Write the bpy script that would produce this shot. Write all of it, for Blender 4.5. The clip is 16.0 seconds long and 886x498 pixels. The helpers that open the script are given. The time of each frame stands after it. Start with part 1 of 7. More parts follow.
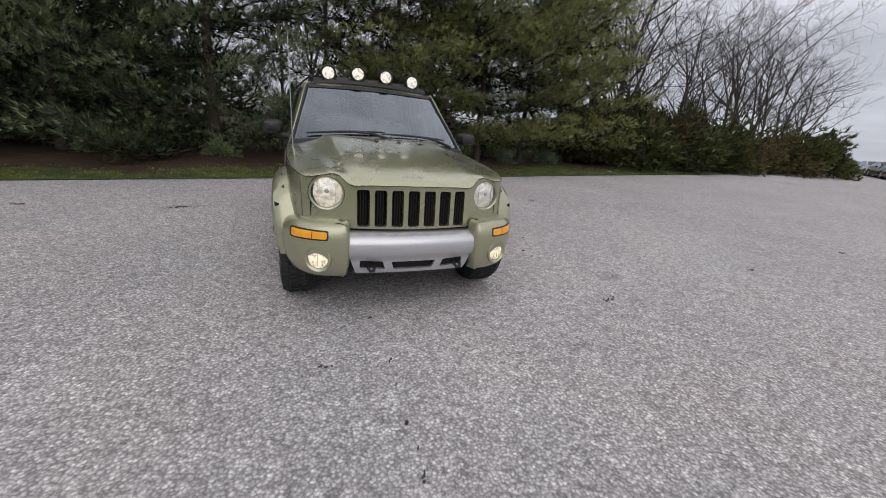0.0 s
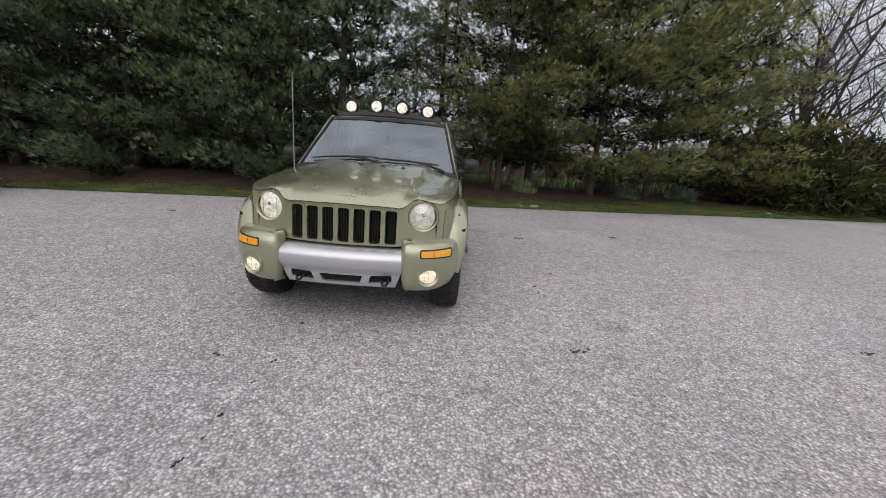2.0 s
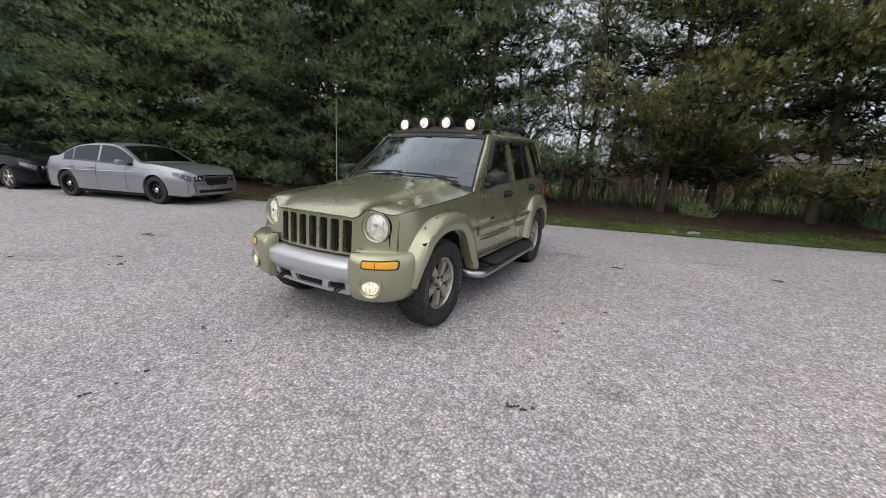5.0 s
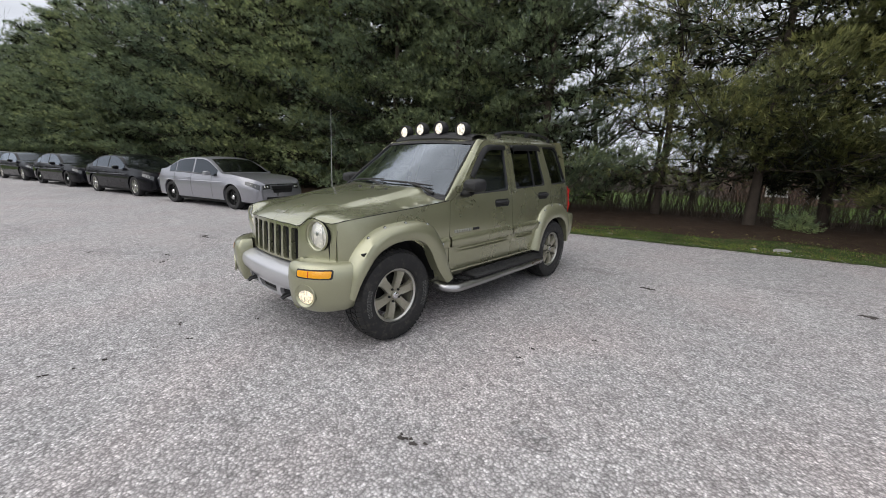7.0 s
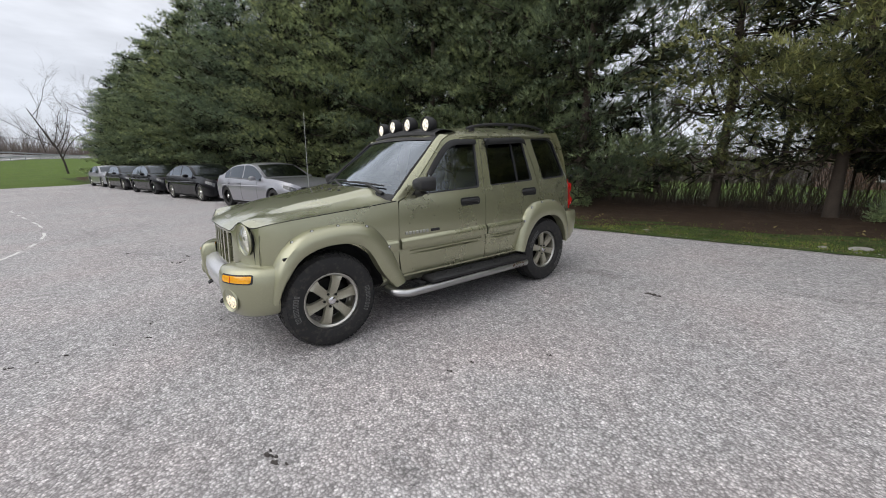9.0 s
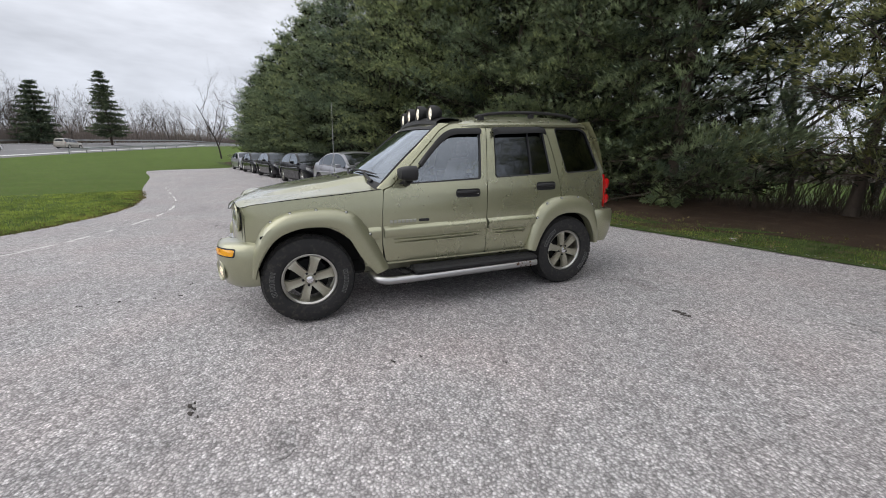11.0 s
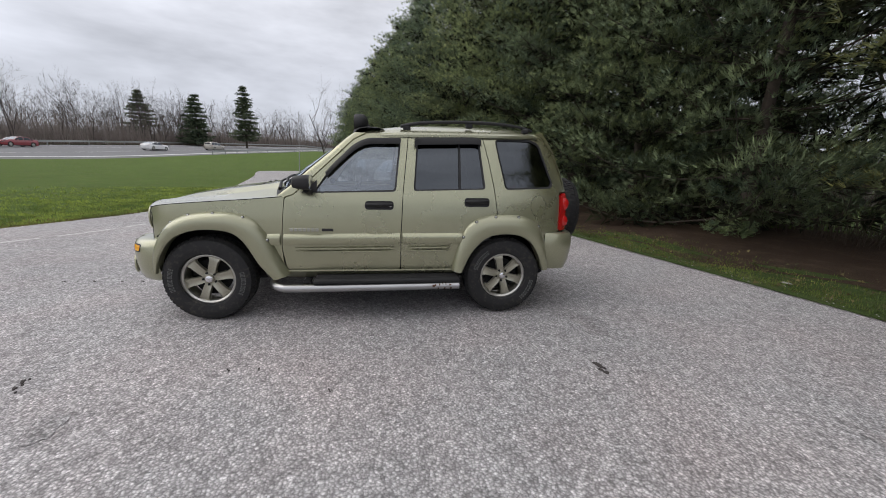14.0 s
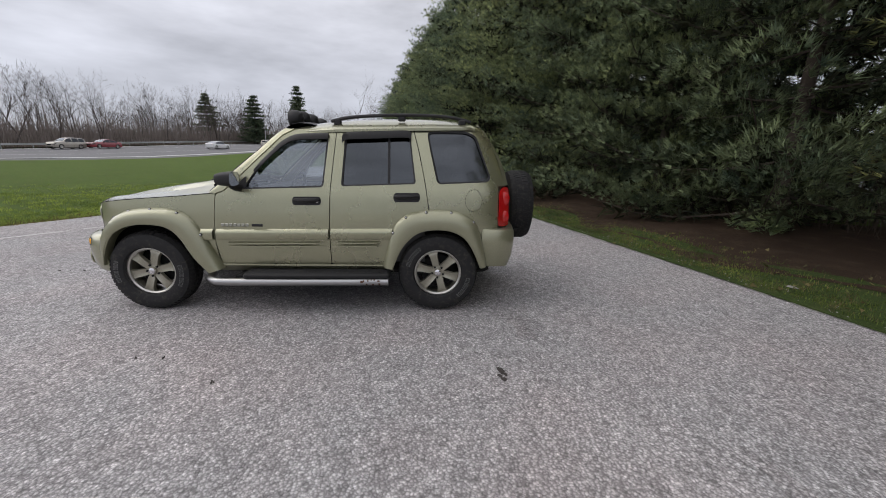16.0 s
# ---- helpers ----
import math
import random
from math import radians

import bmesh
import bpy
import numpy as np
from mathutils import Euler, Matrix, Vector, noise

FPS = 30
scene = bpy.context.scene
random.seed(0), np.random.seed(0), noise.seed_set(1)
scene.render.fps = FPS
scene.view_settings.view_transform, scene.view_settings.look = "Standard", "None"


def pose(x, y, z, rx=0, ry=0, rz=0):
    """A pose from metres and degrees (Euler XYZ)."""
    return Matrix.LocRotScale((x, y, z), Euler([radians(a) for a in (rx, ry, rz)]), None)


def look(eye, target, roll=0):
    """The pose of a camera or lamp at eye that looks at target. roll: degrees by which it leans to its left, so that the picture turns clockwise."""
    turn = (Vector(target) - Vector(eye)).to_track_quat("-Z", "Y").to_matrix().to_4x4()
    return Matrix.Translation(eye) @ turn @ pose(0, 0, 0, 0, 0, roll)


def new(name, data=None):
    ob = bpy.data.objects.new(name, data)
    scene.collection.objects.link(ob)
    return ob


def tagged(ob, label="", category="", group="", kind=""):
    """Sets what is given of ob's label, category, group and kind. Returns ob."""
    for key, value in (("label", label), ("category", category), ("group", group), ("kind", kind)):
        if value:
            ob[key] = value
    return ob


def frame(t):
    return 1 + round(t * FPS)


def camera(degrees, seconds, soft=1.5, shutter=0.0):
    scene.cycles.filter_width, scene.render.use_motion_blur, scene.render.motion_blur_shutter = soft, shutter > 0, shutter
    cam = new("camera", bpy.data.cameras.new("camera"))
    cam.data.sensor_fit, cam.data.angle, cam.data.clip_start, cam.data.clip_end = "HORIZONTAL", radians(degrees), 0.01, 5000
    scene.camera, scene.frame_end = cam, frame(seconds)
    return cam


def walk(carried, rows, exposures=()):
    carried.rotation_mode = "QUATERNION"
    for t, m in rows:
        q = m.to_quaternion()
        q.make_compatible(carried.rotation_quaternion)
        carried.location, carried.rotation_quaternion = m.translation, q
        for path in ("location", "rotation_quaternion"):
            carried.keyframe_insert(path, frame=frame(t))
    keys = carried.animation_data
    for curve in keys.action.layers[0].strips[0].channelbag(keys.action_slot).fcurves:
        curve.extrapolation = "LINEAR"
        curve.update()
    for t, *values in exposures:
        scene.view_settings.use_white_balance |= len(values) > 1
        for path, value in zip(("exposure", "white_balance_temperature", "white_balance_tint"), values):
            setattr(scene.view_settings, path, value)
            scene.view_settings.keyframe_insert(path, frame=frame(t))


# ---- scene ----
# camera: seconds, eye, yaw, pitch, roll
cam = camera(99.2, 16.0, soft=0.95)
PATH = [
    (0, -0.726, -4.387, 1.344, -21.28, -17.87, 4.66),
    (0.5, -0.338, -4.466, 1.346, -12.92, -15.52, 3.30),
    (1, 0.038, -4.567, 1.366, -6.85, -15.69, 3.42),
    (1.5, 0.389, -4.583, 1.363, -6.09, -16.93, 4.07),
    (2, 0.765, -4.595, 1.366, 0.55, -14.62, 4.32),
    (2.5, 1.055, -4.568, 1.377, 7.90, -14.51, 4.01),
    (3, 1.325, -4.428, 1.358, 9.90, -15.39, 2.00),
    (3.5, 1.563, -4.307, 1.366, 14.16, -14.09, 1.43),
    (4, 1.869, -4.219, 1.386, 22.51, -13.89, 6.13),
    (4.2, 1.961, -4.182, 1.376, 23.91, -14.26, 5.60),
    (6.3, 2.862, -3.465, 1.382, 38.15, -11.82, 2.94),
    (6.5, 2.913, -3.388, 1.399, 39.21, -12.42, 3.41),
    (7, 3.053, -3.219, 1.405, 41.93, -12.52, 1.72),
    (7.5, 3.317, -3.012, 1.407, 46.22, -12.08, 3.31),
    (8, 3.442, -2.820, 1.389, 46.98, -13.84, 1.09),
    (8.5, 3.484, -2.564, 1.427, 49.29, -12.77, -0.36),
    (9, 3.577, -2.366, 1.417, 51.68, -13.03, -0.75),
    (9.5, 3.723, -2.168, 1.417, 58.54, -13.22, 2.14),
    (9.7, 3.764, -2.099, 1.425, 59.91, -13.02, 1.98),
    (11.8, 4.129, -1.044, 1.378, 70.54, -15.58, 1.54),
    (12, 4.139, -0.937, 1.381, 71.16, -15.71, 2.06),
    (12.5, 4.207, -0.675, 1.405, 71.65, -14.05, 1.29),
    (13, 4.270, -0.345, 1.411, 77.75, -13.94, 2.83),
    (13.5, 4.295, -0.084, 1.405, 78.15, -14.13, 1.53),
    (14, 4.265, 0.159, 1.442, 80.54, -13.05, 2.08),
    (14.5, 4.267, 0.427, 1.427, 86.50, -11.33, 2.13),
    (15, 4.295, 0.688, 1.439, 88.36, -11.89, 2.79),
    (15.5, 4.273, 0.954, 1.429, 88.46, -12.76, 1.32),
    (16, 4.278, 1.247, 1.475, 87.92, -14.23, 0.96),
]


def aim(x, y, z, yaw, pitch, roll):
    a, b = radians(yaw), radians(pitch)
    return look((x, y, z), (x - math.sin(a) * math.cos(b), y + math.cos(a) * math.cos(b), z + math.sin(b)), roll)


walk(cam, [(t, aim(*row)) for t, *row in PATH], exposures=[(t, stops, 6450, tint) for t, stops, tint in ((0.0, -0.17, 13), (2.5, 0.0, 13), (4.2, 0.08, 12), (6.5, 0.16, 11), (9.5, 0.13, 11), (12.0, 0.05, 12), (14.5, -0.10, 13), (16.0, -0.20, 14))])

# ---- sky and sun: a bright overcast day ----
world = bpy.data.worlds.new("overcast_sky")
scene.world = world
world.use_nodes = True
wn, wl = world.node_tree.nodes, world.node_tree.links
wn.clear()
w_out, w_bg = wn.new("ShaderNodeOutputWorld"), wn.new("ShaderNodeBackground")
w_sky = wn.new("ShaderNodeTexSky")
w_sky.sky_type, w_sky.sun_disc = "NISHITA", False
w_sky.sun_elevation, w_sky.sun_rotation = radians(42), radians(169)
w_tex, w_sep = wn.new("ShaderNodeTexCoord"), wn.new("ShaderNodeSeparateXYZ")
w_height = wn.new("ShaderNodeMapRange")
w_height.inputs[1].default_value, w_height.inputs[2].default_value = -0.05, 0.9
w_ramp = wn.new("ShaderNodeValToRGB")
for place, colour in ((0.0, (0.57, 0.60, 0.66, 1)), (0.15, (0.61, 0.64, 0.70, 1)), (0.45, (0.85, 0.875, 0.92, 1))):
    stop = w_ramp.color_ramp.elements[0] if place == 0.0 else w_ramp.color_ramp.elements.new(place)
    stop.position, stop.color = place, colour
w_ramp.color_ramp.elements[-1].position, w_ramp.color_ramp.elements[-1].color = 1.0, (1.18, 1.19, 1.21, 1)
w_map, w_noise, w_cloud = wn.new("ShaderNodeMapping"), wn.new("ShaderNodeTexNoise"), wn.new("ShaderNodeMapRange")
w_map.inputs["Scale"].default_value = (1.0, 1.0, 3.6)
w_noise.inputs["Scale"].default_value, w_noise.inputs["Detail"].default_value, w_noise.inputs["Roughness"].default_value = 2.6, 5.0, 0.55
w_cloud.inputs[1].default_value, w_cloud.inputs[2].default_value = 0.3, 0.7
w_cloud.inputs[3].default_value, w_cloud.inputs[4].default_value = 0.72, 1.26
w_mul = wn.new("ShaderNodeMixRGB")
w_mul.blend_type, w_mul.inputs[0].default_value = "MULTIPLY", 1.0
w_dim, w_mix = wn.new("ShaderNodeMixRGB"), wn.new("ShaderNodeMixRGB")
w_dim.blend_type, w_dim.inputs[0].default_value, w_dim.inputs[2].default_value = "MULTIPLY", 1.0, (0.12, 0.12, 0.12, 1)
w_mix.inputs[0].default_value = 0.93
wl.new(w_tex.outputs["Generated"], w_sep.inputs[0])
wl.new(w_sep.outputs["Z"], w_height.inputs[0])
wl.new(w_height.outputs[0], w_ramp.inputs[0])
wl.new(w_tex.outputs["Generated"], w_map.inputs[0])
wl.new(w_map.outputs[0], w_noise.inputs["Vector"])
wl.new(w_noise.outputs["Fac"], w_cloud.inputs[0])
wl.new(w_ramp.outputs[0], w_mul.inputs[1])
wl.new(w_cloud.outputs[0], w_mul.inputs[2])
wl.new(w_sky.outputs[0], w_dim.inputs[1])
wl.new(w_dim.outputs[0], w_mix.inputs[1])
wl.new(w_mul.outputs[0], w_mix.inputs[2])
wl.new(w_mix.outputs[0], w_bg.inputs[0])
wl.new(w_bg.outputs[0], w_out.inputs[0])
w_bg.inputs[1].default_value = 1.06

sun = new("sun", bpy.data.lights.new("sun", "SUN"))
sun.data.energy, sun.data.angle, sun.data.color = 1.22, radians(65), (1.0, 0.96, 0.9)
sun.matrix_world = look((0, 0, 60), (12, 65, 0))

# ---- materials ----
def nodes_of(name):
    m = bpy.data.materials.new(name)
    m.use_nodes = True
    n, l = m.node_tree.nodes, m.node_tree.links
    return m, n, l, n["Principled BSDF"]


def noise_node(n, l, scale, detail=4.0, rough=0.55, where="Object"):
    tc, t = n.new("ShaderNodeTexCoord"), n.new("ShaderNodeTexNoise")
    t.inputs["Scale"].default_value, t.inputs["Detail"].default_value, t.inputs["Roughness"].default_value = scale, detail, rough
    l.new(tc.outputs[where], t.inputs["Vector"])
    return t


def ramp_node(n, stops):
    r = n.new("ShaderNodeValToRGB")
    e = r.color_ramp.elements
    while len(e) < len(stops):
        e.new(0.5)
    for k, (place, colour) in zip(e, stops):
        k.position, k.color = place, (*colour, 1)
    return r


def mix_node(n, l, a, b, fac, mode="MIX"):
    x = n.new("ShaderNodeMixRGB")
    x.blend_type = mode
    for slot, v in ((0, fac), (1, a), (2, b)):
        if isinstance(v, (int, float)):
            x.inputs[slot].default_value = v if slot == 0 else (v, v, v, 1)
        elif isinstance(v, tuple):
            x.inputs[slot].default_value = (*v, 1)
        else:
            l.new(v, x.inputs[slot])
    return x.outputs[0]


def bump_node(n, l, p, height, strength, distance):
    b = n.new("ShaderNodeBump")
    b.inputs["Strength"].default_value, b.inputs["Distance"].default_value = strength, distance
    l.new(height, b.inputs["Height"])
    l.new(b.outputs[0], p.inputs["Normal"])


def plain(name, colour, rough=0.5, metal=0.0, var=0.12, scale=6.0, fine=70.0, bump=0.1, coat=0.0, rand=0.0, dirt=0.0, spec=0.5):
    """A surface with stains at one scale and grain at another."""
    m, n, l, p = nodes_of(name)
    lo, hi = [tuple(min(1, c * k) for c in colour) for k in (1 - var, 1 + var)]
    big, small = noise_node(n, l, scale), noise_node(n, l, fine, 2.0)
    col = mix_node(n, l, lo, hi, big.outputs["Fac"])
    grain = ramp_node(n, [(0.3, (1 - var / 2,) * 3), (0.7, (1.0, 1.0, 1.0))])
    l.new(small.outputs["Fac"], grain.inputs[0])
    col = mix_node(n, l, col, grain.outputs[0], 1.0, "MULTIPLY")
    if rand:
        info, r = n.new("ShaderNodeObjectInfo"), ramp_node(n, [(0, (1 - rand,) * 3), (1, (1 + rand * 0.3,) * 3)])
        l.new(info.outputs["Random"], r.inputs[0])
        col = mix_node(n, l, col, r.outputs[0], 1.0, "MULTIPLY")
    if dirt:
        spots, cut = noise_node(n, l, scale * 3.1, 6.0, 0.7), ramp_node(n, [(0.52, (0, 0, 0)), (0.75, (1, 1, 1))])
        l.new(spots.outputs["Fac"], cut.inputs[0])
        f = n.new("ShaderNodeMath")
        f.operation, f.inputs[1].default_value = "MULTIPLY", dirt
        l.new(cut.outputs[0], f.inputs[0])
        col = mix_node(n, l, col, (0.16, 0.14, 0.11), f.outputs[0])
    l.new(col, p.inputs["Base Color"])
    rr = n.new("ShaderNodeMapRange")
    rr.inputs[3].default_value, rr.inputs[4].default_value = max(0.02, rough - 0.07), min(1, rough + 0.09)
    l.new(big.outputs["Fac"], rr.inputs[0])
    l.new(rr.outputs[0], p.inputs["Roughness"])
    p.inputs["Metallic"].default_value = metal
    p.inputs["Specular IOR Level"].default_value = spec
    p.inputs["Coat Weight"].default_value = coat
    p.inputs["Coat Roughness"].default_value = 0.06
    if bump:
        bump_node(n, l, p, small.outputs["Fac"], bump, 0.004)
    return m


def glass(name, tint, alpha_mix, rough=0.02):
    """Window glass: part clear, part a tinted gloss."""
    m, n, l, p = nodes_of(name)
    out = n["Material Output"]
    clear, gloss, mixer, fres = n.new("ShaderNodeBsdfTransparent"), n.new("ShaderNodeBsdfGlossy"), n.new("ShaderNodeMixShader"), n.new("ShaderNodeLayerWeight")
    clear.inputs[0].default_value = (*tint, 1)
    gloss.inputs["Roughness"].default_value = rough
    gloss.inputs[0].default_value = (0.85, 0.92, 1.0, 1)
    fres.inputs[0].default_value = 0.5
    steep = n.new("ShaderNodeMath")
    steep.operation, steep.inputs[1].default_value = "POWER", 4.2
    l.new(fres.outputs["Facing"], steep.inputs[0])
    add = n.new("ShaderNodeMath")
    add.operation, add.inputs[1].default_value, add.use_clamp = "MULTIPLY_ADD", 1.25, True
    add.inputs[2].default_value = alpha_mix + 0.045
    smear = noise_node(n, l, 3.0)
    rr = n.new("ShaderNodeMapRange")
    rr.inputs[3].default_value, rr.inputs[4].default_value = rough, rough + 0.08
    l.new(smear.outputs["Fac"], rr.inputs[0])
    l.new(rr.outputs[0], gloss.inputs["Roughness"])
    l.new(steep.outputs[0], add.inputs[0])
    l.new(add.outputs[0], mixer.inputs[0])
    l.new(clear.outputs[0], mixer.inputs[1])
    l.new(gloss.outputs[0], mixer.inputs[2])
    l.new(mixer.outputs[0], out.inputs[0])
    n.remove(p)
    return m


def lamp_lens(name, colour, strength, pattern=60.0):
    """A lit lamp behind a ribbed lens."""
    m, n, l, p = nodes_of(name)
    rings = noise_node(n, l, pattern, 2.0)
    r = ramp_node(n, [(0.38, tuple(c * 0.22 for c in colour)), (0.60, colour)])
    l.new(rings.outputs["Fac"], r.inputs[0])
    l.new(r.outputs[0], p.inputs["Emission Color"])
    p.inputs["Emission Strength"].default_value = strength
    p.inputs["Base Color"].default_value = (0.50, 0.50, 0.48, 1)
    p.inputs["Roughness"].default_value, p.inputs["Coat Weight"].default_value = 0.12, 0.6
    return m


def paint(name, colour, metal=0.55, rough=0.30, flake=0.25, dust_film=0.16, coat_ior=1.52):
    m, n, l, p = nodes_of(name)
    tc, v = n.new("ShaderNodeTexCoord"), n.new("ShaderNodeTexVoronoi")
    v.inputs["Scale"].default_value = 900
    l.new(tc.outputs["Object"], v.inputs["Vector"])
    dust, film = noise_node(n, l, 2.2, 5.0), noise_node(n, l, 26.0, 5.0, 0.7)
    a, b = tuple(c * (1 - flake) for c in colour), tuple(min(1, c * (1 + flake)) for c in colour)
    col = mix_node(n, l, a, b, v.outputs["Distance"])
    cut = ramp_node(n, [(0.45, (0, 0, 0)), (0.8, (dust_film,) * 3)])
    l.new(film.outputs["Fac"], cut.inputs[0])
    col = mix_node(n, l, col, (0.27, 0.25, 0.21), cut.outputs[0])
    l.new(col, p.inputs["Base Color"])
    rr = n.new("ShaderNodeMapRange")
    rr.inputs[3].default_value, rr.inputs[4].default_value = rough - 0.06, rough + 0.12
    l.new(dust.outputs["Fac"], rr.inputs[0])
    l.new(rr.outputs[0], p.inputs["Roughness"])
    p.inputs["Metallic"].default_value = metal
    p.inputs["Coat Weight"].default_value, p.inputs["Coat Roughness"].default_value = 1.0, 0.09
    p.inputs["Coat IOR"].default_value = coat_ior
    return m


def chipseal():
    """Pale stone chips rolled into tar, worn smoother in patches."""
    m, n, l, p = nodes_of("chip_seal")
    tc = n.new("ShaderNodeTexCoord")
    v, v2 = n.new("ShaderNodeTexVoronoi"), n.new("ShaderNodeTexVoronoi")
    v.inputs["Scale"].default_value, v2.inputs["Scale"].default_value = 64, 24
    v3 = n.new("ShaderNodeTexVoronoi")
    v3.inputs["Scale"].default_value = 135
    wob = noise_node(n, l, 40.0, 2.0)
    warp = mix_node(n, l, tc.outputs["Object"], wob.outputs["Color"], 0.016, "ADD")
    for node in (v, v2, v3):
        l.new(warp, node.inputs["Vector"])
    gray = n.new("ShaderNodeSeparateColor")
    l.new(v.outputs["Color"], gray.inputs[0])
    stone = ramp_node(n, [(0.0, (0.300, 0.291, 0.293)), (0.25, (0.400, 0.388, 0.391)), (0.7, (0.490, 0.476, 0.480)), (1.0, (0.66, 0.650, 0.657))])
    l.new(gray.outputs[0], stone.inputs[0])
    joint = ramp_node(n, [(0.32, (1, 1, 1)), (0.64, (0.46, 0.46, 0.46))])
    l.new(v.outputs["Distance"], joint.inputs[0])
    col = mix_node(n, l, stone.outputs[0], joint.outputs[0], 0.85, "MULTIPLY")
    grit, sand = n.new("ShaderNodeSeparateColor"), ramp_node(n, [(0.0, (0.80, 0.80, 0.80)), (1.0, (1.22, 1.22, 1.22))])
    l.new(v3.outputs["Color"], grit.inputs[0])
    l.new(grit.outputs[0], sand.inputs[0])
    col = mix_node(n, l, col, sand.outputs[0], 0.8, "MULTIPLY")
    clump = ramp_node(n, [(0.0, (0.80, 0.80, 0.80)), (1.0, (1.16, 1.16, 1.16))])
    gray2 = n.new("ShaderNodeSeparateColor")
    l.new(v2.outputs["Color"], gray2.inputs[0])
    l.new(gray2.outputs[0], clump.inputs[0])
    col = mix_node(n, l, col, clump.outputs[0], 1.0, "MULTIPLY")
    big = noise_node(n, l, 0.35, 5.0, 0.6)
    wear = ramp_node(n, [(0.3, (0.86, 0.86, 0.86)), (0.7, (1.08, 1.07, 1.06))])
    l.new(big.outputs["Fac"], wear.inputs[0])
    col = mix_node(n, l, col, wear.outputs[0], 1.0, "MULTIPLY")
    pink = noise_node(n, l, 0.8, 3.0)
    tint = ramp_node(n, [(0.4, (1.0, 1.0, 1.0)), (0.75, (1.05, 0.985, 0.975))])
    l.new(pink.outputs["Fac"], tint.inputs[0])
    col = mix_node(n, l, col, tint.outputs[0], 1.0, "MULTIPLY")
    blot = noise_node(n, l, 1.7, 6.0, 0.7)
    oil = ramp_node(n, [(0.66, (1, 1, 1)), (0.78, (0.72, 0.72, 0.72))])
    l.new(blot.outputs["Fac"], oil.inputs[0])
    col = mix_node(n, l, col, oil.outputs[0], 1.0, "MULTIPLY")
    l.new(col, p.inputs["Base Color"])
    p.inputs["Roughness"].default_value = 0.85
    inv = ramp_node(n, [(0.0, (1, 1, 1)), (0.6, (0, 0, 0))])
    l.new(v.outputs["Distance"], inv.inputs[0])
    bump_node(n, l, p, inv.outputs[0], 0.5, 0.008)
    return m


def turf(name, green, straw, fine=55.0):
    m, n, l, p = nodes_of(name)
    a, b, c = noise_node(n, l, 0.5, 5.0), noise_node(n, l, fine, 3.0, 0.7), noise_node(n, l, 3.0, 4.0)
    base = mix_node(n, l, tuple(x * 0.7 for x in green), tuple(x * 1.3 for x in green), a.outputs["Fac"])
    cut = ramp_node(n, [(0.5, (0, 0, 0)), (0.8, (0.8, 0.8, 0.8))])
    l.new(c.outputs["Fac"], cut.inputs[0])
    base = mix_node(n, l, base, straw, cut.outputs[0])
    g = ramp_node(n, [(0.3, (0.5, 0.5, 0.5)), (0.7, (1.25, 1.25, 1.25))])
    l.new(b.outputs["Fac"], g.inputs[0])
    l.new(mix_node(n, l, base, g.outputs[0], 1.0, "MULTIPLY"), p.inputs["Base Color"])
    p.inputs["Roughness"].default_value = 0.95
    p.inputs["Specular IOR Level"].default_value = 0.15
    bump_node(n, l, p, b.outputs["Fac"], 0.8, 0.03)
    return m


def leafy(name, dark, light, rough=0.7, shine=0.25):
    """Leaves and needles: each island its own shade."""
    m, n, l, p = nodes_of(name)
    geo, info = n.new("ShaderNodeNewGeometry"), n.new("ShaderNodeObjectInfo")
    r = ramp_node(n, [(0.0, dark), (0.4, tuple((a + b) / 2 for a, b in zip(dark, light))), (1.0, light)])
    l.new(geo.outputs["Random Per Island"], r.inputs[0])
    # Cool-dark to warm-bright patches put billows of light and shade into the colour.
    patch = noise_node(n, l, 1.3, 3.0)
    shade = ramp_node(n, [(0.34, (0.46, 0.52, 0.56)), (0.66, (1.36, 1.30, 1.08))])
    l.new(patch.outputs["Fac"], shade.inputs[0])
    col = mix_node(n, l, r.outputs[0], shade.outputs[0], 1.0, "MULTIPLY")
    tree = ramp_node(n, [(0, (0.8, 0.85, 0.9)), (1, (1.15, 1.1, 0.9))])
    l.new(info.outputs["Random"], tree.inputs[0])
    col = mix_node(n, l, col, tree.outputs[0], 1.0, "MULTIPLY")
    l.new(col, p.inputs["Base Color"])
    p.inputs["Roughness"].default_value = rough
    p.inputs["Specular IOR Level"].default_value = 0.25
    if shine:
        tr, mixer, out = n.new("ShaderNodeBsdfTranslucent"), n.new("ShaderNodeMixShader"), n["Material Output"]
        l.new(col, tr.inputs[0])
        mixer.inputs[0].default_value = shine
        l.new(p.outputs[0], mixer.inputs[1])
        l.new(tr.outputs[0], mixer.inputs[2])
        l.new(mixer.outputs[0], out.inputs[0])
    return m


GREEN = paint("olive_metallic", (0.362, 0.362, 0.240), 0.72, 0.25, 0.25, 0.05)
FLARE = paint("olive_flare", (0.325, 0.324, 0.214), 0.55, 0.32, 0.25, 0.06)
SILVER = paint("silver_bumper", (0.50, 0.50, 0.52), 0.6, 0.38)
STEEL = plain("polished_steel", (0.46, 0.46, 0.46), 0.30, 1.0, 0.06, 5, 120, 0.02)
ALLOY = paint("champagne_alloy", (0.35, 0.335, 0.262), 0.6, 0.35)
RIM = plain("bare_alloy_lip", (0.55, 0.54, 0.50), 0.32, 0.9, 0.08)
BLACK = plain("black_plastic", (0.011, 0.011, 0.012), 0.55, 0.0, 0.25, 9, 240, 0.25)
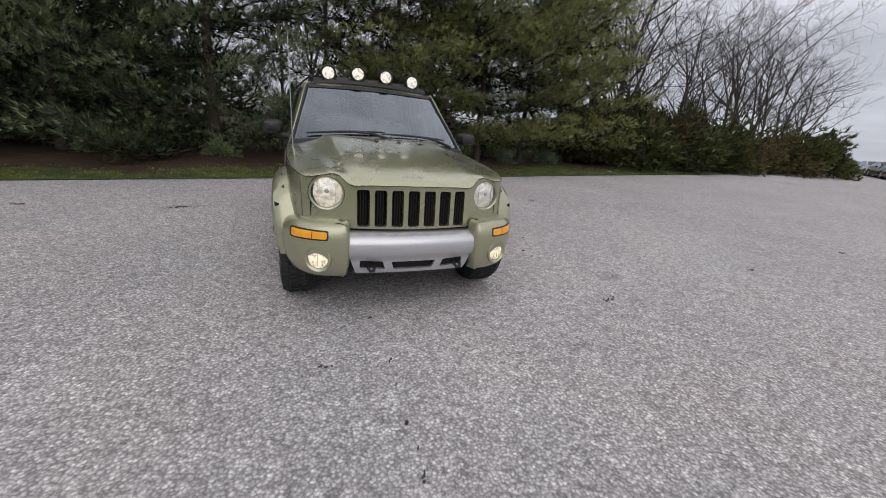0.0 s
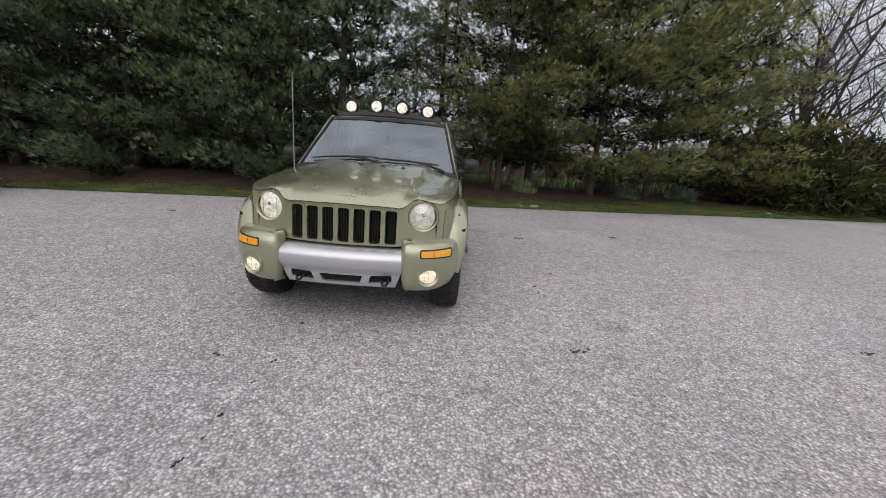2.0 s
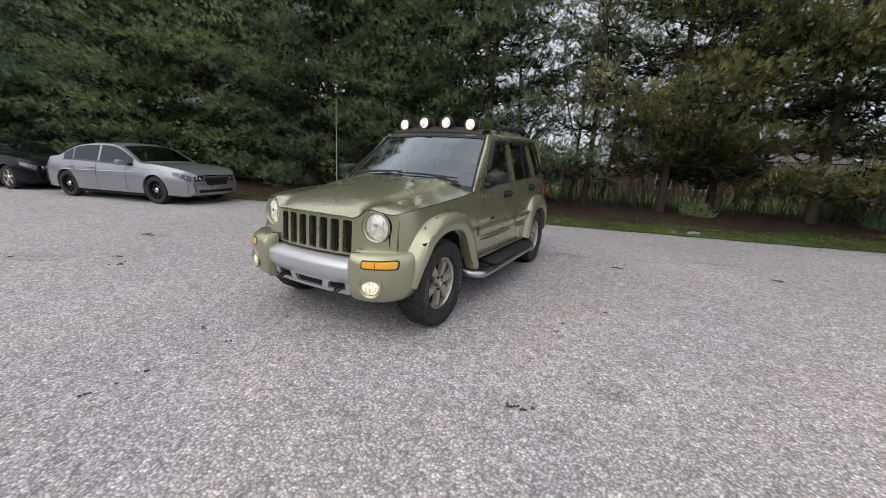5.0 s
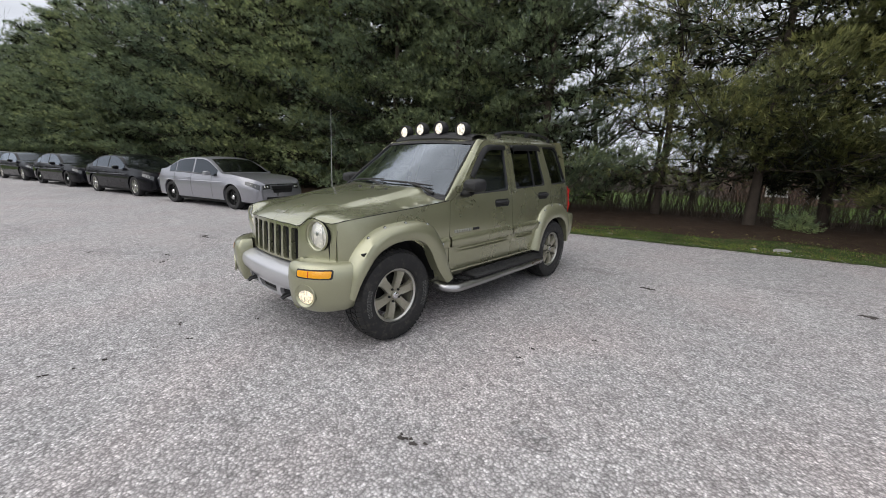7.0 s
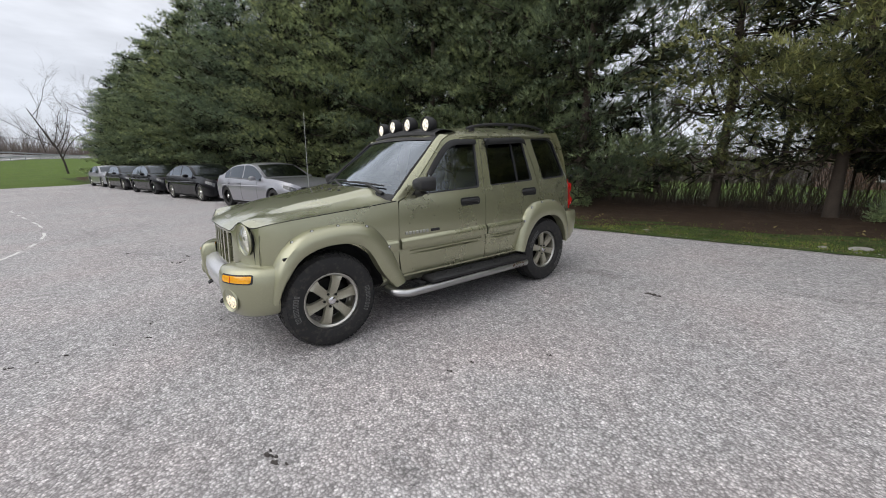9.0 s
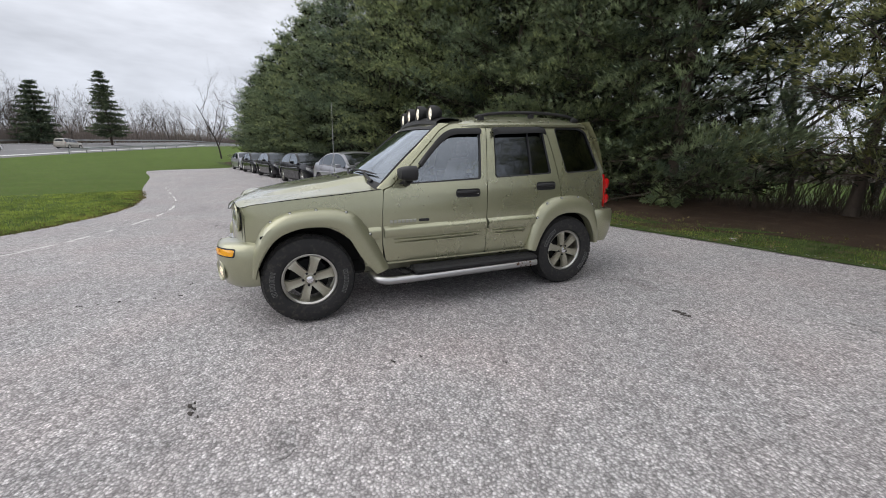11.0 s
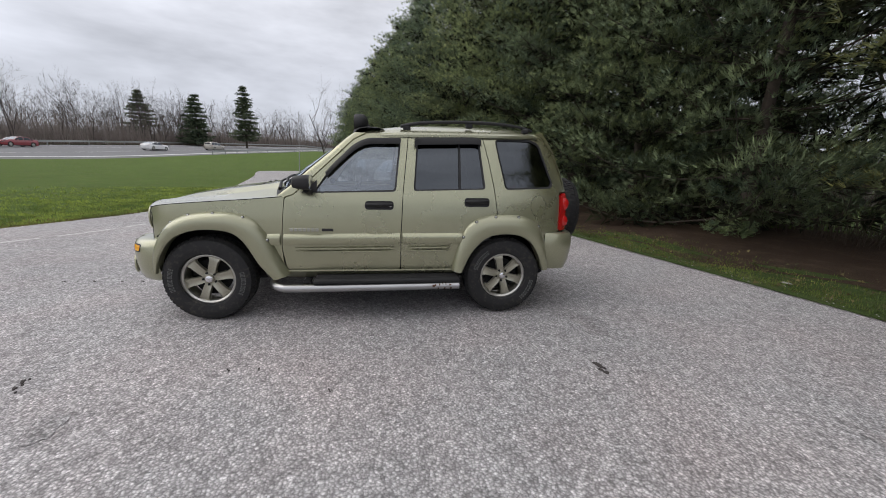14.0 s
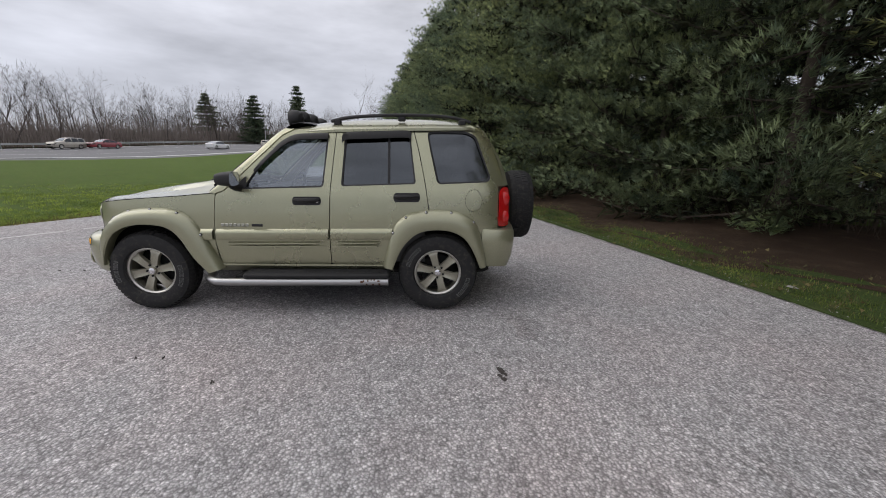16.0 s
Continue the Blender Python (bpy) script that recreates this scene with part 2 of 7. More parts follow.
GLOSSY = plain("smoked_plastic", (0.012, 0.012, 0.013), 0.15, 0.0, 0.1, 6, 60, 0.0, 0.5)
# Near-black for the underbody, and for the shade in slots and vents.
GAP = plain("underbody_and_gap_shade", (0.006, 0.006, 0.006), 0.9, 0.0, 0.3)
RUBBER = plain("tyre_rubber", (0.014, 0.014, 0.015), 0.75, 0.0, 0.3, 7, 130, 0.3, 0.0, 0.0, 0.35)
LETTER = plain("raised_white_rubber", (0.12, 0.12, 0.118), 0.7, 0, 0.3, 40, 160)
WINDSHIELD = glass("windshield_glass", (0.30, 0.35, 0.38), 0.14)
CLEAR = glass("side_glass", (0.62, 0.68, 0.71), 0.17)
TINT = glass("privacy_glass", (0.030, 0.030, 0.034), 0.055)
LENS = glass("lamp_cover", (0.92, 0.92, 0.9), 0.06)
AMBER = plain("amber_lens", (0.90, 0.38, 0.015), 0.12, 0, 0.2, 60, 160, 0.2, 0.6)
RED = plain("red_lens", (0.55, 0.012, 0.012), 0.12, 0, 0.25, 30, 160, 0.2, 0.6)
WARM = lamp_lens("lit_headlamp", (1.0, 0.86, 0.62), 0.60, 38)
DIM = lamp_lens("lit_headlamp_soft", (1.0, 0.90, 0.74), 0.34, 38)
HOT = lamp_lens("lit_roof_lamp", (1.0, 0.88, 0.66), 1.0, 34)
FOG = lamp_lens("lit_fog_lamp", (1.0, 0.80, 0.44), 0.95, 55)
CHROME = plain("chrome", (0.75, 0.75, 0.76), 0.12, 1.0, 0.04, 5, 80, 0)
CLOTH = plain("seat_cloth", (0.10, 0.10, 0.10), 0.9, 0, 0.15, 30, 300, 0.3)
BADGE = plain("badge_grey", (0.38, 0.38, 0.33), 0.35, 0.4, 0.1)
ASPHALT = chipseal()
HIGHWAY = plain("old_highway_asphalt", (0.17, 0.17, 0.175), 0.9, 0, 0.15, 0.3, 12, 0.3)
LAWN = turf("lawn", (0.085, 0.135, 0.026), (0.15, 0.155, 0.05))
VERGE = turf("verge_grass", (0.060, 0.090, 0.026), (0.16, 0.14, 0.070))
LITTER = turf("pine_needle_litter", (0.068, 0.045, 0.031), (0.125, 0.088, 0.060), 80.0)
BLADE = leafy("grass_blades", (0.18, 0.25, 0.058), (0.34, 0.42, 0.13), 0.7, 0.45)
DRY = leafy("dry_grass", (0.10, 0.085, 0.04), (0.24, 0.20, 0.11), 0.8, 0.2)
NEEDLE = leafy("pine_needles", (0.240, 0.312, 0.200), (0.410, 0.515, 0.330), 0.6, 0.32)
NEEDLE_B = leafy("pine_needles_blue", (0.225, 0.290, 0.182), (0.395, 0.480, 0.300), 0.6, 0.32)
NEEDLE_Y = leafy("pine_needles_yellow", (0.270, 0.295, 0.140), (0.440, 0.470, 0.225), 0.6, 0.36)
# Darker copy of the needles: shade inside the crowns put into the colour.
INNER_SHADE = leafy("shaded_inner_needles", (0.013, 0.017, 0.011), (0.030, 0.034, 0.020), 0.9, 0.0)
SPRUCE = leafy("fir_needles", (0.060, 0.080, 0.060), (0.140, 0.175, 0.120), 0.7, 0.2)
SHRUB = leafy("evergreen_shrub", (0.026, 0.036, 0.014), (0.100, 0.110, 0.042), 0.6, 0.25)
VINE = leafy("vine_tangle", (0.040, 0.034, 0.017), (0.145, 0.120, 0.060), 0.7, 0.2)
BARK = plain("pine_bark", (0.075, 0.058, 0.046), 0.95, 0, 0.4, 5, 40, 0.9)
GREYBARK = plain("grey_bark", (0.060, 0.050, 0.043), 0.95, 0, 0.3, 5, 40, 0.8, 0, 0.25)
BRUSH = plain("bare_brush", (0.105, 0.080, 0.062), 0.95, 0, 0.35, 3, 30, 0.3, 0, 0.3)
GALV = plain("galvanised_steel", (0.34, 0.35, 0.36), 0.5, 0.7, 0.15, 4, 60)
WHITE = plain("worn_white_paint", (0.62, 0.62, 0.60), 0.8, 0, 0.12, 4, 60, 0.2, 0, 0, 0.6)
TAR = plain("tar_and_dead_leaves", (0.060, 0.052, 0.048), 0.9, 0, 0.4, 60, 200, 0.5)
STONE = plain("pale_rock", (0.30, 0.29, 0.27), 0.9, 0, 0.2, 12, 70, 0.6)
BRICK = plain("far_brick", (0.20, 0.125, 0.10), 0.9, 0, 0.2, 3, 30, 0.4)
SIDING = plain("grey_siding", (0.42, 0.44, 0.47), 0.6, 0, 0.06, 1, 12, 0.1)
ROOFING = plain("asphalt_shingle", (0.10, 0.095, 0.09), 0.95, 0, 0.2, 3, 40, 0.5)
RUST = plain("flaking_rust", (0.10, 0.05, 0.028), 0.95, 0, 0.4, 40, 160, 0.6)
# Paler than the near bark and brush: distance haze put into both colours.
HAZED_BARK = plain("hazed_grey_bark", (0.105, 0.090, 0.082), 0.95, 0, 0.3, 5, 40, 0.3, 0, 0.25)
HAZED_BRUSH = plain("hazed_brush", (0.215, 0.183, 0.165), 0.95, 0, 0.35, 3, 30, 0.3, 0, 0.3)
FLOOR = turf("woodland_floor", (0.085, 0.066, 0.045), (0.14, 0.11, 0.075))
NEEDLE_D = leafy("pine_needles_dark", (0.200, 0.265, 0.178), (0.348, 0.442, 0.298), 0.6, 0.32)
VISOR = plain("smoked_black_acrylic", (0.008, 0.008, 0.009), 0.30, 0.0, 0.1, 6, 60, 0.0, 0.0, 0.0, 0.0, 0.25)
VERGE_BLADE = leafy("verge_blades", (0.070, 0.110, 0.028), (0.175, 0.225, 0.070), 0.7, 0.3)

# ---- mesh helpers ----
from mathutils.geometry import delaunay_2d_cdt


class Shape:
    """Vertices and faces that are gathered and then linked as one mesh."""

    def __init__(self):
        self.v, self.f = [], []

    def add(self, verts, faces):
        o = len(self.v)
        self.v += [tuple(p) for p in verts]
        self.f += [tuple(o + i for i in q) for q in faces]
        return self

    def grid(self, rows, close_u=False, close_v=False):
        """Rows of points, each row as long as the others."""
        n, k = len(rows), len(rows[0])
        faces = [(i * k + j, i * k + (j + 1) % k, ((i + 1) % n) * k + (j + 1) % k, ((i + 1) % n) * k + j)
                 for i in range(n if close_v else n - 1) for j in range(k if close_u else k - 1)]
        return self.add([p for r in rows for p in r], faces)

    def box(self, lo, hi, bevel=0.0):
        """A box with chamfered edges."""
        c, h = [(a + b) / 2 for a, b in zip(lo, hi)], [abs(b - a) / 2 for a, b in zip(lo, hi)]
        b = min(bevel, *[x * 0.9 for x in h])
        if b <= 0:
            pts = [(c[0] + sx * h[0], c[1] + sy * h[1], c[2] + sz * h[2]) for sz in (-1, 1) for sx, sy in ((-1, -1), (1, -1), (1, 1), (-1, 1))]
            return self.add(pts, [(3, 2, 1, 0), (4, 5, 6, 7), (0, 1, 5, 4), (1, 2, 6, 5), (2, 3, 7, 6), (3, 0, 4, 7)])

        def ring(z, inset):
            x, y, q = h[0] - inset, h[1] - inset, b
            return [(c[0] + px, c[1] + py, c[2] + z) for px, py in ((-x + q, -y), (x - q, -y), (x, -y + q), (x, y - q), (x - q, y), (-x + q, y), (-x, y - q), (-x, -y + q))]
        b2 = b * 0.999
        rows = [ring(-h[2], b2), ring(-h[2] + b, 0), ring(h[2] - b, 0), ring(h[2], b2)]
        o = len(self.v)
        self.grid(rows, close_u=True)
        self.f += [tuple(o + i for i in reversed(range(8))), tuple(o + 24 + i for i in range(8))]
        return self

    def tube(self, path, radius, sides=8, caps=True):
        """A tube along a path; radius is a number or one for each point."""
        path = [Vector(p) for p in path]
        rad = [radius] * len(path) if isinstance(radius, (int, float)) else list(radius)
        rows, side = [], None
        for i, p in enumerate(path):
            d = (path[min(i + 1, len(path) - 1)] - path[max(i - 1, 0)]).normalized()
            if side is None:
                side = d.orthogonal().normalized()
            side = (side - d * side.dot(d)).normalized()
            up = d.cross(side)
            rows.append([p + (side * math.cos(a) + up * math.sin(a)) * rad[i] for a in (2 * math.pi * k / sides for k in range(sides))])
        o = len(self.v)
        self.grid(rows, close_u=True)
        if caps:
            self.f += [tuple(o + k for k in reversed(range(sides))), tuple(o + (len(path) - 1) * sides + k for k in range(sides))]
        return self

    def lathe(self, profile, m=None, steps=32, start=0.0, end=2 * math.pi):
        """Profile of (radius, along x) turned round the x axis."""
        m = m or Matrix()
        full = end - start > 6.28
        rows = [[m @ Vector((x, r * math.cos(a), r * math.sin(a))) for r, x in profile] for a in (start + (end - start) * k / steps for k in range(steps if full else steps + 1))]
        return self.grid(rows, close_v=full)

    def moved(self, m):
        self.v = [tuple(m @ Vector(p)) for p in self.v]
        return self

    def flipped(self):
        self.f = [tuple(reversed(q)) for q in self.f]
        return self

    def mirrored(self):
        s = Shape()
        s.v = [(-x, y, z) for x, y, z in self.v]
        s.f = [tuple(reversed(q)) for q in self.f]
        return s

    def mesh(self, name, mat, smooth=40):
        me = bpy.data.meshes.new(name)
        me.from_pydata(self.v, [], self.f)
        me.materials.append(mat)
        if smooth:
            me.polygons.foreach_set("use_smooth", [True] * len(me.polygons))
            me.set_sharp_from_angle(angle=radians(smooth))
        me.update()
        return me


def part(name, shape, mat, parent=None, label="", smooth=40, m=None):
    ob = new(name, shape.mesh(name, mat, smooth) if isinstance(shape, Shape) else shape)
    if parent is not None:
        ob.parent = parent
    if m is not None:
        ob.matrix_basis = m
    if label:
        tagged(ob, label)
    return ob


def thing(name, m, label, category, group="", kind=""):
    ob = new(name)
    ob.empty_display_size = 0.2
    ob.matrix_basis = m
    return tagged(ob, label, category, group, kind)


def inside(p, poly):
    x, y, hit = p[0], p[1], False
    for (x0, y0), (x1, y1) in zip(poly, poly[1:] + poly[:1]):
        if (y0 > y) != (y1 > y) and x < (x1 - x0) * (y - y0) / (y1 - y0) + x0:
            hit = not hit
    return hit


def rounded(poly, r=0.03, n=4):
    """A polygon with its corners cut to arcs."""
    out = []
    for i, p in enumerate(poly):
        a, b, c = Vector(poly[i - 1]), Vector(p), Vector(poly[(i + 1) % len(poly)])
        q = min(r, (a - b).length * 0.45, (c - b).length * 0.45)
        s, e = b + (a - b).normalized() * q, b + (c - b).normalized() * q
        for k in range(n + 1):
            t = k / n
            out.append(tuple(s * (1 - t) ** 2 + b * 2 * t * (1 - t) + e * t * t))
    return out


def dense(poly, step):
    out = []
    for a, b in zip(poly, poly[1:] + poly[:1]):
        k = max(1, int(math.dist(a, b) / step + 0.5))
        out += [(a[0] + (b[0] - a[0]) * i / k, a[1] + (b[1] - a[1]) * i / k) for i in range(k)]
    return out


def curved(points, step=0.05, closed=False):
    """A smooth line through points."""
    p = [np.array(q, float) for q in points]
    out = []
    n = len(p)
    for i in range(n if closed else n - 1):
        a, b, c, d = (p[(i + k) % n] if closed else p[min(max(i + k, 0), n - 1)] for k in (-1, 0, 1, 2))
        k = max(2, int(np.linalg.norm(c - b) / step + 0.5))
        for j in range(k):
            t = j / k
            out.append(tuple(0.5 * (2 * b + (c - a) * t + (2 * a - 5 * b + 4 * c - d) * t * t + (3 * b - a - 3 * c + d) * t ** 3)))
    if not closed:
        out.append(tuple(p[-1]))
    return out


def sheet(outline, fn, holes=(), step=0.06, lip=None, flip=False):
    """A skin cut to an outline with holes, bent by fn(u, v) into space. lip: how far its edges turn inwards."""
    loops = [dense(list(outline), step)] + [dense(list(h), step) for h in holes]
    pts, edges = [], []
    for loop in loops:
        o = len(pts)
        pts += loop
        edges += [(o + i, o + (i + 1) % len(loop)) for i in range(len(loop))]
    us, vs = [p[0] for p in loops[0]], [p[1] for p in loops[0]]
    rim = np.array(pts)
    u = min(us) + step * 0.5
    while u < max(us):
        v = min(vs) + step * 0.5
        while v < max(vs):
            if inside((u, v), loops[0]) and not any(inside((u, v), h) for h in loops[1:]) and np.min(np.hypot(rim[:, 0] - u, rim[:, 1] - v)) > step * 0.45:
                pts.append((u, v))
            v += step
        u += step
    vv, ee, ff, *_ = delaunay_2d_cdt([Vector(p) for p in pts], edges, [], 0, 1e-6)
    keep = []
    for q in ff:
        c = sum((vv[i] for i in q), Vector((0, 0))) / len(q)
        if inside(c, loops[0]) and not any(inside(c, h) for h in loops[1:]):
            keep.append(tuple(reversed(q)) if flip else tuple(q))
    s = Shape()
    s.add([fn(*p) for p in vv], keep)
    if lip is not None:
        count = {}
        for q in keep:
            for a, b in zip(q, q[1:] + q[:1]):
                count[(a, b)] = True
        border = [(a, b) for a, b in count if (b, a) not in count]
        into = {}
        for a, b in border:
            for k in (a, b):
                if k not in into:
                    into[k] = len(s.v)
                    s.v.append(tuple(Vector(s.v[k]) + Vector(lip)))
        s.f += [(b, a, into[a], into[b]) for a, b in border]
    return s


def line(x, table):
    """Straight-line look-up in a table of (x, value)."""
    return float(np.interp(x, [a for a, _ in table], [b for _, b in table]))


def ease(x, table):
    """Smooth look-up in a table of (x, value)."""
    if x <= table[0][0]:
        return table[0][1]
    for i in range(len(table) - 1):
        (x0, y0), (x1, y1) = table[i:i + 2]
        if x <= x1:
            m0 = (y1 - table[max(i - 1, 0)][1]) / max(1e-6, x1 - table[max(i - 1, 0)][0])
            k = min(i + 2, len(table) - 1)
            m1 = (table[k][1] - y0) / max(1e-6, table[k][0] - x0)
            h = x1 - x0
            t = (x - x0) / h
            return (2 * t ** 3 - 3 * t * t + 1) * y0 + (t ** 3 - 2 * t * t + t) * h * m0 + (3 * t * t - 2 * t ** 3) * y1 + (t ** 3 - t * t) * h * m1
    return table[-1][1]


def disc(radius, bulge=0.0, n=24, rings=3):
    """A round cap facing -y, domed outwards."""
    s = Shape()
    rows = [[(radius * k / rings * math.cos(a), -bulge * (1 - (k / rings) ** 2), radius * k / rings * math.sin(a)) for a in (2 * math.pi * i / n for i in range(n))] for k in range(1, rings + 1)]
    s.grid(rows, close_u=True)
    s.v.append((0, -bulge, 0))
    s.f = [tuple(reversed(q)) for q in s.f] + [(i, (i + 1) % n, len(s.v) - 1) for i in range(n)]
    return s

# ---- the ground: the edge of the lot runs straight along E, the trees stand beyond it along N ----
E, N, O = Vector((0.968, 0.252)), Vector((-0.252, 0.968)), Vector((0, 4.85))


def along(s, n):
    p = O + E * s + N * n
    return p.x, p.y


HW, HD, HP = Vector((-57.5, -33.2)), Vector((-0.985, 0.17)), Vector((-0.17, -0.985))


def bend(s):
    """How far the highway swings towards the lot, along its length."""
    return 0.003 * min(max(0.0, s - 20.0), 130.0) ** 2


def land(x, y):
    """Height of the ground: level at the lot, a low bank under the trees, rising gently to the highway."""
    n = (Vector((x, y)) - O).dot(N)
    u = min(max(0.0, -x - 38.0), 110.0)
    z = 0.045 * u * u / 40.0 if u < 20.0 else 0.045 * (u - 10.0)
    z += 0.02 * min(max(0.0, -25.0 - y), 75.0) * min(1.0, max(0.0, (-x - 5.0) / 25.0))
    if n > 0:
        bank = 0.10 * min(n, 3.0) / 3.0 + 0.05 * noise.noise((x * 0.6, y * 0.6, 0)) * min(n, 1.5)
        z += max(bank - 0.03 * max(0, n - 6), -1.5)
    return z


def rim(s):
    """Where the asphalt ends along the trees: almost straight."""
    return 0.20 - 0.14 * math.exp(-((s - 4.5) / 3.5) ** 2)


def soil():
    """One sheet to the horizon, finer near the lot."""
    xs = [-3000, -1200, -500, -330] + list(np.arange(-260, -40, 5.0)) + list(np.arange(-40, 26, 0.8)) + list(np.arange(26, 60, 4.0)) + [70, 90, 130, 200, 400, 1000, 3000]
    ys = [-3000, -1200, -500, -250, -160] + list(np.arange(-120, -20, 5.0)) + list(np.arange(-20, 24, 0.8)) + list(np.arange(24, 60, 4.0)) + [70, 90, 130, 200, 400, 1000, 3000]
    s = Shape()
    s.grid([[(x, y, land(x, y) - 0.035) for x in xs] for y in ys])
    return s


LOT_EDGE = curved([(6.5, -16), (1.0, -10.0), (-1.6, -7.9), (-3.1, -6.80), (-4.0, -6.33), (-4.8, -5.90), (-6.0, -5.45), (-7.8, -5.15), (-10.7, -5.5), (-15.0, -6.6), (-23.7, -8.5), (-31.0, -10.5), (-33.6, -10.6), (-35.4, -9.4), (-37.4, -6.5), (-39.6, -5.7)], 0.5)
lot_outline = [along(-39.9, 0.3)] + [along(s, rim(s) + 0.07 * math.sin(s * 1.9) + 0.05 * math.sin(s * 5.3) + 0.03 * math.sin(s * 13.1)) for s in np.arange(-39.2, 110.0, 0.35)] + [along(125, -1.5), (140, -60), (60, -60)] + LOT_EDGE
ground = tagged(new("ground", soil().mesh("ground", LAWN)), "spring lawn around the parking lot, running to the road", "ground", "", "structure")
lot = sheet(lot_outline, lambda u, v: (u, v, land(u, v) if u < -20 else 0.0), step=2.0, lip=(0, 0, -0.08))
tagged(part("parking_lot", lot, ASPHALT, smooth=0), "worn grey chip-seal asphalt parking lot with stone chips showing", "pavement", "", "structure")

# the verge between lot and trees, and the needle litter beneath the pines
verge = Shape()
verge.grid([[(*along(s, n + rim(s)), land(*along(s, n + rim(s))) + 0.012) for n in (-0.12, 0.1, 0.3, 0.55, 0.85, 1.15 + 0.25 * math.sin(s * 0.8) + 0.15 * math.sin(s * 2.3) + 0.9 * min(1, max(0, (s - 1) / 5)))] for s in np.arange(-54, 62, 0.4)])
tagged(part("verge", verge, VERGE), "strip of thin patchy grass along the lot's edge", "grass", "", "structure")
litter = Shape()
litter.grid([[(*along(s, n), land(*along(s, n)) + 0.018) for n in (0.85 + 0.3 * math.sin(s * 0.8) + 0.2 * math.sin(s * 2.3) + 0.8 * min(1, max(0, (s - 1) / 5)), 2.1, 2.6, 3.5, 4.5, 5.5, 6.1 + 0.3 * math.sin(s) + 0.3 * math.sin(s * 2.7), 6.7 + 0.5 * math.sin(s * 0.7) + 0.3 * math.sin(s * 3.1))] for s in np.arange(-54, 17, 0.4)])
tagged(part("needle_bed", litter, LITTER), "bed of reddish-brown fallen needles beneath the pines", "ground", "", "structure")


def tufts(spots, mat, name, label, height, seed, blades=7):
    """Grass blades, gathered in tufts at the given spots."""
    rnd = np.random.RandomState(seed)
    s = Shape()
    for x, y in spots:
        z = land(x, y) - 0.005
        for _ in range(blades):
            a, h = rnd.uniform(0, 6.28), height * rnd.uniform(0.5, 1.2)
            px, py, w, lean = x + rnd.normal(0, 0.035), y + rnd.normal(0, 0.035), rnd.uniform(0.004, 0.009), rnd.uniform(0.1, 0.6) * h
            c, d = math.cos(a), math.sin(a)
            s.add([(px - d * w, py + c * w, z), (px + d * w, py - c * w, z), (px + c * lean, py + d * lean, z + h)], [(0, 1, 2)])
    return tagged(part(name, s, mat, smooth=0), label, "grass", "", "stuff")


rnd = np.random.RandomState(3)
spots = [along(u, rim(u) + abs(rnd.normal(0, 0.55 + 0.4 * min(1, max(0, (u - 1) / 5)))) + 0.02) for u in rnd.uniform(-14, 15, 6500)]
tufts(spots[:4600], VERGE_BLADE, "verge_grass", "short green grass blades growing along the asphalt edge", 0.055, 1)
tufts(spots[4600:], DRY, "dry_grass", "dry straw-coloured grass blades in the verge", 0.05, 2)
spots = []
edge_line = [(x, y) for x, y in LOT_EDGE if -14 < x < 1]
while len(spots) < 5200:
    i = rnd.randint(0, len(edge_line) - 1)
    (x0, y0), (x1, y1) = edge_line[i], edge_line[i + 1]
    t, out = rnd.uniform(), rnd.exponential(2.6) + 0.05
    dx, dy = x1 - x0, y1 - y0
    k = math.hypot(dx, dy)
    spots.append((x0 + dx * t - dy / k * out, y0 + dy * t + dx / k * out))
spots = [(x, y) for x, y in spots if not inside((x, y), lot_outline)]
dry_spots = []
for _ in range(1500):
    i = rnd.randint(0, len(edge_line) - 1)
    (x0, y0), (x1, y1) = edge_line[i], edge_line[i + 1]
    t, out = rnd.uniform(), rnd.exponential(0.28) - 0.05
    dx, dy = x1 - x0, y1 - y0
    k = math.hypot(dx, dy)
    dry_spots.append((x0 + dx * t - dy / k * out, y0 + dy * t + dx / k * out))
tufts(dry_spots, DRY, "worn_lawn_edge", "dry worn grass where the lawn meets the asphalt", 0.035, 6)
tufts(spots, BLADE, "lawn_grass", "mown green lawn grass at the lot's edge", 0.06, 4)

# the highway beyond the lawn, with its guard rail
def highway_point(s, w, up=0.0):
    p = HW + HD * s + HP * (w - bend(s))
    return p.x, p.y, land(p.x, p.y) + 0.09 + up


road = Shape()
road.grid([[highway_point(s, w, 0.06 * (1 - abs(w - 12.5) / 12.5) if w >= 0 else -0.6) for w in (-1.6, 0, 6.2, 12.5, 18.8, 25)] for s in np.arange(-300, 241, 10.0)])
tagged(part("highway", road, HIGHWAY), "grey asphalt highway beyond the lawn", "road", "", "structure")
for w, wide in ((0.7, 1.1), (8.5, 0.15), (17.0, 0.15), (24.3, 0.8)):
    mark = Shape()
    mark.grid([[highway_point(s, w + k * wide, 0.045 + 0.03 * (3 < w < 22)) for k in (-0.5, 0.5)] for s in np.arange(-300, 241, 10.0)])
    tagged(part("road_line", mark, WHITE, smooth=0), "pale painted line and gravel shoulder of the highway", "road marking", "road lines", "structure")


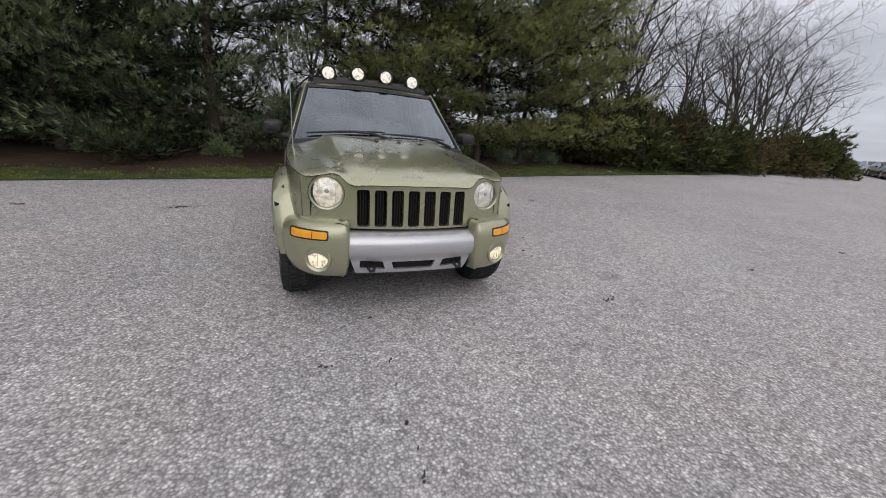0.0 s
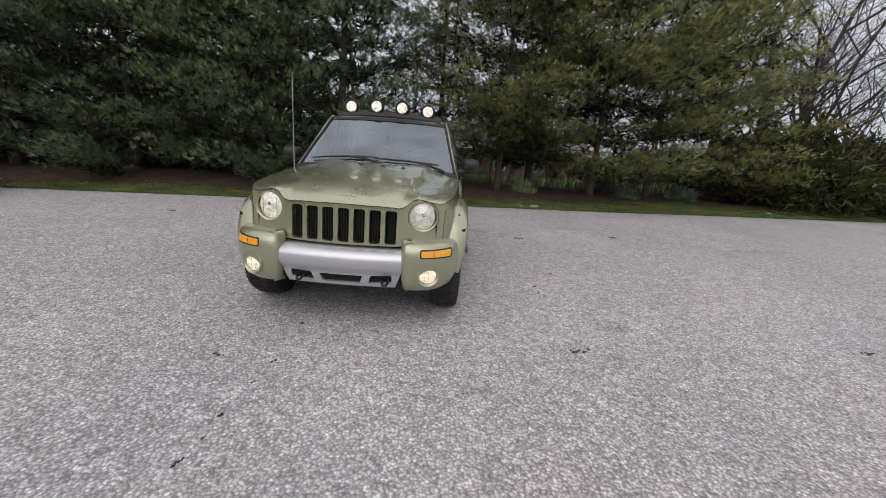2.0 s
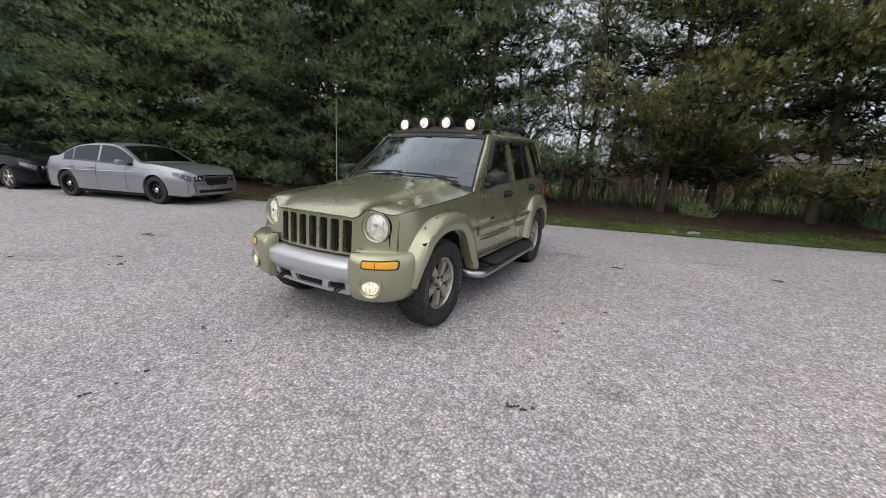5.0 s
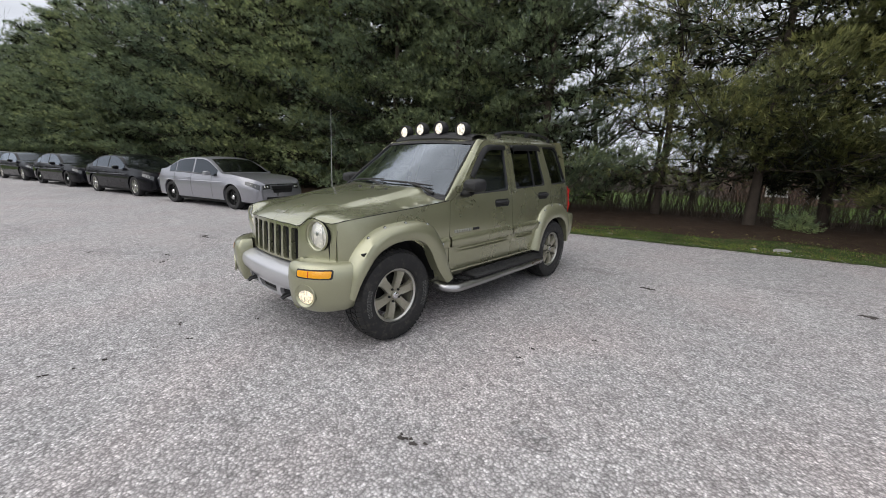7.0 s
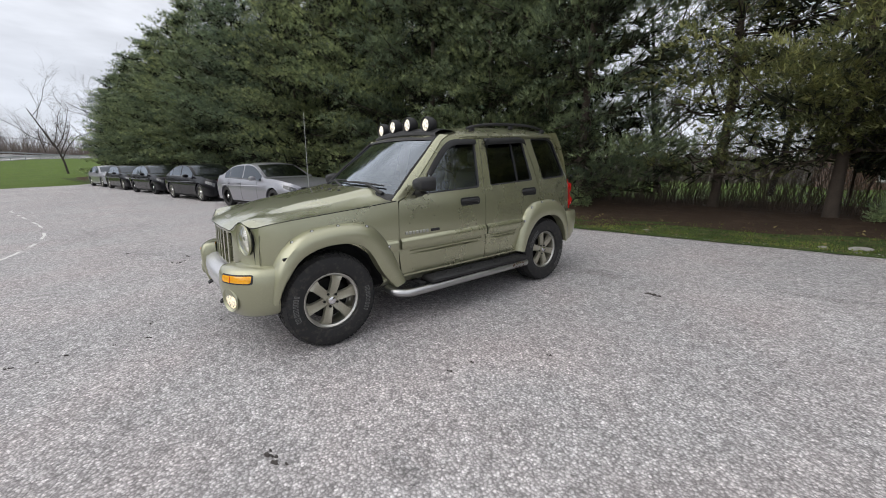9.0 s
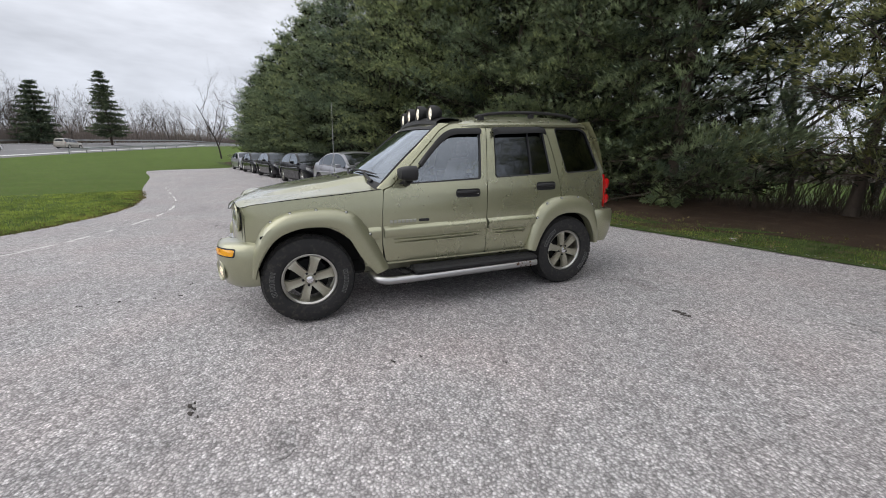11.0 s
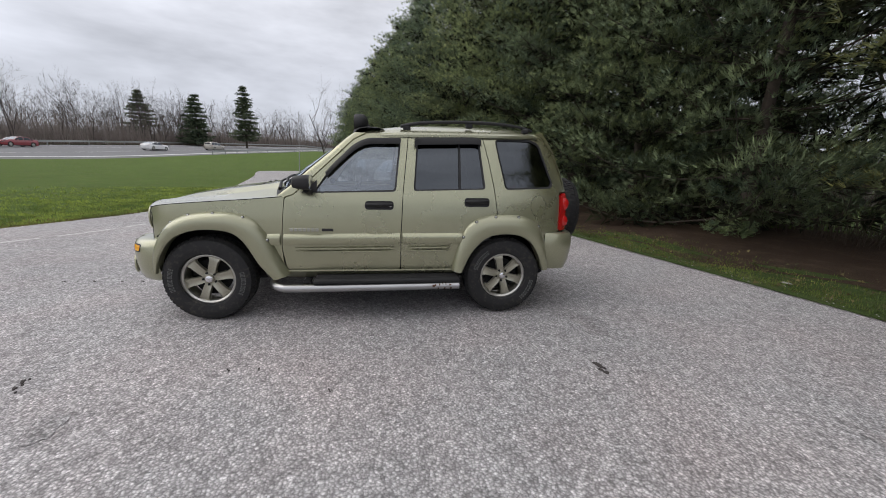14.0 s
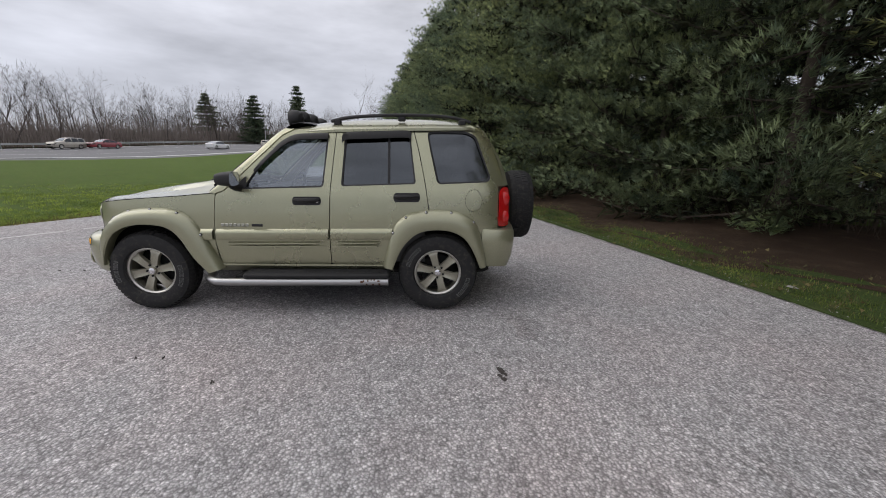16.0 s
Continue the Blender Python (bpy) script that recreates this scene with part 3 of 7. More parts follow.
def guard_rail(s0, s1, w):
    rail = thing("guard_rail", Matrix(), "galvanised steel guard rail along the highway", "guard rail", "guard rails")
    beam = Shape()
    prof = [(0.0, 0.45), (0.05, 0.50), (0.0, 0.58), (0.0, 0.62), (0.05, 0.70), (0.0, 0.76)]
    beam.grid([[highway_point(s, w - a, z) for a, z in prof] for s in np.arange(s0, s1 + 0.1, 8)])
    part("beam", beam, GALV, rail)
    for s in np.arange(s0, s1, 4.0):
        x, y, z = highway_point(s, w + 0.12)
        part("post", Shape().box((x - 0.06, y - 0.06, z - 0.2), (x + 0.06, y + 0.06, z + 0.72), 0.01), GALV, rail)


guard_rail(14, 170, -1.2)
guard_rail(-60, 170, 26.5)
floor_w = Shape().grid([[highway_point(s, w, 0.05 + 0.012 * (w - 28)) for w in (27.5, 45, 80, 140, 260)] for s in np.arange(-400, 401, 20)])
tagged(part("woodland_ground", floor_w, FLOOR), "brown leaf-strewn ground of the woods beyond the highway", "ground", "", "structure")

# ---- the olive SUV; it faces -y, its left side is +x ----
suv = thing("suv", Matrix(), "olive green metallic SUV with lit roof lamps parked on the asphalt", "car")

WIDE = [(-1.80, 0.700), (-1.76, 0.745), (-1.70, 0.785), (-1.60, 0.815), (-1.30, 0.845), (-0.70, 0.862), (0.0, 0.870), (1.2, 0.866), (1.6, 0.850), (1.80, 0.825), (1.90, 0.79), (1.97, 0.74), (2.02, 0.68)]
LEAN = [(0.30, -0.060), (0.44, -0.022), (0.60, -0.004), (0.78, 0.0), (0.95, -0.010), (1.07, -0.028), (1.12, -0.044), (1.30, -0.092), (1.50, -0.155), (1.60, -0.200), (1.66, -0.250)]


def wide(y, z):
    x = ease(y, WIDE) + ease(z, LEAN)
    if z > 1.10 and y > 1.5:
        x -= 0.10 * ((y - 1.5) / 0.45) ** 2 * min(1, (z - 1.1) / 0.4)
    return x


def side(y, z):
    return (wide(y, z), y, z)


def proud(d):
    return lambda y, z: (wide(y, z) + d, y, z)


def both(name, shape, mat, parent=None, label="", smooth=40):
    a = part(name, shape, mat, parent or suv, label, smooth)
    b = part(name, shape.mirrored(), mat, parent or suv, label, smooth)
    return a, b


IN = (-0.03, 0, 0)
ARCH_F = [(-1.325 + 0.475 * math.cos(a), 0.36 + 0.475 * math.sin(a)) for a in (radians(d) for d in range(8, 171, 9))]
ARCH_R = [(1.325 + 0.475 * math.cos(a), 0.36 + 0.475 * math.sin(a)) for a in (radians(d) for d in range(10, 171, 9))]
fender = [(-1.768, 0.70), (-1.768, 0.80), (-1.768, 0.92), (-1.766, 0.978), (-1.70, 0.995), (-1.60, 1.010), (-1.40, 1.030), (-1.20, 1.047), (-0.95, 1.068), (-0.674, 1.086), (-0.692, 0.91), (-0.707, 0.65), (-0.692, 0.47), (-0.66, 0.43), (-0.83, 0.43)] + ARCH_F + [(-1.768, 0.5)]
both("front_fender", sheet(fender, side, step=0.05, lip=IN), GREEN)

DOOR_WIN = rounded([(-0.43, 1.122), (0.285, 1.134), (0.328, 1.54), (0.318, 1.570), (0.02, 1.562), (-0.12, 1.498), (-0.28, 1.345)], 0.03)
front_door = rounded([(-0.672, 0.455), (-0.702, 0.65), (-0.687, 0.91), (-0.668, 1.085), (-0.60, 1.10), (-0.44, 1.245), (-0.25, 1.425), (-0.09, 1.56), (0.03, 1.612), (0.397, 1.622), (0.374, 1.41), (0.345, 1.12), (0.328, 0.78), (0.328, 0.445), (-0.60, 0.44)], 0.03)
REAR_WIN = rounded([(0.443, 1.140), (1.118, 1.156), (1.062, 1.588), (0.475, 1.574)], 0.03)
rear_door = rounded([(0.335, 0.445), (0.335, 0.78), (0.352, 1.12), (0.381, 1.41), (0.404, 1.623), (1.080, 1.636), (1.140, 1.44), (1.190, 1.20), (1.232, 0.97), (1.232, 0.86), (1.06, 0.80), (0.94, 0.70), (0.86, 0.55), (0.83, 0.445)], 0.025)
QUARTER_WIN = rounded([(1.212, 1.590), (1.565, 1.598), (1.668, 1.560), (1.806, 1.20), (1.775, 1.165), (1.312, 1.152)], 0.04)
quarter = rounded([(1.087, 1.637), (1.147, 1.44), (1.197, 1.20), (1.239, 0.97), (1.239, 0.842)], 0.01) + [p for p in reversed(ARCH_R) if p[0] > 1.25] + [(1.82, 0.60), (1.84, 0.80), (1.885, 0.80), (1.880, 1.128), (1.985, 1.132), (1.955, 1.25), (1.905, 1.37), (1.83, 1.50), (1.74, 1.60), (1.62, 1.644)]


def door_parts(outline, window, panes, name, label_door):
    for sign in (1, -1):
        skin = sheet(outline, side, [window], 0.05, IN)
        d = part(name, skin if sign > 0 else skin.mirrored(), GREEN, suv, label_door)
        # rubber seal round the glass
        inner = [tuple(Vector(p) + (Vector((sum(q[0] for q in window) / len(window), sum(q[1] for q in window) / len(window))) - Vector(p)).normalized() * 0.018) for p in window]
        seal = Shape()
        seal.grid([[proud(0.002)(*a), proud(-0.004)(*b), proud(-0.022)(*b)] for a, b in zip(window, inner)], close_v=True)
        part("seal", seal if sign > 0 else seal.mirrored(), BLACK, d)
        for pane, mat in panes:
            g = sheet(pane, proud(-0.016), step=0.07)
            w = part("window", g if sign > 0 else g.mirrored(), mat, d)
            w.visible_shadow = False
        yield d, sign


def bar_on_side(y0, y1, z0, z1, d0, d1, steps=14, taper=0.0):
    """A raised moulding that follows the body side."""
    s = Shape()
    rows = []
    for i in range(steps + 1):
        t = i / steps
        y = y0 + (y1 - y0) * t
        k = min(1, t * steps / 2 + 0.001, (1 - t) * steps / 2 + 0.001) if taper else 1
        a, b = z0 + (z1 - z0) * 0.18, z1 - (z1 - z0) * 0.18
        rows.append([proud(d0)(y, z0), proud(d0 + (d1 - d0) * k)(y, a), proud(d0 + (d1 - d0) * k)(y, b), proud(d0)(y, z1)])
    s.grid(rows)
    for r in (rows[0], rows[-1]):
        s.add(r, [(0, 1, 2, 3)])
    return s


def rail_line(y):
    return 0.775 + 0.02 * (y + 0.8) / 1.66


def side_band(y0, y1):
    """The pale moulding step with two ribs beneath."""
    s = Shape()
    rows = []
    for i in range(13):
        y = y0 + (y1 - y0) * i / 12
        z = rail_line(y)
        rows.append([proud(-0.004)(y, z + 0.006), proud(0.003)(y, z + 0.002), proud(0.024)(y, z - 0.020), proud(0.027)(y, z - 0.030), proud(0.026)(y, z - 0.088), proud(0.022)(y, z - 0.094), proud(-0.004)(y, z - 0.097)])
    s.grid(rows)
    return s


def rib(y0, y1, drop):
    s = Shape()
    rows = []
    for i in range(13):
        t = i / 12
        y = y0 + (y1 - y0) * t
        z, k = rail_line(y) - drop, min(1, t * 8, (1 - t) * 8)
        rows.append([proud(-0.003)(y, z + 0.012), proud(0.026 * k)(y, z + 0.002), proud(0.027 * k)(y, z - 0.005), proud(-0.003)(y, z - 0.008)])
    return s.grid(rows)


def handle(y0, y1, z):
    grip = Shape()
    cup = sheet(rounded([(y0, z - 0.034), (y1, z - 0.034), (y1, z + 0.034), (y0, z + 0.034)], 0.03), proud(0.003), step=0.05)
    pull = [proud(0.004)(y0 + 0.012, z + 0.006), proud(0.028)(y0 + 0.05, z + 0.008), proud(0.030)((y0 + y1) / 2, z + 0.008), proud(0.028)(y1 - 0.05, z + 0.008), proud(0.004)(y1 - 0.012, z + 0.006)]
    grip.tube(pull, [0.012, 0.016, 0.017, 0.016, 0.012], 8)
    return cup, grip


MULLION = [(0.862, 1.145), (0.884, 1.145), (0.880, 1.585), (0.862, 1.585)]
for d, sign in door_parts(front_door, DOOR_WIN, [(DOOR_WIN, CLEAR)], "front_door", "olive front door with tinted window and black handle"):
    flip = (lambda s: s) if sign > 0 else (lambda s: s.mirrored())
    part("moulding", flip(side_band(-0.685, 0.322)), GREEN, d)
    part("rib", flip(rib(-0.60, 0.30, 0.125)), FLARE, d)
    part("rib", flip(rib(-0.60, 0.30, 0.155)), FLARE, d)
    cup, grip = handle(0.01, 0.265, 1.028)
    part("handle_cup", flip(cup), BLACK, d)
    part("handle", flip(grip), BLACK, d)
    key = disc(0.013, 0.004, 12, 1).moved(Matrix.Rotation(radians(90), 4, "Z"))
    key.moved(Matrix.Translation(proud(0.012)(0.235, 1.028)))
    part("lock", flip(key), CHROME, d)
    # wind deflector over the window
    path = curved([(-0.33, 1.29), (-0.22, 1.405), (-0.10, 1.508), (0.02, 1.562), (0.16, 1.572), (0.325, 1.575)], 0.05)
    visor = Shape()
    visor.grid([[proud(0.006)(y, z + 0.010), proud(0.028)(y + 0.006, z - 0.004), proud(0.032)(y + 0.016 * (z < 1.55), z - 0.036 + 0.006 * (z < 1.55)), proud(0.026)(y + 0.016 * (z < 1.55), z - 0.039 + 0.006 * (z < 1.55))] for y, z in path])
    part("wind_deflector", flip(visor), VISOR, d)
    part("mirror_patch", flip(sheet([(-0.53, 1.125), (-0.40, 1.125), (-0.40, 1.232)], proud(0.006), step=0.05, lip=IN)), BLACK, d)
    # lettering too worn to give, as plain bars
    for k in range(7):
        part("badge_letter", flip(bar_on_side(-0.632 + k * 0.036, -0.606 + k * 0.036, 0.802, 0.832, 0.001, 0.007, 2)), BADGE, d)
    part("badge_plate", flip(bar_on_side(-0.362, -0.265, 0.805, 0.830, 0.001, 0.005, 2)), BLACK, d)
for d, sign in door_parts(rear_door, REAR_WIN, [(REAR_WIN, TINT)], "rear_door", "olive rear door with dark privacy glass"):
    flip = (lambda s: s) if sign > 0 else (lambda s: s.mirrored())
    part("moulding", flip(side_band(0.345, 0.90)), GREEN, d)
    part("rib", flip(rib(0.40, 0.80, 0.125)), FLARE, d)
    part("rib", flip(rib(0.40, 0.80, 0.155)), FLARE, d)
    cup, grip = handle(0.915, 1.155, 1.055)
    part("handle_cup", flip(cup), BLACK, d)
    part("handle", flip(grip), BLACK, d)
    part("window_divider", flip(sheet(MULLION, proud(-0.004), step=0.08, lip=(-0.015, 0, 0))), BLACK, d)
    visor = Shape()
    visor.grid([[proud(0.008)(y, z + 0.014), proud(0.036)(y, z), proud(0.040)(y, z - 0.045), proud(0.033)(y, z - 0.048)] for y, z in curved([(0.462, 1.55), (0.48, 1.577), (0.75, 1.586), (1.04, 1.592), (1.072, 1.565)], 0.06)])
    part("wind_deflector", flip(visor), VISOR, d)
for d, sign in door_parts(quarter, QUARTER_WIN, [(QUARTER_WIN, TINT)], "quarter_panel", "olive rear quarter panel with dark glass"):
    flip = (lambda s: s) if sign > 0 else (lambda s: s.mirrored())
    if sign > 0:
        ring = sheet([(1.647 + 0.0797 * math.cos(a), 1.03 + 0.0797 * math.sin(a)) for a in (k * math.pi / 14 for k in range(28))], proud(0.003), [[(1.647 + 0.077 * math.cos(a), 1.03 + 0.077 * math.sin(a)) for a in (k * math.pi / 14 for k in range(28))]], 0.03)
        part("fuel_door_gap", ring, GAP, d)
        part("fuel_cover", sheet([(1.647 + 0.077 * math.cos(a), 1.03 + 0.077 * math.sin(a)) for a in (k * math.pi / 14 for k in range(28))], proud(0.004), step=0.05), GREEN, d)
both("rocker_panel", Shape().grid([[proud(0.012)(y, 0.452), proud(0.016)(y, 0.437), proud(0.0)(y, 0.41), proud(-0.05)(y, 0.36)] for y in np.linspace(-0.86, 0.90, 18)]), GREEN)
both("fender_band", side_band(-0.90, -0.715), GREEN)

# flares with their bolts
FO = curved([(-1.765, 0.45), (-1.745, 0.60), (-1.71, 0.71), (-1.63, 0.84), (-1.49, 0.930), (-1.28, 0.962), (-1.07, 0.955), (-0.93, 0.905), (-0.855, 0.82), (-0.79, 0.72), (-0.70, 0.52), (-0.645, 0.415)], 0.05)
FI = curved([(-1.72, 0.43), (-1.69, 0.53), (-1.64, 0.63), (-1.55, 0.745), (-1.41, 0.808), (-1.25, 0.822), (-1.09, 0.795), (-0.995, 0.71), (-0.94, 0.61), (-0.89, 0.52), (-0.83, 0.44), (-0.775, 0.375)], 0.05)
RO = curved([(0.81, 0.44), (0.835, 0.56), (0.88, 0.72), (0.945, 0.86), (1.06, 0.938), (1.23, 0.962), (1.40, 0.962), (1.53, 0.945), (1.65, 0.885), (1.70, 0.80), (1.745, 0.66), (1.785, 0.50), (1.795, 0.44)], 0.05)
RI = curved([(0.905, 0.42), (0.955, 0.55), (1.01, 0.645), (1.10, 0.740), (1.20, 0.785), (1.32, 0.797), (1.45, 0.782), (1.56, 0.725), (1.63, 0.63), (1.68, 0.53), (1.72, 0.43)], 0.05)


def resample(path, n):
    p = np.array(path)
    d = np.r_[0, np.cumsum(np.hypot(*np.diff(p, axis=0).T))]
    q = np.linspace(0, d[-1], n)
    return [(float(np.interp(k, d, p[:, 0])), float(np.interp(k, d, p[:, 1]))) for k in q]


def flare(outer, inner, front, bolts):
    s = Shape()
    rows = []
    a, b = resample(outer, 44), resample(inner, 44)
    for i, (p, q) in enumerate(zip(a, b)):
        t = i / 43
        out = 0.925 - (0.05 * max(0, 1 - t / 0.22) ** 1.5 if front else 0.03 * max(0, (t - 0.8) / 0.2) ** 2)
        mix = lambda k: (p[0] + (q[0] - p[0]) * k, p[1] + (q[1] - p[1]) * k)
        x0 = wide(*p)
        rows.append([(x0 - 0.01, *mix(0)), (x0 + 0.016, *mix(0.02)), (x0 + (out - x0) * 0.55, *mix(0.12)), (x0 + (out - x0) * 0.9, *mix(0.30)), (out, *mix(0.55)), (out + 0.002, *mix(0.88)), (out - 0.008, *mix(1.0)), (out - 0.10, *mix(1.02))])
    s.grid(rows)
    f = both("wheel_flare", s, FLARE, None, "wide olive bolt-on wheel-arch flare")
    for side_ob, sign in zip(f, (1, -1)):
        for t in bolts:
            p, q = a[int(t * 43)], b[int(t * 43)]
            c = (p[0] + (q[0] - p[0]) * 0.09, p[1] + (q[1] - p[1]) * 0.09)
            knob = disc(0.012, 0.010, 8, 2).moved(Matrix.Rotation(radians(90), 4, "Z"))
            knob.moved(Matrix.Translation((wide(*c) + 0.034, *c)))
            part("bolt", knob if sign > 0 else knob.mirrored(), STEEL, side_ob)
            seat = Shape().lathe([(0.011, 0.001), (0.0138, 0.001), (0.0145, -0.006)], Matrix.Translation((wide(*c) + 0.034, *c)), 10)
            part("bolt_seat", seat if sign > 0 else seat.mirrored(), BLACK, side_ob)


flare(FO, FI, True, (0.28, 0.39, 0.50, 0.64, 0.80))
flare(RO, RI, False, (0.22, 0.34, 0.46, 0.60, 0.74))
# small marker slots on the front flares
both("side_marker", sheet(rounded([(-1.665, 0.752), (-1.615, 0.770), (-1.612, 0.788), (-1.664, 0.770)], 0.008), lambda y, z: (wide(y, z) + 0.100, y, z), step=0.03, lip=IN), GAP)


# bonnet, fascia, roof
def nose(x):
    return -1.93 + 0.125 * (abs(x) / 0.70) ** 2.6


HOOD_C = [(0.0, 0.936), (0.02, 0.953), (0.06, 0.977), (0.12, 1.003), (0.25, 1.046), (0.50, 1.098), (0.80, 1.145), (1.12, 1.196)]
HOOD_E = [(-1.90, 0.958), (-1.80, 0.976), (-1.76, 0.985), (-1.70, 0.998), (-1.64, 1.008), (-1.28, 1.042), (-0.96, 1.068), (-0.69, 1.090)]


def bonnet(x, y):
    a = abs(x)
    d = y - nose(x)
    c = ease(d, HOOD_C)
    e = ease(y, HOOD_E)
    ridge = 0.43 + 0.10 * min(1, max(0, d) / 1.1)
    k = min(1.0, max(0.0, (a - ridge) / 0.032))
    k = k * k * (3 - 2 * k)
    c -= 0.030 * k * min(1, max(0, d - 0.05) / 0.55) + 0.006 * (a / ridge) ** 2
    q = min(1.0, max(0.0, (a - 0.42) / 0.11))
    c += 0.052 * q * q * (3 - 2 * q) * (1 - 0.25 * max(0.0, (a - 0.6) / 0.15)) * math.exp(-(d / 0.20) ** 2)
    t = min(1, max(0, (a - 0.50) / 0.30))
    return (x, y, c + (min(e, c) - c) * t ** 1.7)


def hood_half():
    return [(0, -1.922), (0.20, -1.918), (0.40, -1.896), (0.445, -1.880), (0.49, -1.850), (0.54, -1.832), (0.60, -1.826), (0.655, -1.812), (0.700, -1.792), (0.733, -1.760), (0.762, -1.70), (0.791, -1.60), (0.818, -1.30), (0.827, -1.0), (0.829, -0.690), (0.70, -0.715), (0.45, -0.775), (0.2, -0.81), (0, -0.82)]


hh = hood_half()
hood = sheet(hh + [(-x, y) for x, y in reversed(hh[1:-1])], lambda u, v: tuple(Vector(bonnet(u, v)) + Vector((0, 0, 0.0025))), step=0.045, lip=(0, 0.02, -0.008))
rail_pts = [Vector(bonnet(x, y)) + Vector((0.004 if x > 0.5 else 0, -0.004 if x < 0.6 else 0, 0.001)) for x, y in resample(hh[:-4], 70)]
hood_ob = part("bonnet", hood, GREEN, suv, "olive bonnet with two raised ridges")
both("bonnet_gap", Shape().tube(rail_pts, [0.0032 - 0.0010 * (p.y < -1.5) for p in rail_pts], 5), GAP, hood_ob)
for k in range(4):
    b = sheet(rounded([(-0.075 + k * 0.04, -1.845), (-0.045 + k * 0.04, -1.845), (-0.045 + k * 0.04, -1.812), (-0.075 + k * 0.04, -1.812)], 0.008), lambda u, v: tuple(Vector(bonnet(u, v)) + Vector((0, 0, 0.004))), step=0.03)
    part("badge_letter", b, BADGE, hood_ob)
for x in (-0.10, 0.10, 0.30):
    part("washer_nozzle", Shape().box((x - 0.018, -0.98, bonnet(x, -0.98)[2] - 0.004), (x + 0.018, -0.955, bonnet(x, -0.96)[2] + 0.012), 0.006), BLACK, hood_ob)


def face(x, z):
    return (x, nose(x) + 0.012 + (z - 0.66) * 0.05, z)


slot_w, slot_h = 0.041, 0.124
slots = [rounded([(c - slot_w, 0.787 - slot_h), (c + slot_w, 0.787 - slot_h), (c + slot_w, 0.787 + slot_h), (c - slot_w, 0.787 + slot_h)], 0.018, 3) for c in (-0.345 + 0.115 * k for k in range(7))]
eye = lambda r, sx: [(sx * 0.575 + r * math.cos(a), 0.878 + r * math.sin(a)) for a in (k * math.pi / 18 for k in range(36))]
fh = [(x, bonnet(x, y)[2] - 0.002) for x, y in hh if y < -1.75 and x < 0.74] + [(0.731, 0.88), (0.726, 0.80), (0.724, 0.655), (0, 0.645)]
fascia = sheet(fh + [(-x, z) for x, z in reversed(fh[1:-1])], face, slots + [eye(0.112, 1), eye(0.112, -1)], 0.035, (0, 0.05, 0))
grille = part("grille_panel", fascia, GREEN, suv, "olive seven-slot grille panel with round lamp openings")
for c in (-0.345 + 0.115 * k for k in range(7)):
    # near-black fins: the shade deep in the slots put into their colour
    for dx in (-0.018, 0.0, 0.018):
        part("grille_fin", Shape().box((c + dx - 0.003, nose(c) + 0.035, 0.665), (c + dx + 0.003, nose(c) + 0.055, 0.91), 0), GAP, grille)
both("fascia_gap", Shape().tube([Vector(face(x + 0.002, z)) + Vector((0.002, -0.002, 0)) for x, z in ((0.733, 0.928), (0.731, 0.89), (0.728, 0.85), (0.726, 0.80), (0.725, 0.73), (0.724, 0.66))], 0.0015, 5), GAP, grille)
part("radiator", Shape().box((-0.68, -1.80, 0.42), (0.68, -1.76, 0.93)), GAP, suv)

for sx, mat in ((-1, WARM), (1, DIM)):
    at = Matrix.Translation((sx * 0.575, nose(0.575) + 0.027, 0.878)) @ Matrix.Rotation(radians(8 * sx), 4, "Z")
    lamp = part("headlight", disc(0.098, 0.022, 32, 4).moved(at @ Matrix.Translation((0, 0.02, 0))), mat, suv, "round lit headlight with clear lens")
    ring = Shape().lathe([(0.115, 0.0), (0.111, -0.012), (0.101, -0.006), (0.098, 0.02)], at @ Matrix.Rotation(radians(90), 4, "Z"), 36)
    part("bezel", ring, FLARE, lamp)
    part("lens", disc(0.100, 0.035, 32, 4).moved(at), LENS, lamp).visible_shadow = False
    part("bulb_shield", Shape().lathe([(0.0, -0.004), (0.014, -0.002), (0.017, 0.012)], at @ Matrix.Translation((0, -0.004, 0.012)) @ Matrix.Rotation(radians(90), 4, "Z"), 14), CHROME, lamp)
    for dx in (-0.055, 0.055):
        part("reflector_rib", Shape().box((dx - 0.0008, -0.002, -0.065), (dx + 0.0008, 0.004, 0.065)).moved(at @ Matrix.Translation((0, 0.002, 0))), BADGE, lamp)
    part("lamp_gap", Shape().lathe([(0.1155, 0.004), (0.1195, 0.0045)], at @ Matrix.Rotation(radians(90), 4, "Z"), 36), GAP, lamp)


def zt(y):
    return ease(y, [(-0.16, 1.612), (-0.10, 1.632), (0.0, 1.658), (0.2, 1.694), (0.5, 1.720), (1.0, 1.729), (1.4, 1.718), (1.62, 1.682), (1.78, 1.61)])


def roof_fn(x, y):
    w = 0.655 + 0.03 * min(1, max(0, (y + 0.15) / 0.5)) - 0.03 * max(0, (y - 1.3) / 0.4)
    edge = line(y, [(-0.16, 1.600), (0.0, 1.612), (0.4, 1.628), (1.6, 1.642), (1.78, 1.58)])
    t = min(1, abs(x) / 0.66)
    return (x / 0.66 * w, y, zt(y) + (edge - zt(y)) * t ** 5 - 0.018 * t * t)


roof = sheet([(-0.66, -0.10), (-0.45, -0.145), (0, -0.165), (0.45, -0.145), (0.66, -0.10), (0.66, 1.60), (0.62, 1.74), (0, 1.79), (-0.62, 1.74), (-0.66, 1.60)], roof_fn, step=0.07, lip=(0, 0, -0.02))
part("roof", roof, GREEN, suv, "olive roof panel")

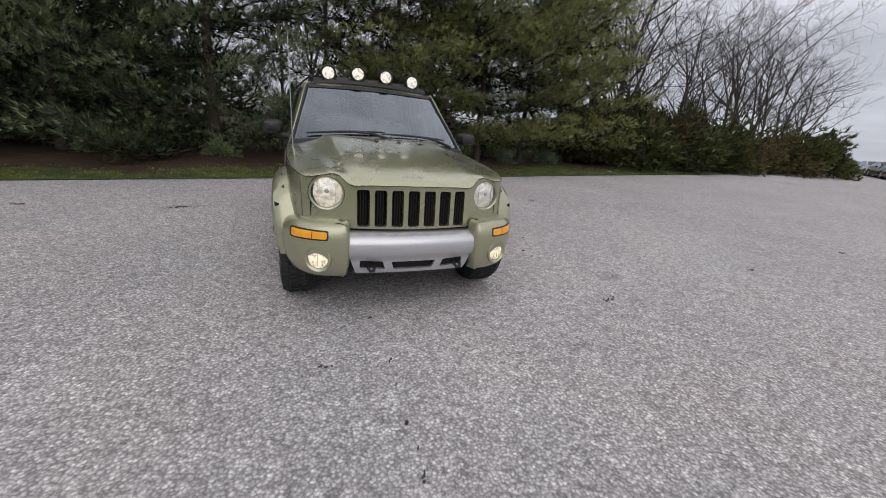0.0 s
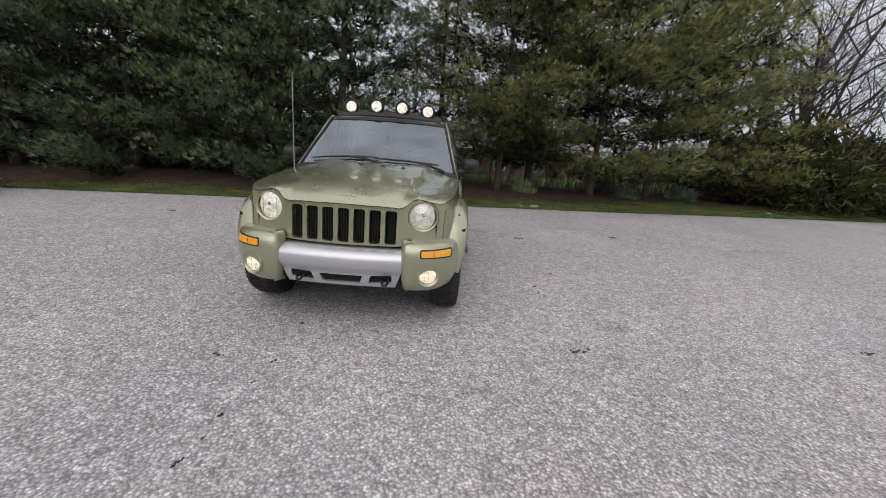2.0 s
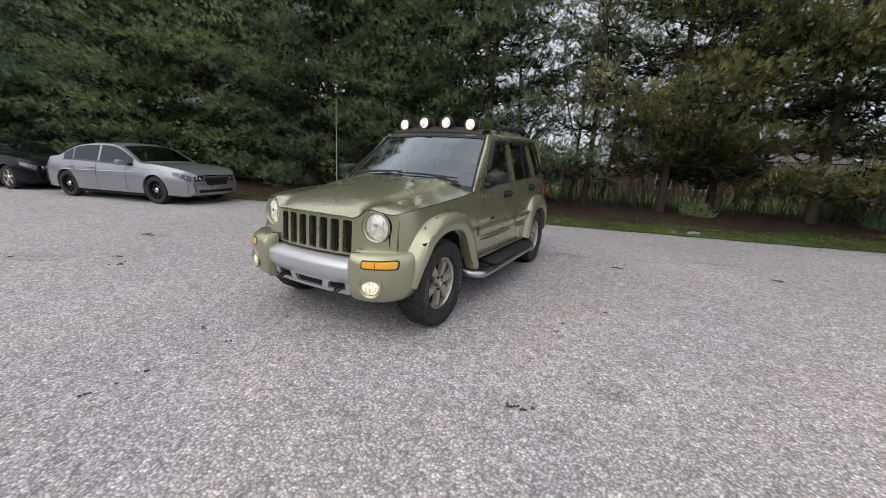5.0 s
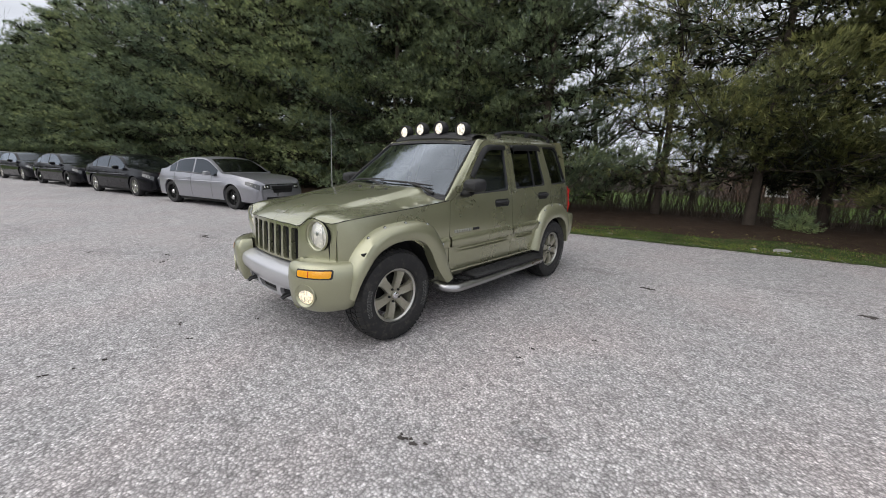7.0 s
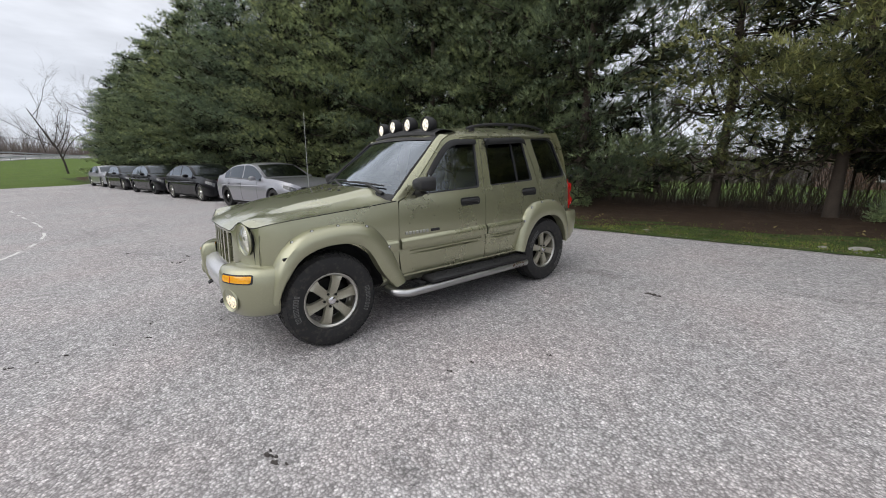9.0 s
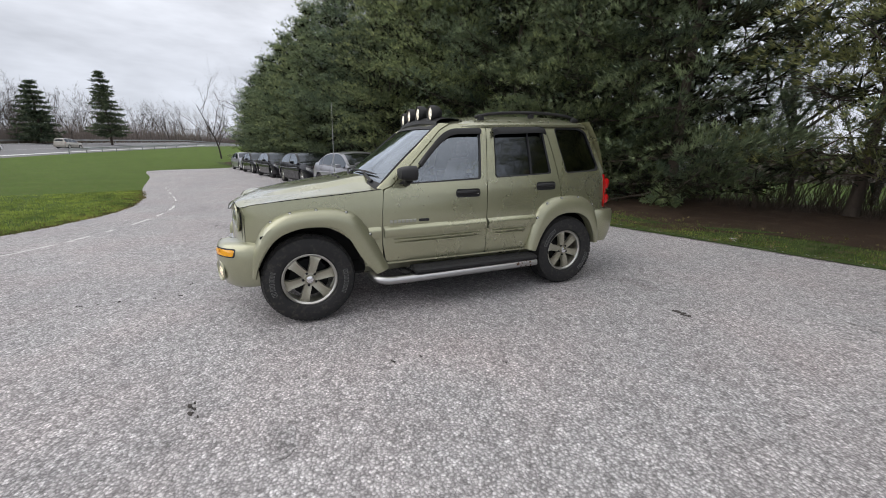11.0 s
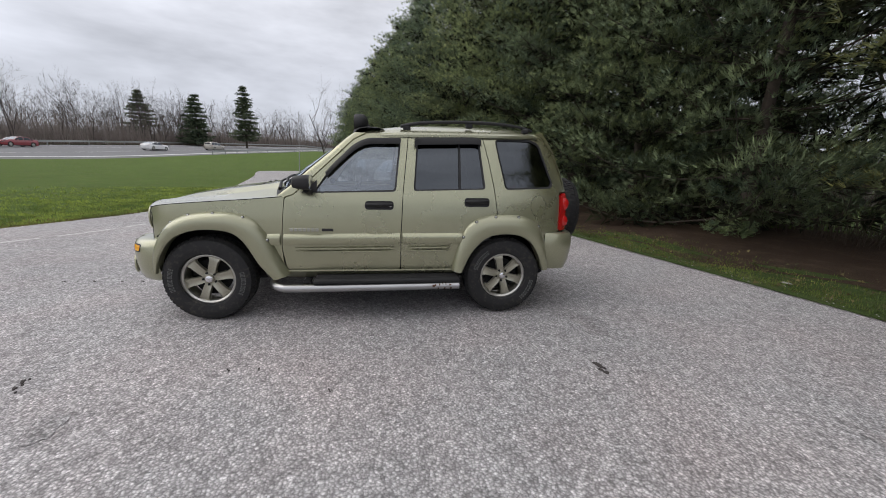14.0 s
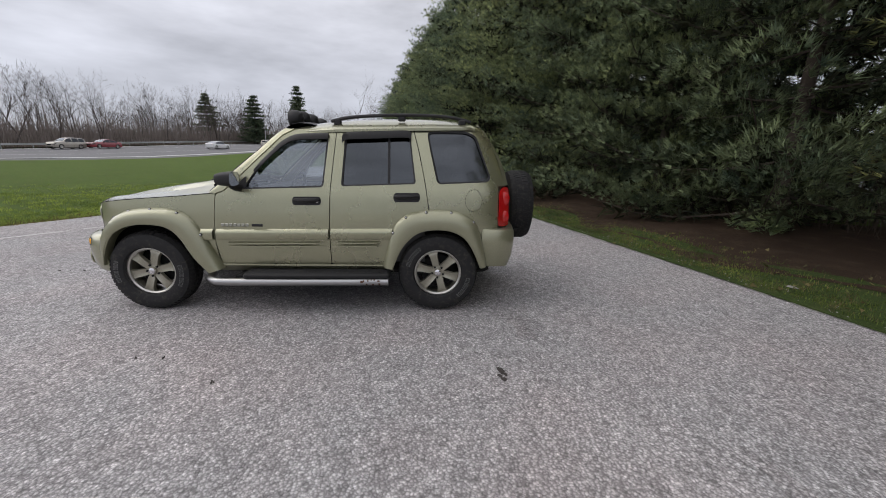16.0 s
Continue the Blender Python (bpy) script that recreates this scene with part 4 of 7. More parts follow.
# windscreen between its two curves, pillars beside it
WB = lambda t: (0.796 * t, -0.80 + 0.125 * t * t, 1.180 - 0.055 * t * t)
WT = lambda t: (0.642 * t, -0.165 + 0.065 * t * t, 1.606 - 0.012 * t * t)


def screen(t, s):
    a, b = Vector(WB(t)), Vector(WT(t))
    return a + (b - a) * s + Vector((0, -0.010, 0.014)) * math.sin(math.pi * s)


ws = Shape().grid([[screen(t, s) for t in np.linspace(-1, 1, 21)] for s in np.linspace(0, 1, 12)])
part("windscreen", ws, WINDSHIELD, suv, "large windscreen reflecting the overcast sky").visible_shadow = False
frame_band = Shape()
frame_band.grid([[screen(t, 0.945) + Vector((0, -0.003, 0.004)), screen(t, 1.0) + Vector((0, -0.002, 0.008)), Vector(WT(t)) + Vector((0, 0.03, 0.012))] for t in np.linspace(-1, 1, 21)])
part("screen_header", frame_band, BLACK, suv)
cowl = Shape().grid([[Vector(WB(t)) + Vector((0, dy, dz)) for dy, dz in ((0.03, 0.010), (-0.02, 0.0), (-0.055, -0.012), (-0.07, -0.05))] for t in np.linspace(-1.02, 1.02, 21)])
part("cowl", cowl, BLACK, suv)
part("screen_sensor", Shape().box((-0.02, -0.16, 1.555), (0.02, -0.14, 1.58), 0.006), BADGE, suv)
pillar = Shape()
rows = []
for s in np.linspace(-0.06, 1.02, 14):
    inner = screen(1.0, s)
    y, z = line(s, [(-0.06, -0.70), (0.0, -0.665), (0.09, -0.60), (0.42, -0.44), (0.72, -0.25), (0.93, -0.09), (1.02, 0.02)]), line(s, [(-0.06, 1.07), (0.0, 1.088), (0.09, 1.102), (0.42, 1.247), (0.72, 1.428), (0.93, 1.563), (1.02, 1.612)])
    outer = Vector(side(y, z))
    ridge = (inner + outer) / 2 + Vector((0.008, -0.022, 0.012))
    rows.append([outer + Vector((-0.02, 0.01, -0.005)), outer + Vector((0.002, -0.008, 0.004)), outer.lerp(ridge, 0.6), ridge, inner.lerp(ridge, 0.5) + Vector((0, -0.01, 0.006)), inner + Vector((0.002, -0.004, 0.004)), inner + Vector((-0.03, 0.02, -0.01))])
pillar.grid(rows)
both("windscreen_pillar", pillar, GREEN)
both("screen_seal", Shape().tube([screen(0.992, s) + Vector((0, -0.004, 0.006)) for s in np.linspace(0.0, 0.98, 10)], 0.011, 6), BLACK)


def wiper(x0, x1, t_off):
    s = Shape()
    blade = [screen(x0 + (x1 - x0) * k, 0.075 + t_off * k) + Vector((0, -0.018, 0.014)) for k in np.linspace(0, 1, 8)]
    s.tube(blade, [0.006, 0.008, 0.010, 0.011, 0.011, 0.010, 0.008, 0.006], 6)
    pivot = Vector(WB(x1 + 0.06)) + Vector((0, -0.03, 0.006))
    s.tube([pivot, pivot.lerp(blade[4], 0.5) + Vector((0, -0.02, 0.02)), blade[4]], [0.016, 0.011, 0.008], 6)
    part("wiper", s, BLACK, suv, "black wiper arm and blade")


wiper(-0.86, 0.02, 0.03)
wiper(-0.02, 0.80, 0.02)

# front bumper: silver beam between olive ends
def beam(x, z):
    bow = 0.03 * (abs(x) / 0.44) ** 2
    return (x, ease(z, [(0.335, -1.945), (0.40, -1.972), (0.45, -1.978), (0.462, -2.000), (0.52, -2.022), (0.575, -2.020), (0.612, -1.995), (0.626, -1.955), (0.640, -1.90)]) + bow, min(z, 0.628) if z < 0.632 else 0.630)


vents = [rounded(p, 0.012, 3) for p in ([(-0.375, 0.385), (-0.20, 0.372), (-0.22, 0.432), (-0.375, 0.440)], [(-0.14, 0.368), (0.14, 0.368), (0.16, 0.428), (-0.16, 0.428)], [(0.20, 0.372), (0.375, 0.385), (0.375, 0.440), (0.22, 0.432)])]
bumper = part("bumper_beam", sheet([(-0.40, 0.340), (0.40, 0.340), (0.455, 0.50), (0.455, 0.645), (-0.455, 0.645), (-0.455, 0.50)], beam, vents, 0.03, (0, 0.03, 0)), SILVER, suv, "silver painted front bumper beam with three dark vents")
# black slab behind the vents in place of their shaded depth
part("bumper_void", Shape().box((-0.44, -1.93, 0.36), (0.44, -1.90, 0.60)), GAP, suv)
for x in (-0.30, 0.33):
    hook = Shape().tube([(x - 0.02, -1.93, 0.40), (x - 0.02, -1.985, 0.394), (x - 0.012, -2.005, 0.380), (x + 0.012, -2.005, 0.380), (x + 0.02, -1.985, 0.394), (x + 0.02, -1.93, 0.40)], 0.011, 8)
    part("tow_hook", hook, BLACK, suv, "black steel tow hook")

END = curved([(0.430, -1.90), (0.444, -1.985), (0.475, -2.018), (0.56, -2.014), (0.66, -1.985), (0.755, -1.925), (0.820, -1.845), (0.855, -1.765), (0.862, -1.70)], 0.035)
PROF = [(0.335, 0.075), (0.36, 0.040), (0.42, 0.016), (0.50, 0.004), (0.58, 0.0), (0.645, 0.006), (0.682, 0.022), (0.702, 0.050), (0.710, 0.11), (0.700, 0.20)]
ends = Shape()
rows = []
for i, p in enumerate(END):
    t = i / (len(END) - 1)
    a, b = END[max(i - 1, 0)], END[min(i + 1, len(END) - 1)]
    nrm = Vector((-(b[1] - a[1]), b[0] - a[0])).normalized()
    rows.append([(p[0] + nrm.x * d * min(1, 0.25 + 0.19 * i), p[1] + nrm.y * d * min(1, 0.25 + 0.19 * i), z + 0.03 * max(0, t - 0.55) * (z < 0.5)) for z, d in PROF])
ends.grid(rows).flipped()
end_l, end_r = both("bumper_end", ends, FLARE, None, "olive bumper end with amber signal and lit fog lamp")


def end_point(x, z, d):
    """A point on the bumper end's skin, d metres proud of it, and the heading there."""
    q = np.array(END)
    i = min(range(len(q)), key=lambda k: abs(q[k, 0] - x))
    a, b = q[max(i - 1, 0)], q[min(i + 1, len(q) - 1)]
    nrm = Vector((b[1] - a[1], -(b[0] - a[0]))).normalized()
    y = float(np.interp(x, q[:, 0], q[:, 1]))
    inset = float(np.interp(z, [k for k, _ in PROF], [k for _, k in PROF]))
    return (x + nrm.x * (d - inset), y + nrm.y * (d - inset), z)


for ob, sign in ((end_l, 1), (end_r, -1)):
    flip = (lambda s: s) if sign > 0 else (lambda s: s.mirrored())
    amber = sheet(rounded([(0.590, 0.612), (0.800, 0.612), (0.806, 0.662), (0.590, 0.656)], 0.012), lambda u, v: end_point(u, v, 0.004), step=0.025, lip=(0, 0.02, 0))
    part("turn_signal", flip(amber), AMBER, ob, "amber turn signal lens")
    frame_s = sheet(rounded([(0.580, 0.602), (0.810, 0.602), (0.816, 0.672), (0.580, 0.666)], 0.016), lambda u, v: end_point(u, v, 0.0015), [rounded([(0.590, 0.612), (0.800, 0.612), (0.806, 0.662), (0.590, 0.656)], 0.012)], 0.025)
    part("signal_rim", flip(frame_s), BLACK, ob)
    c = end_point(0.648, 0.475, 0.0)
    at = Matrix.Translation(c) @ Matrix.Rotation(radians(20), 4, "Z")
    part("fog_housing", flip(Shape().lathe([(0.088, 0.004), (0.084, -0.008), (0.068, 0.004), (0.064, 0.05)], at @ Matrix.Rotation(radians(90), 4, "Z"), 30)), FLARE, ob)
    for dx in (-0.03, 0.0, 0.03):
        part("fog_rib", flip(Shape().box((dx - 0.0010, -0.014 + 5 * dx * dx, -0.046), (dx + 0.0010, 0.0, 0.046)).moved(at @ Matrix.Translation((0, 0.004, 0)))), BADGE, ob)
    part("signal_bar", flip(sheet([(0.676, 0.613), (0.681, 0.613), (0.681, 0.657), (0.676, 0.657)], lambda u, v: end_point(u, v, 0.006), step=0.02)), RED, ob)
    part("fog_lamp", flip(disc(0.064, 0.014, 28, 3).moved(at @ Matrix.Translation((0, 0.004, 0)))), FOG, ob, "round lit fog lamp")

# rear bumper, tail lamps, tailgate and the spare wheel
RB = curved([(0.850, 1.735), (0.872, 1.82), (0.868, 1.92), (0.83, 2.01), (0.74, 2.06), (0.45, 2.09), (0.0, 2.10)], 0.06)
rb = Shape()
rows = []
for i, p in enumerate(RB):
    a, b = RB[max(i - 1, 0)], RB[min(i + 1, len(RB) - 1)]
    nrm = Vector((-(b[1] - a[1]), b[0] - a[0])).normalized()
    cut = 0.05 * max(0, 1 - i / 6)
    rows.append([(p[0] + nrm.x * d, p[1] + nrm.y * d, z) for z, d in ((0.415 + cut * 0.3, 0.12), (0.43, 0.05), (0.52, 0.018), (0.66, 0.0), (0.765, 0.004), (0.795, 0.02), (0.80, 0.08))])
rb.grid(rows).flipped()
rbl, rbr = both("rear_bumper", rb, FLARE)
TL = rounded([(1.888, 0.815), (2.005, 0.815), (1.99, 1.118), (1.925, 1.122), (1.888, 1.085)], 0.025)
for sign in (1, -1):
    flip = (lambda s: s) if sign > 0 else (lambda s: s.mirrored())
    lamp = part("tail_light", flip(sheet(TL, lambda y, z: (wide(y, z) + 0.018 - 0.02 * ((z - 0.965) / 0.15) ** 2 * 0.5, y, z), step=0.03, lip=(-0.05, 0, 0))), RED, suv, "red ribbed tail light")
    for z in (0.905, 1.04):
        knob = disc(0.048, 0.012, 18, 2).moved(Matrix.Rotation(radians(90), 4, "Z"))
        knob.moved(Matrix.Translation((wide(1.94, z) + 0.012, 1.945, z)))
        part("lens_dome", flip(knob), RED, lamp)
gate = Shape()
gate.grid([[(x, 2.02 - 0.0 * t - 0.03 * (x / 0.7) ** 2 - line(z, [(0.6, 0.0), (1.12, 0.03), (1.35, 0.115), (1.52, 0.20), (1.66, 0.33)]), z) for x in np.linspace(-0.70, 0.70, 15) for t in (0,)] for z in (0.50, 0.7, 0.9, 1.1, 1.2, 1.35, 1.5, 1.6, 1.655)])
part("tailgate", gate, GREEN, suv)

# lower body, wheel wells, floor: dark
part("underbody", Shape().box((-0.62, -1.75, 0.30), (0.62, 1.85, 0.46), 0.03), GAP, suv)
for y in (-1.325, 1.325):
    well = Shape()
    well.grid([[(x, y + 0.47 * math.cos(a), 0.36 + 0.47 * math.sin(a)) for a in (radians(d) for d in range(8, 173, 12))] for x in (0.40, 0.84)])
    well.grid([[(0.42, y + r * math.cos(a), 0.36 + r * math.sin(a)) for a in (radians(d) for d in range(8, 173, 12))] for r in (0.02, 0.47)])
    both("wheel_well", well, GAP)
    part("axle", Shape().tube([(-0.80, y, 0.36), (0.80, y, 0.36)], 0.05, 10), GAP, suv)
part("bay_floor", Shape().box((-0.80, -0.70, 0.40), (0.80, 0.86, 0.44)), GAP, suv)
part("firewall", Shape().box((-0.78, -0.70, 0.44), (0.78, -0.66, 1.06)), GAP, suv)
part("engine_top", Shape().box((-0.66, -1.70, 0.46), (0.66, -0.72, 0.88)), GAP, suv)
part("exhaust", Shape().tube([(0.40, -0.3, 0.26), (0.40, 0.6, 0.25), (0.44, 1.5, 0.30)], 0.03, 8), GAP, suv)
both("door_card", sheet([(-0.66, 0.46), (1.2, 0.46), (1.2, 1.11), (-0.66, 1.08)], proud(-0.07), step=0.2), CLOTH)

# wheels
def tyre_shape(width=0.240, radius=0.375):
    h = width / 2
    s = Shape().lathe([(0.222, -h * 0.80), (0.235, -h * 0.95), (0.27, -h * 1.03), (0.315, -h * 1.02), (0.348, -h * 0.92), (0.364, -h * 0.72), (0.368, -h * 0.35), (0.368, h * 0.35), (0.364, h * 0.72), (0.348, h * 0.92), (0.315, h * 1.02), (0.27, h * 1.03), (0.235, h * 0.95), (0.222, h * 0.80)], steps=48)
    for k in range(56):
        a = 2 * math.pi * k / 56
        for lane, (x0, x1, skew) in enumerate(((-0.96, -0.56, 0.0), (-0.48, -0.06, 0.5), (0.06, 0.48, 0.0), (0.56, 0.96, 0.5))):
            b0 = a + 2 * math.pi / 56 * skew
            b1 = b0 + 2 * math.pi / 56 * 0.68
            low = 0.358 if lane in (0, 3) else 0.364
            edge = lambda x: radius - 0.022 * max(0, (abs(x) - 0.62) / 0.34) ** 1.5
            tw = 0.012 * (1 if lane % 2 else -1)
            pts = []
            for r_of in (lambda x: low - 0.012 * (abs(x) > 0.9), edge):
                for x, b in ((x0, b0 + tw), (x1, b0 - tw), (x1, b1 - tw), (x0, b1 + tw)):
                    r = r_of(x)
                    pts.append((x * h, r * math.cos(b), r * math.sin(b)))
            s.add(pts, [(4, 5, 6, 7), (0, 1, 5, 4), (1, 2, 6, 5), (2, 3, 7, 6), (3, 0, 4, 7)])
    return s


def spoke_shape():
    """One broad spoke with a valley along it."""
    s = Shape()
    rows = []
    for r, w, x in ((0.045, 0.028, 0.066), (0.075, 0.036, 0.074), (0.12, 0.037, 0.082), (0.165, 0.040, 0.084), (0.195, 0.054, 0.080), (0.208, 0.072, 0.070)):
        rows.append([(x - 0.030, -w, r), (x, -w * 0.86, r), (x - 0.002, -w * 0.55, r), (x - 0.010, 0, r), (x - 0.002, w * 0.55, r), (x, w * 0.86, r), (x - 0.030, w, r)])
    return s.grid(rows)


def wheel(parent, m, rim_mat=ALLOY, lip_mat=RIM, spokes=6):
    w = part("wheel", Shape().lathe([(0.216, -0.09), (0.205, -0.06), (0.20, 0.0), (0.203, 0.05), (0.214, 0.066)], steps=40), rim_mat, parent, "six-spoke champagne alloy wheel with off-road tyre", m=m)
    part("tyre", TYRE, RUBBER, w)
    part("rim_lip", Shape().lathe([(0.197, 0.060), (0.201, 0.080), (0.214, 0.090), (0.230, 0.088), (0.232, 0.070)], steps=48), lip_mat, w)
    for k in range(spokes):
        part("spoke", SPOKE, rim_mat, w, m=Matrix.Rotation(2 * math.pi * (k + 0.5) / spokes, 4, "X"))
    part("hub", Shape().lathe([(0.0, 0.088), (0.022, 0.088), (0.034, 0.082), (0.038, 0.066), (0.068, 0.060), (0.074, 0.030)], steps=24), rim_mat, w)
    part("hub_cap", Shape().lathe([(0.0, 0.096), (0.020, 0.095), (0.029, 0.090), (0.031, 0.080)], steps=20), CHROME, w)
    for k in range(5):
        a = 2 * math.pi * k / 5 + 0.3
        part("lug_nut", LUG, GAP, w, m=Matrix.Translation((0, 0.054 * math.cos(a), 0.054 * math.sin(a))))
    part("brake_disc", Shape().lathe([(0.03, 0.0), (0.16, 0.0), (0.16, -0.02)], steps=28), GAP, w)
    for a0 in (0.35, 3.6):
        for k in range(9):
            a, b = a0 + k * 0.082, a0 + k * 0.082 + (0.060 if k % 3 else 0.048)
            s = Shape()
            for r0, r1 in ((0.272, 0.278), (0.304, 0.310)):
                s.lathe([(r0, 0.1240), (r0, 0.1268), (r1, 0.1268), (r1, 0.1240)], steps=3, start=a, end=b)
            for c in ((a, a + 0.014), (b - 0.014, b)):
                s.lathe([(0.276, 0.1240), (0.276, 0.1266), (0.306, 0.1266), (0.306, 0.1240)], steps=2, start=c[0], end=c[1])
            part("raised_letter", s, LETTER, w)
    return w


TYRE = tyre_shape().mesh("tyre", RUBBER, 35)
SPOKE = spoke_shape().mesh("spoke", ALLOY, 50)
LUG = Shape().lathe([(0.0, 0.078), (0.009, 0.077), (0.011, 0.060)], steps=8).mesh("lug_nut", GAP)
for y in (-1.325, 1.325):
    wheel(suv, Matrix.Translation((0.770, y, 0.374)) @ Matrix.Rotation(0.5 + y, 4, "X"))
    wheel(suv, Matrix.Translation((-0.770, y, 0.374)) @ Matrix.Rotation(math.pi, 4, "Z") @ Matrix.Rotation(0.9 * y, 4, "X"))
spare = part("spare_wheel", TYRE, RUBBER, suv, "black spare tyre hung on the tailgate", m=Matrix.Translation((0.02, 2.215, 0.93)) @ Matrix.Rotation(radians(90), 4, "Z"))
part("spare_cover", Shape().lathe([(0.0, 0.09), (0.10, 0.085), (0.21, 0.06), (0.23, 0.09)], steps=32), BLACK, spare)
part("spare_bracket", Shape().box((-0.15, 1.96, 0.85), (0.19, 2.14, 1.01), 0.02), BLACK, suv)

# side steps
for sign in (1, -1):
    flip = (lambda s: s) if sign > 0 else (lambda s: s.mirrored())
    tube = Shape().tube(curved([(0.80, -0.80, 0.34), (0.90, -0.775, 0.325), (0.955, -0.70, 0.315), (0.965, -0.55, 0.312), (0.965, 0.2, 0.315), (0.965, 0.87, 0.32)], 0.06), 0.036, 14)
    step = part("side_step", flip(tube), STEEL, suv, "polished steel side step with black tread")
    pad = Shape().box((0.80, -0.44, 0.348), (0.992, 0.88, 0.398), 0.016)
    part("tread", flip(pad), BLACK, step)
    for x in (0.86, 0.885, 0.91, 0.935, 0.96):
        part("tread_rib", flip(Shape().box((x - 0.006, -0.42, 0.394), (x + 0.006, 0.86, 0.404), 0.003)), BLACK, step)
    rng_r = np.random.RandomState(4)
    for k in range(9):
        y, a = 0.62 + 0.022 * k + rng_r.uniform(-0.01, 0.01), rng_r.uniform(-0.5, 0.9)
        w = rng_r.uniform(0.005, 0.012)
        patch = Shape().grid([[(0.965 + 0.0368 * math.cos(a + q), y + p, 0.3175 + 0.0368 * math.sin(a + q)) for q in (-0.3, 0, 0.3)] for p in (-w, 0, w)])
        part("rust_spot", flip(patch), RUST, step)
    for y in (-0.5, 0.1, 0.7):
        part("bracket", flip(Shape().box((0.60, y - 0.03, 0.34), (0.93, y + 0.03, 0.36), 0.005)), GAP, step)

# roof rails and the lamp bar
for sign in (1, -1):
    flip = (lambda s: s) if sign > 0 else (lambda s: s.mirrored())
    rail = part("roof_rail", flip(Shape().tube(curved([(0.578, 0.33, 1.684), (0.583, 0.42, 1.705), (0.585, 0.58, 1.725), (0.583, 0.92, 1.738), (0.576, 1.25, 1.733), (0.565, 1.48, 1.711), (0.555, 1.62, 1.674)], 0.06), 0.0155, 8)), BLACK, suv, "black roof rail")
    for y, z in ((0.39, 1.688), (0.98, 1.722), (1.54, 1.686)):
        part("rail_foot", flip(Shape().box((0.570, y - 0.035, z - 0.04), (0.602, y + 0.035, z + 0.008), 0.010)), BLACK, rail)
bar = Shape()
bar.grid([[(x, -0.118 + 0.05 * (x / 0.6) ** 2 + dy, z - 0.035 * (abs(x) / 0.6) ** 3) for dy, z in ((0.0, 1.618), (-0.012, 1.640), (-0.005, 1.668), (0.03, 1.690), (0.10, 1.702), (0.20, 1.698), (0.26, 1.682))] for x in np.linspace(-0.585, 0.585, 25)]).flipped()
light_bar = part("light_bar", bar, BLACK, suv, "black roof lamp bar with four lit round lamps")
for x in (-0.435, -0.145, 0.145, 0.435):
    y0 = -0.105 + 0.05 * (x / 0.6) ** 2
    at = Matrix.Translation((x, y0, 1.740 - 0.020 * (abs(x) / 0.44) ** 3))
    pod = Shape().lathe([(0.057, 0.002), (0.060, -0.012), (0.070, -0.014), (0.078, 0.006), (0.079, 0.035), (0.072, 0.070), (0.050, 0.100), (0.0, 0.115)], at @ Matrix.Rotation(radians(90), 4, "Z"), 26)
    pod.box((x - 0.045, y0 + 0.02, 1.66), (x + 0.045, y0 + 0.11, 1.71), 0.015)
    p = part("roof_lamp", pod, BLACK, light_bar)
    part("lamp_lens", disc(0.058, 0.012, 24, 3).moved(at), HOT, p, "lit lamp lens")

# mirrors, aerial
for sign in (1, -1):
    flip = (lambda s: s) if sign > 0 else (lambda s: s.mirrored())
    shell = Shape()
    rows = []
    for k, (dy, w, h) in enumerate(((-0.105, 0.025, 0.025), (-0.092, 0.076, 0.052), (-0.055, 0.094, 0.066), (0.0, 0.100, 0.073), (0.045, 0.098, 0.071))):
        rows.append([(0.955 + 0.88 * w * math.copysign(abs(math.cos(a)) ** 0.6, math.cos(a)), -0.47 + dy, 1.220 + 0.84 * h * math.copysign(abs(math.sin(a)) ** 0.6, math.sin(a))) for a in (2 * math.pi * i / 24 for i in range(24))])
    shell.grid(rows, close_u=True)
    shell.add([(0.968, -0.580, 1.222)] + rows[0], [(0, i + 1, (i + 1) % 24 + 1) for i in range(24)])
    mir = part("door_mirror", flip(shell), BLACK, suv, "black folding door mirror")
    part("mirror_glass", flip(Shape().add([(r[0], -0.427, r[2]) for r in rows[4]], [tuple(range(24))])), CHROME, mir)
    part("mirror_arm", flip(Shape().tube([(0.80, -0.46, 1.135), (0.87, -0.465, 1.140), (0.92, -0.47, 1.160)], [0.035, 0.030, 0.030], 10)), BLACK, mir)
part("aerial", Shape().tube([(-0.785, -0.86, 1.06), (-0.787, -0.855, 1.40), (-0.790, -0.84, 1.93)], [0.006, 0.004, 0.0025], 6), STEEL, suv, "thin steel whip aerial")

# cabin
dash = Shape().grid([[(x, y, z) for y, z in ((-0.66, 1.08), (-0.45, 1.10), (-0.30, 1.07), (-0.24, 0.98), (-0.28, 0.80))] for x in (-0.70, 0.70)])
cabin = part("dashboard", dash, BLACK, suv)
whl = Shape()
whl.tube([(0.38 + 0.19 * math.cos(a), -0.10 + 0.06 * math.sin(a), 1.06 + 0.18 * math.sin(a)) for a in (2 * math.pi * k / 24 for k in range(25))], 0.014, 6, False)
whl.tube([(0.20, -0.11, 1.06), (0.38, -0.12, 1.05), (0.56, -0.11, 1.06)], 0.018, 6)
whl.tube([(0.38, -0.12, 1.05), (0.38, -0.30, 0.98)], 0.025, 6)
part("steering_wheel", whl, BLACK, suv)
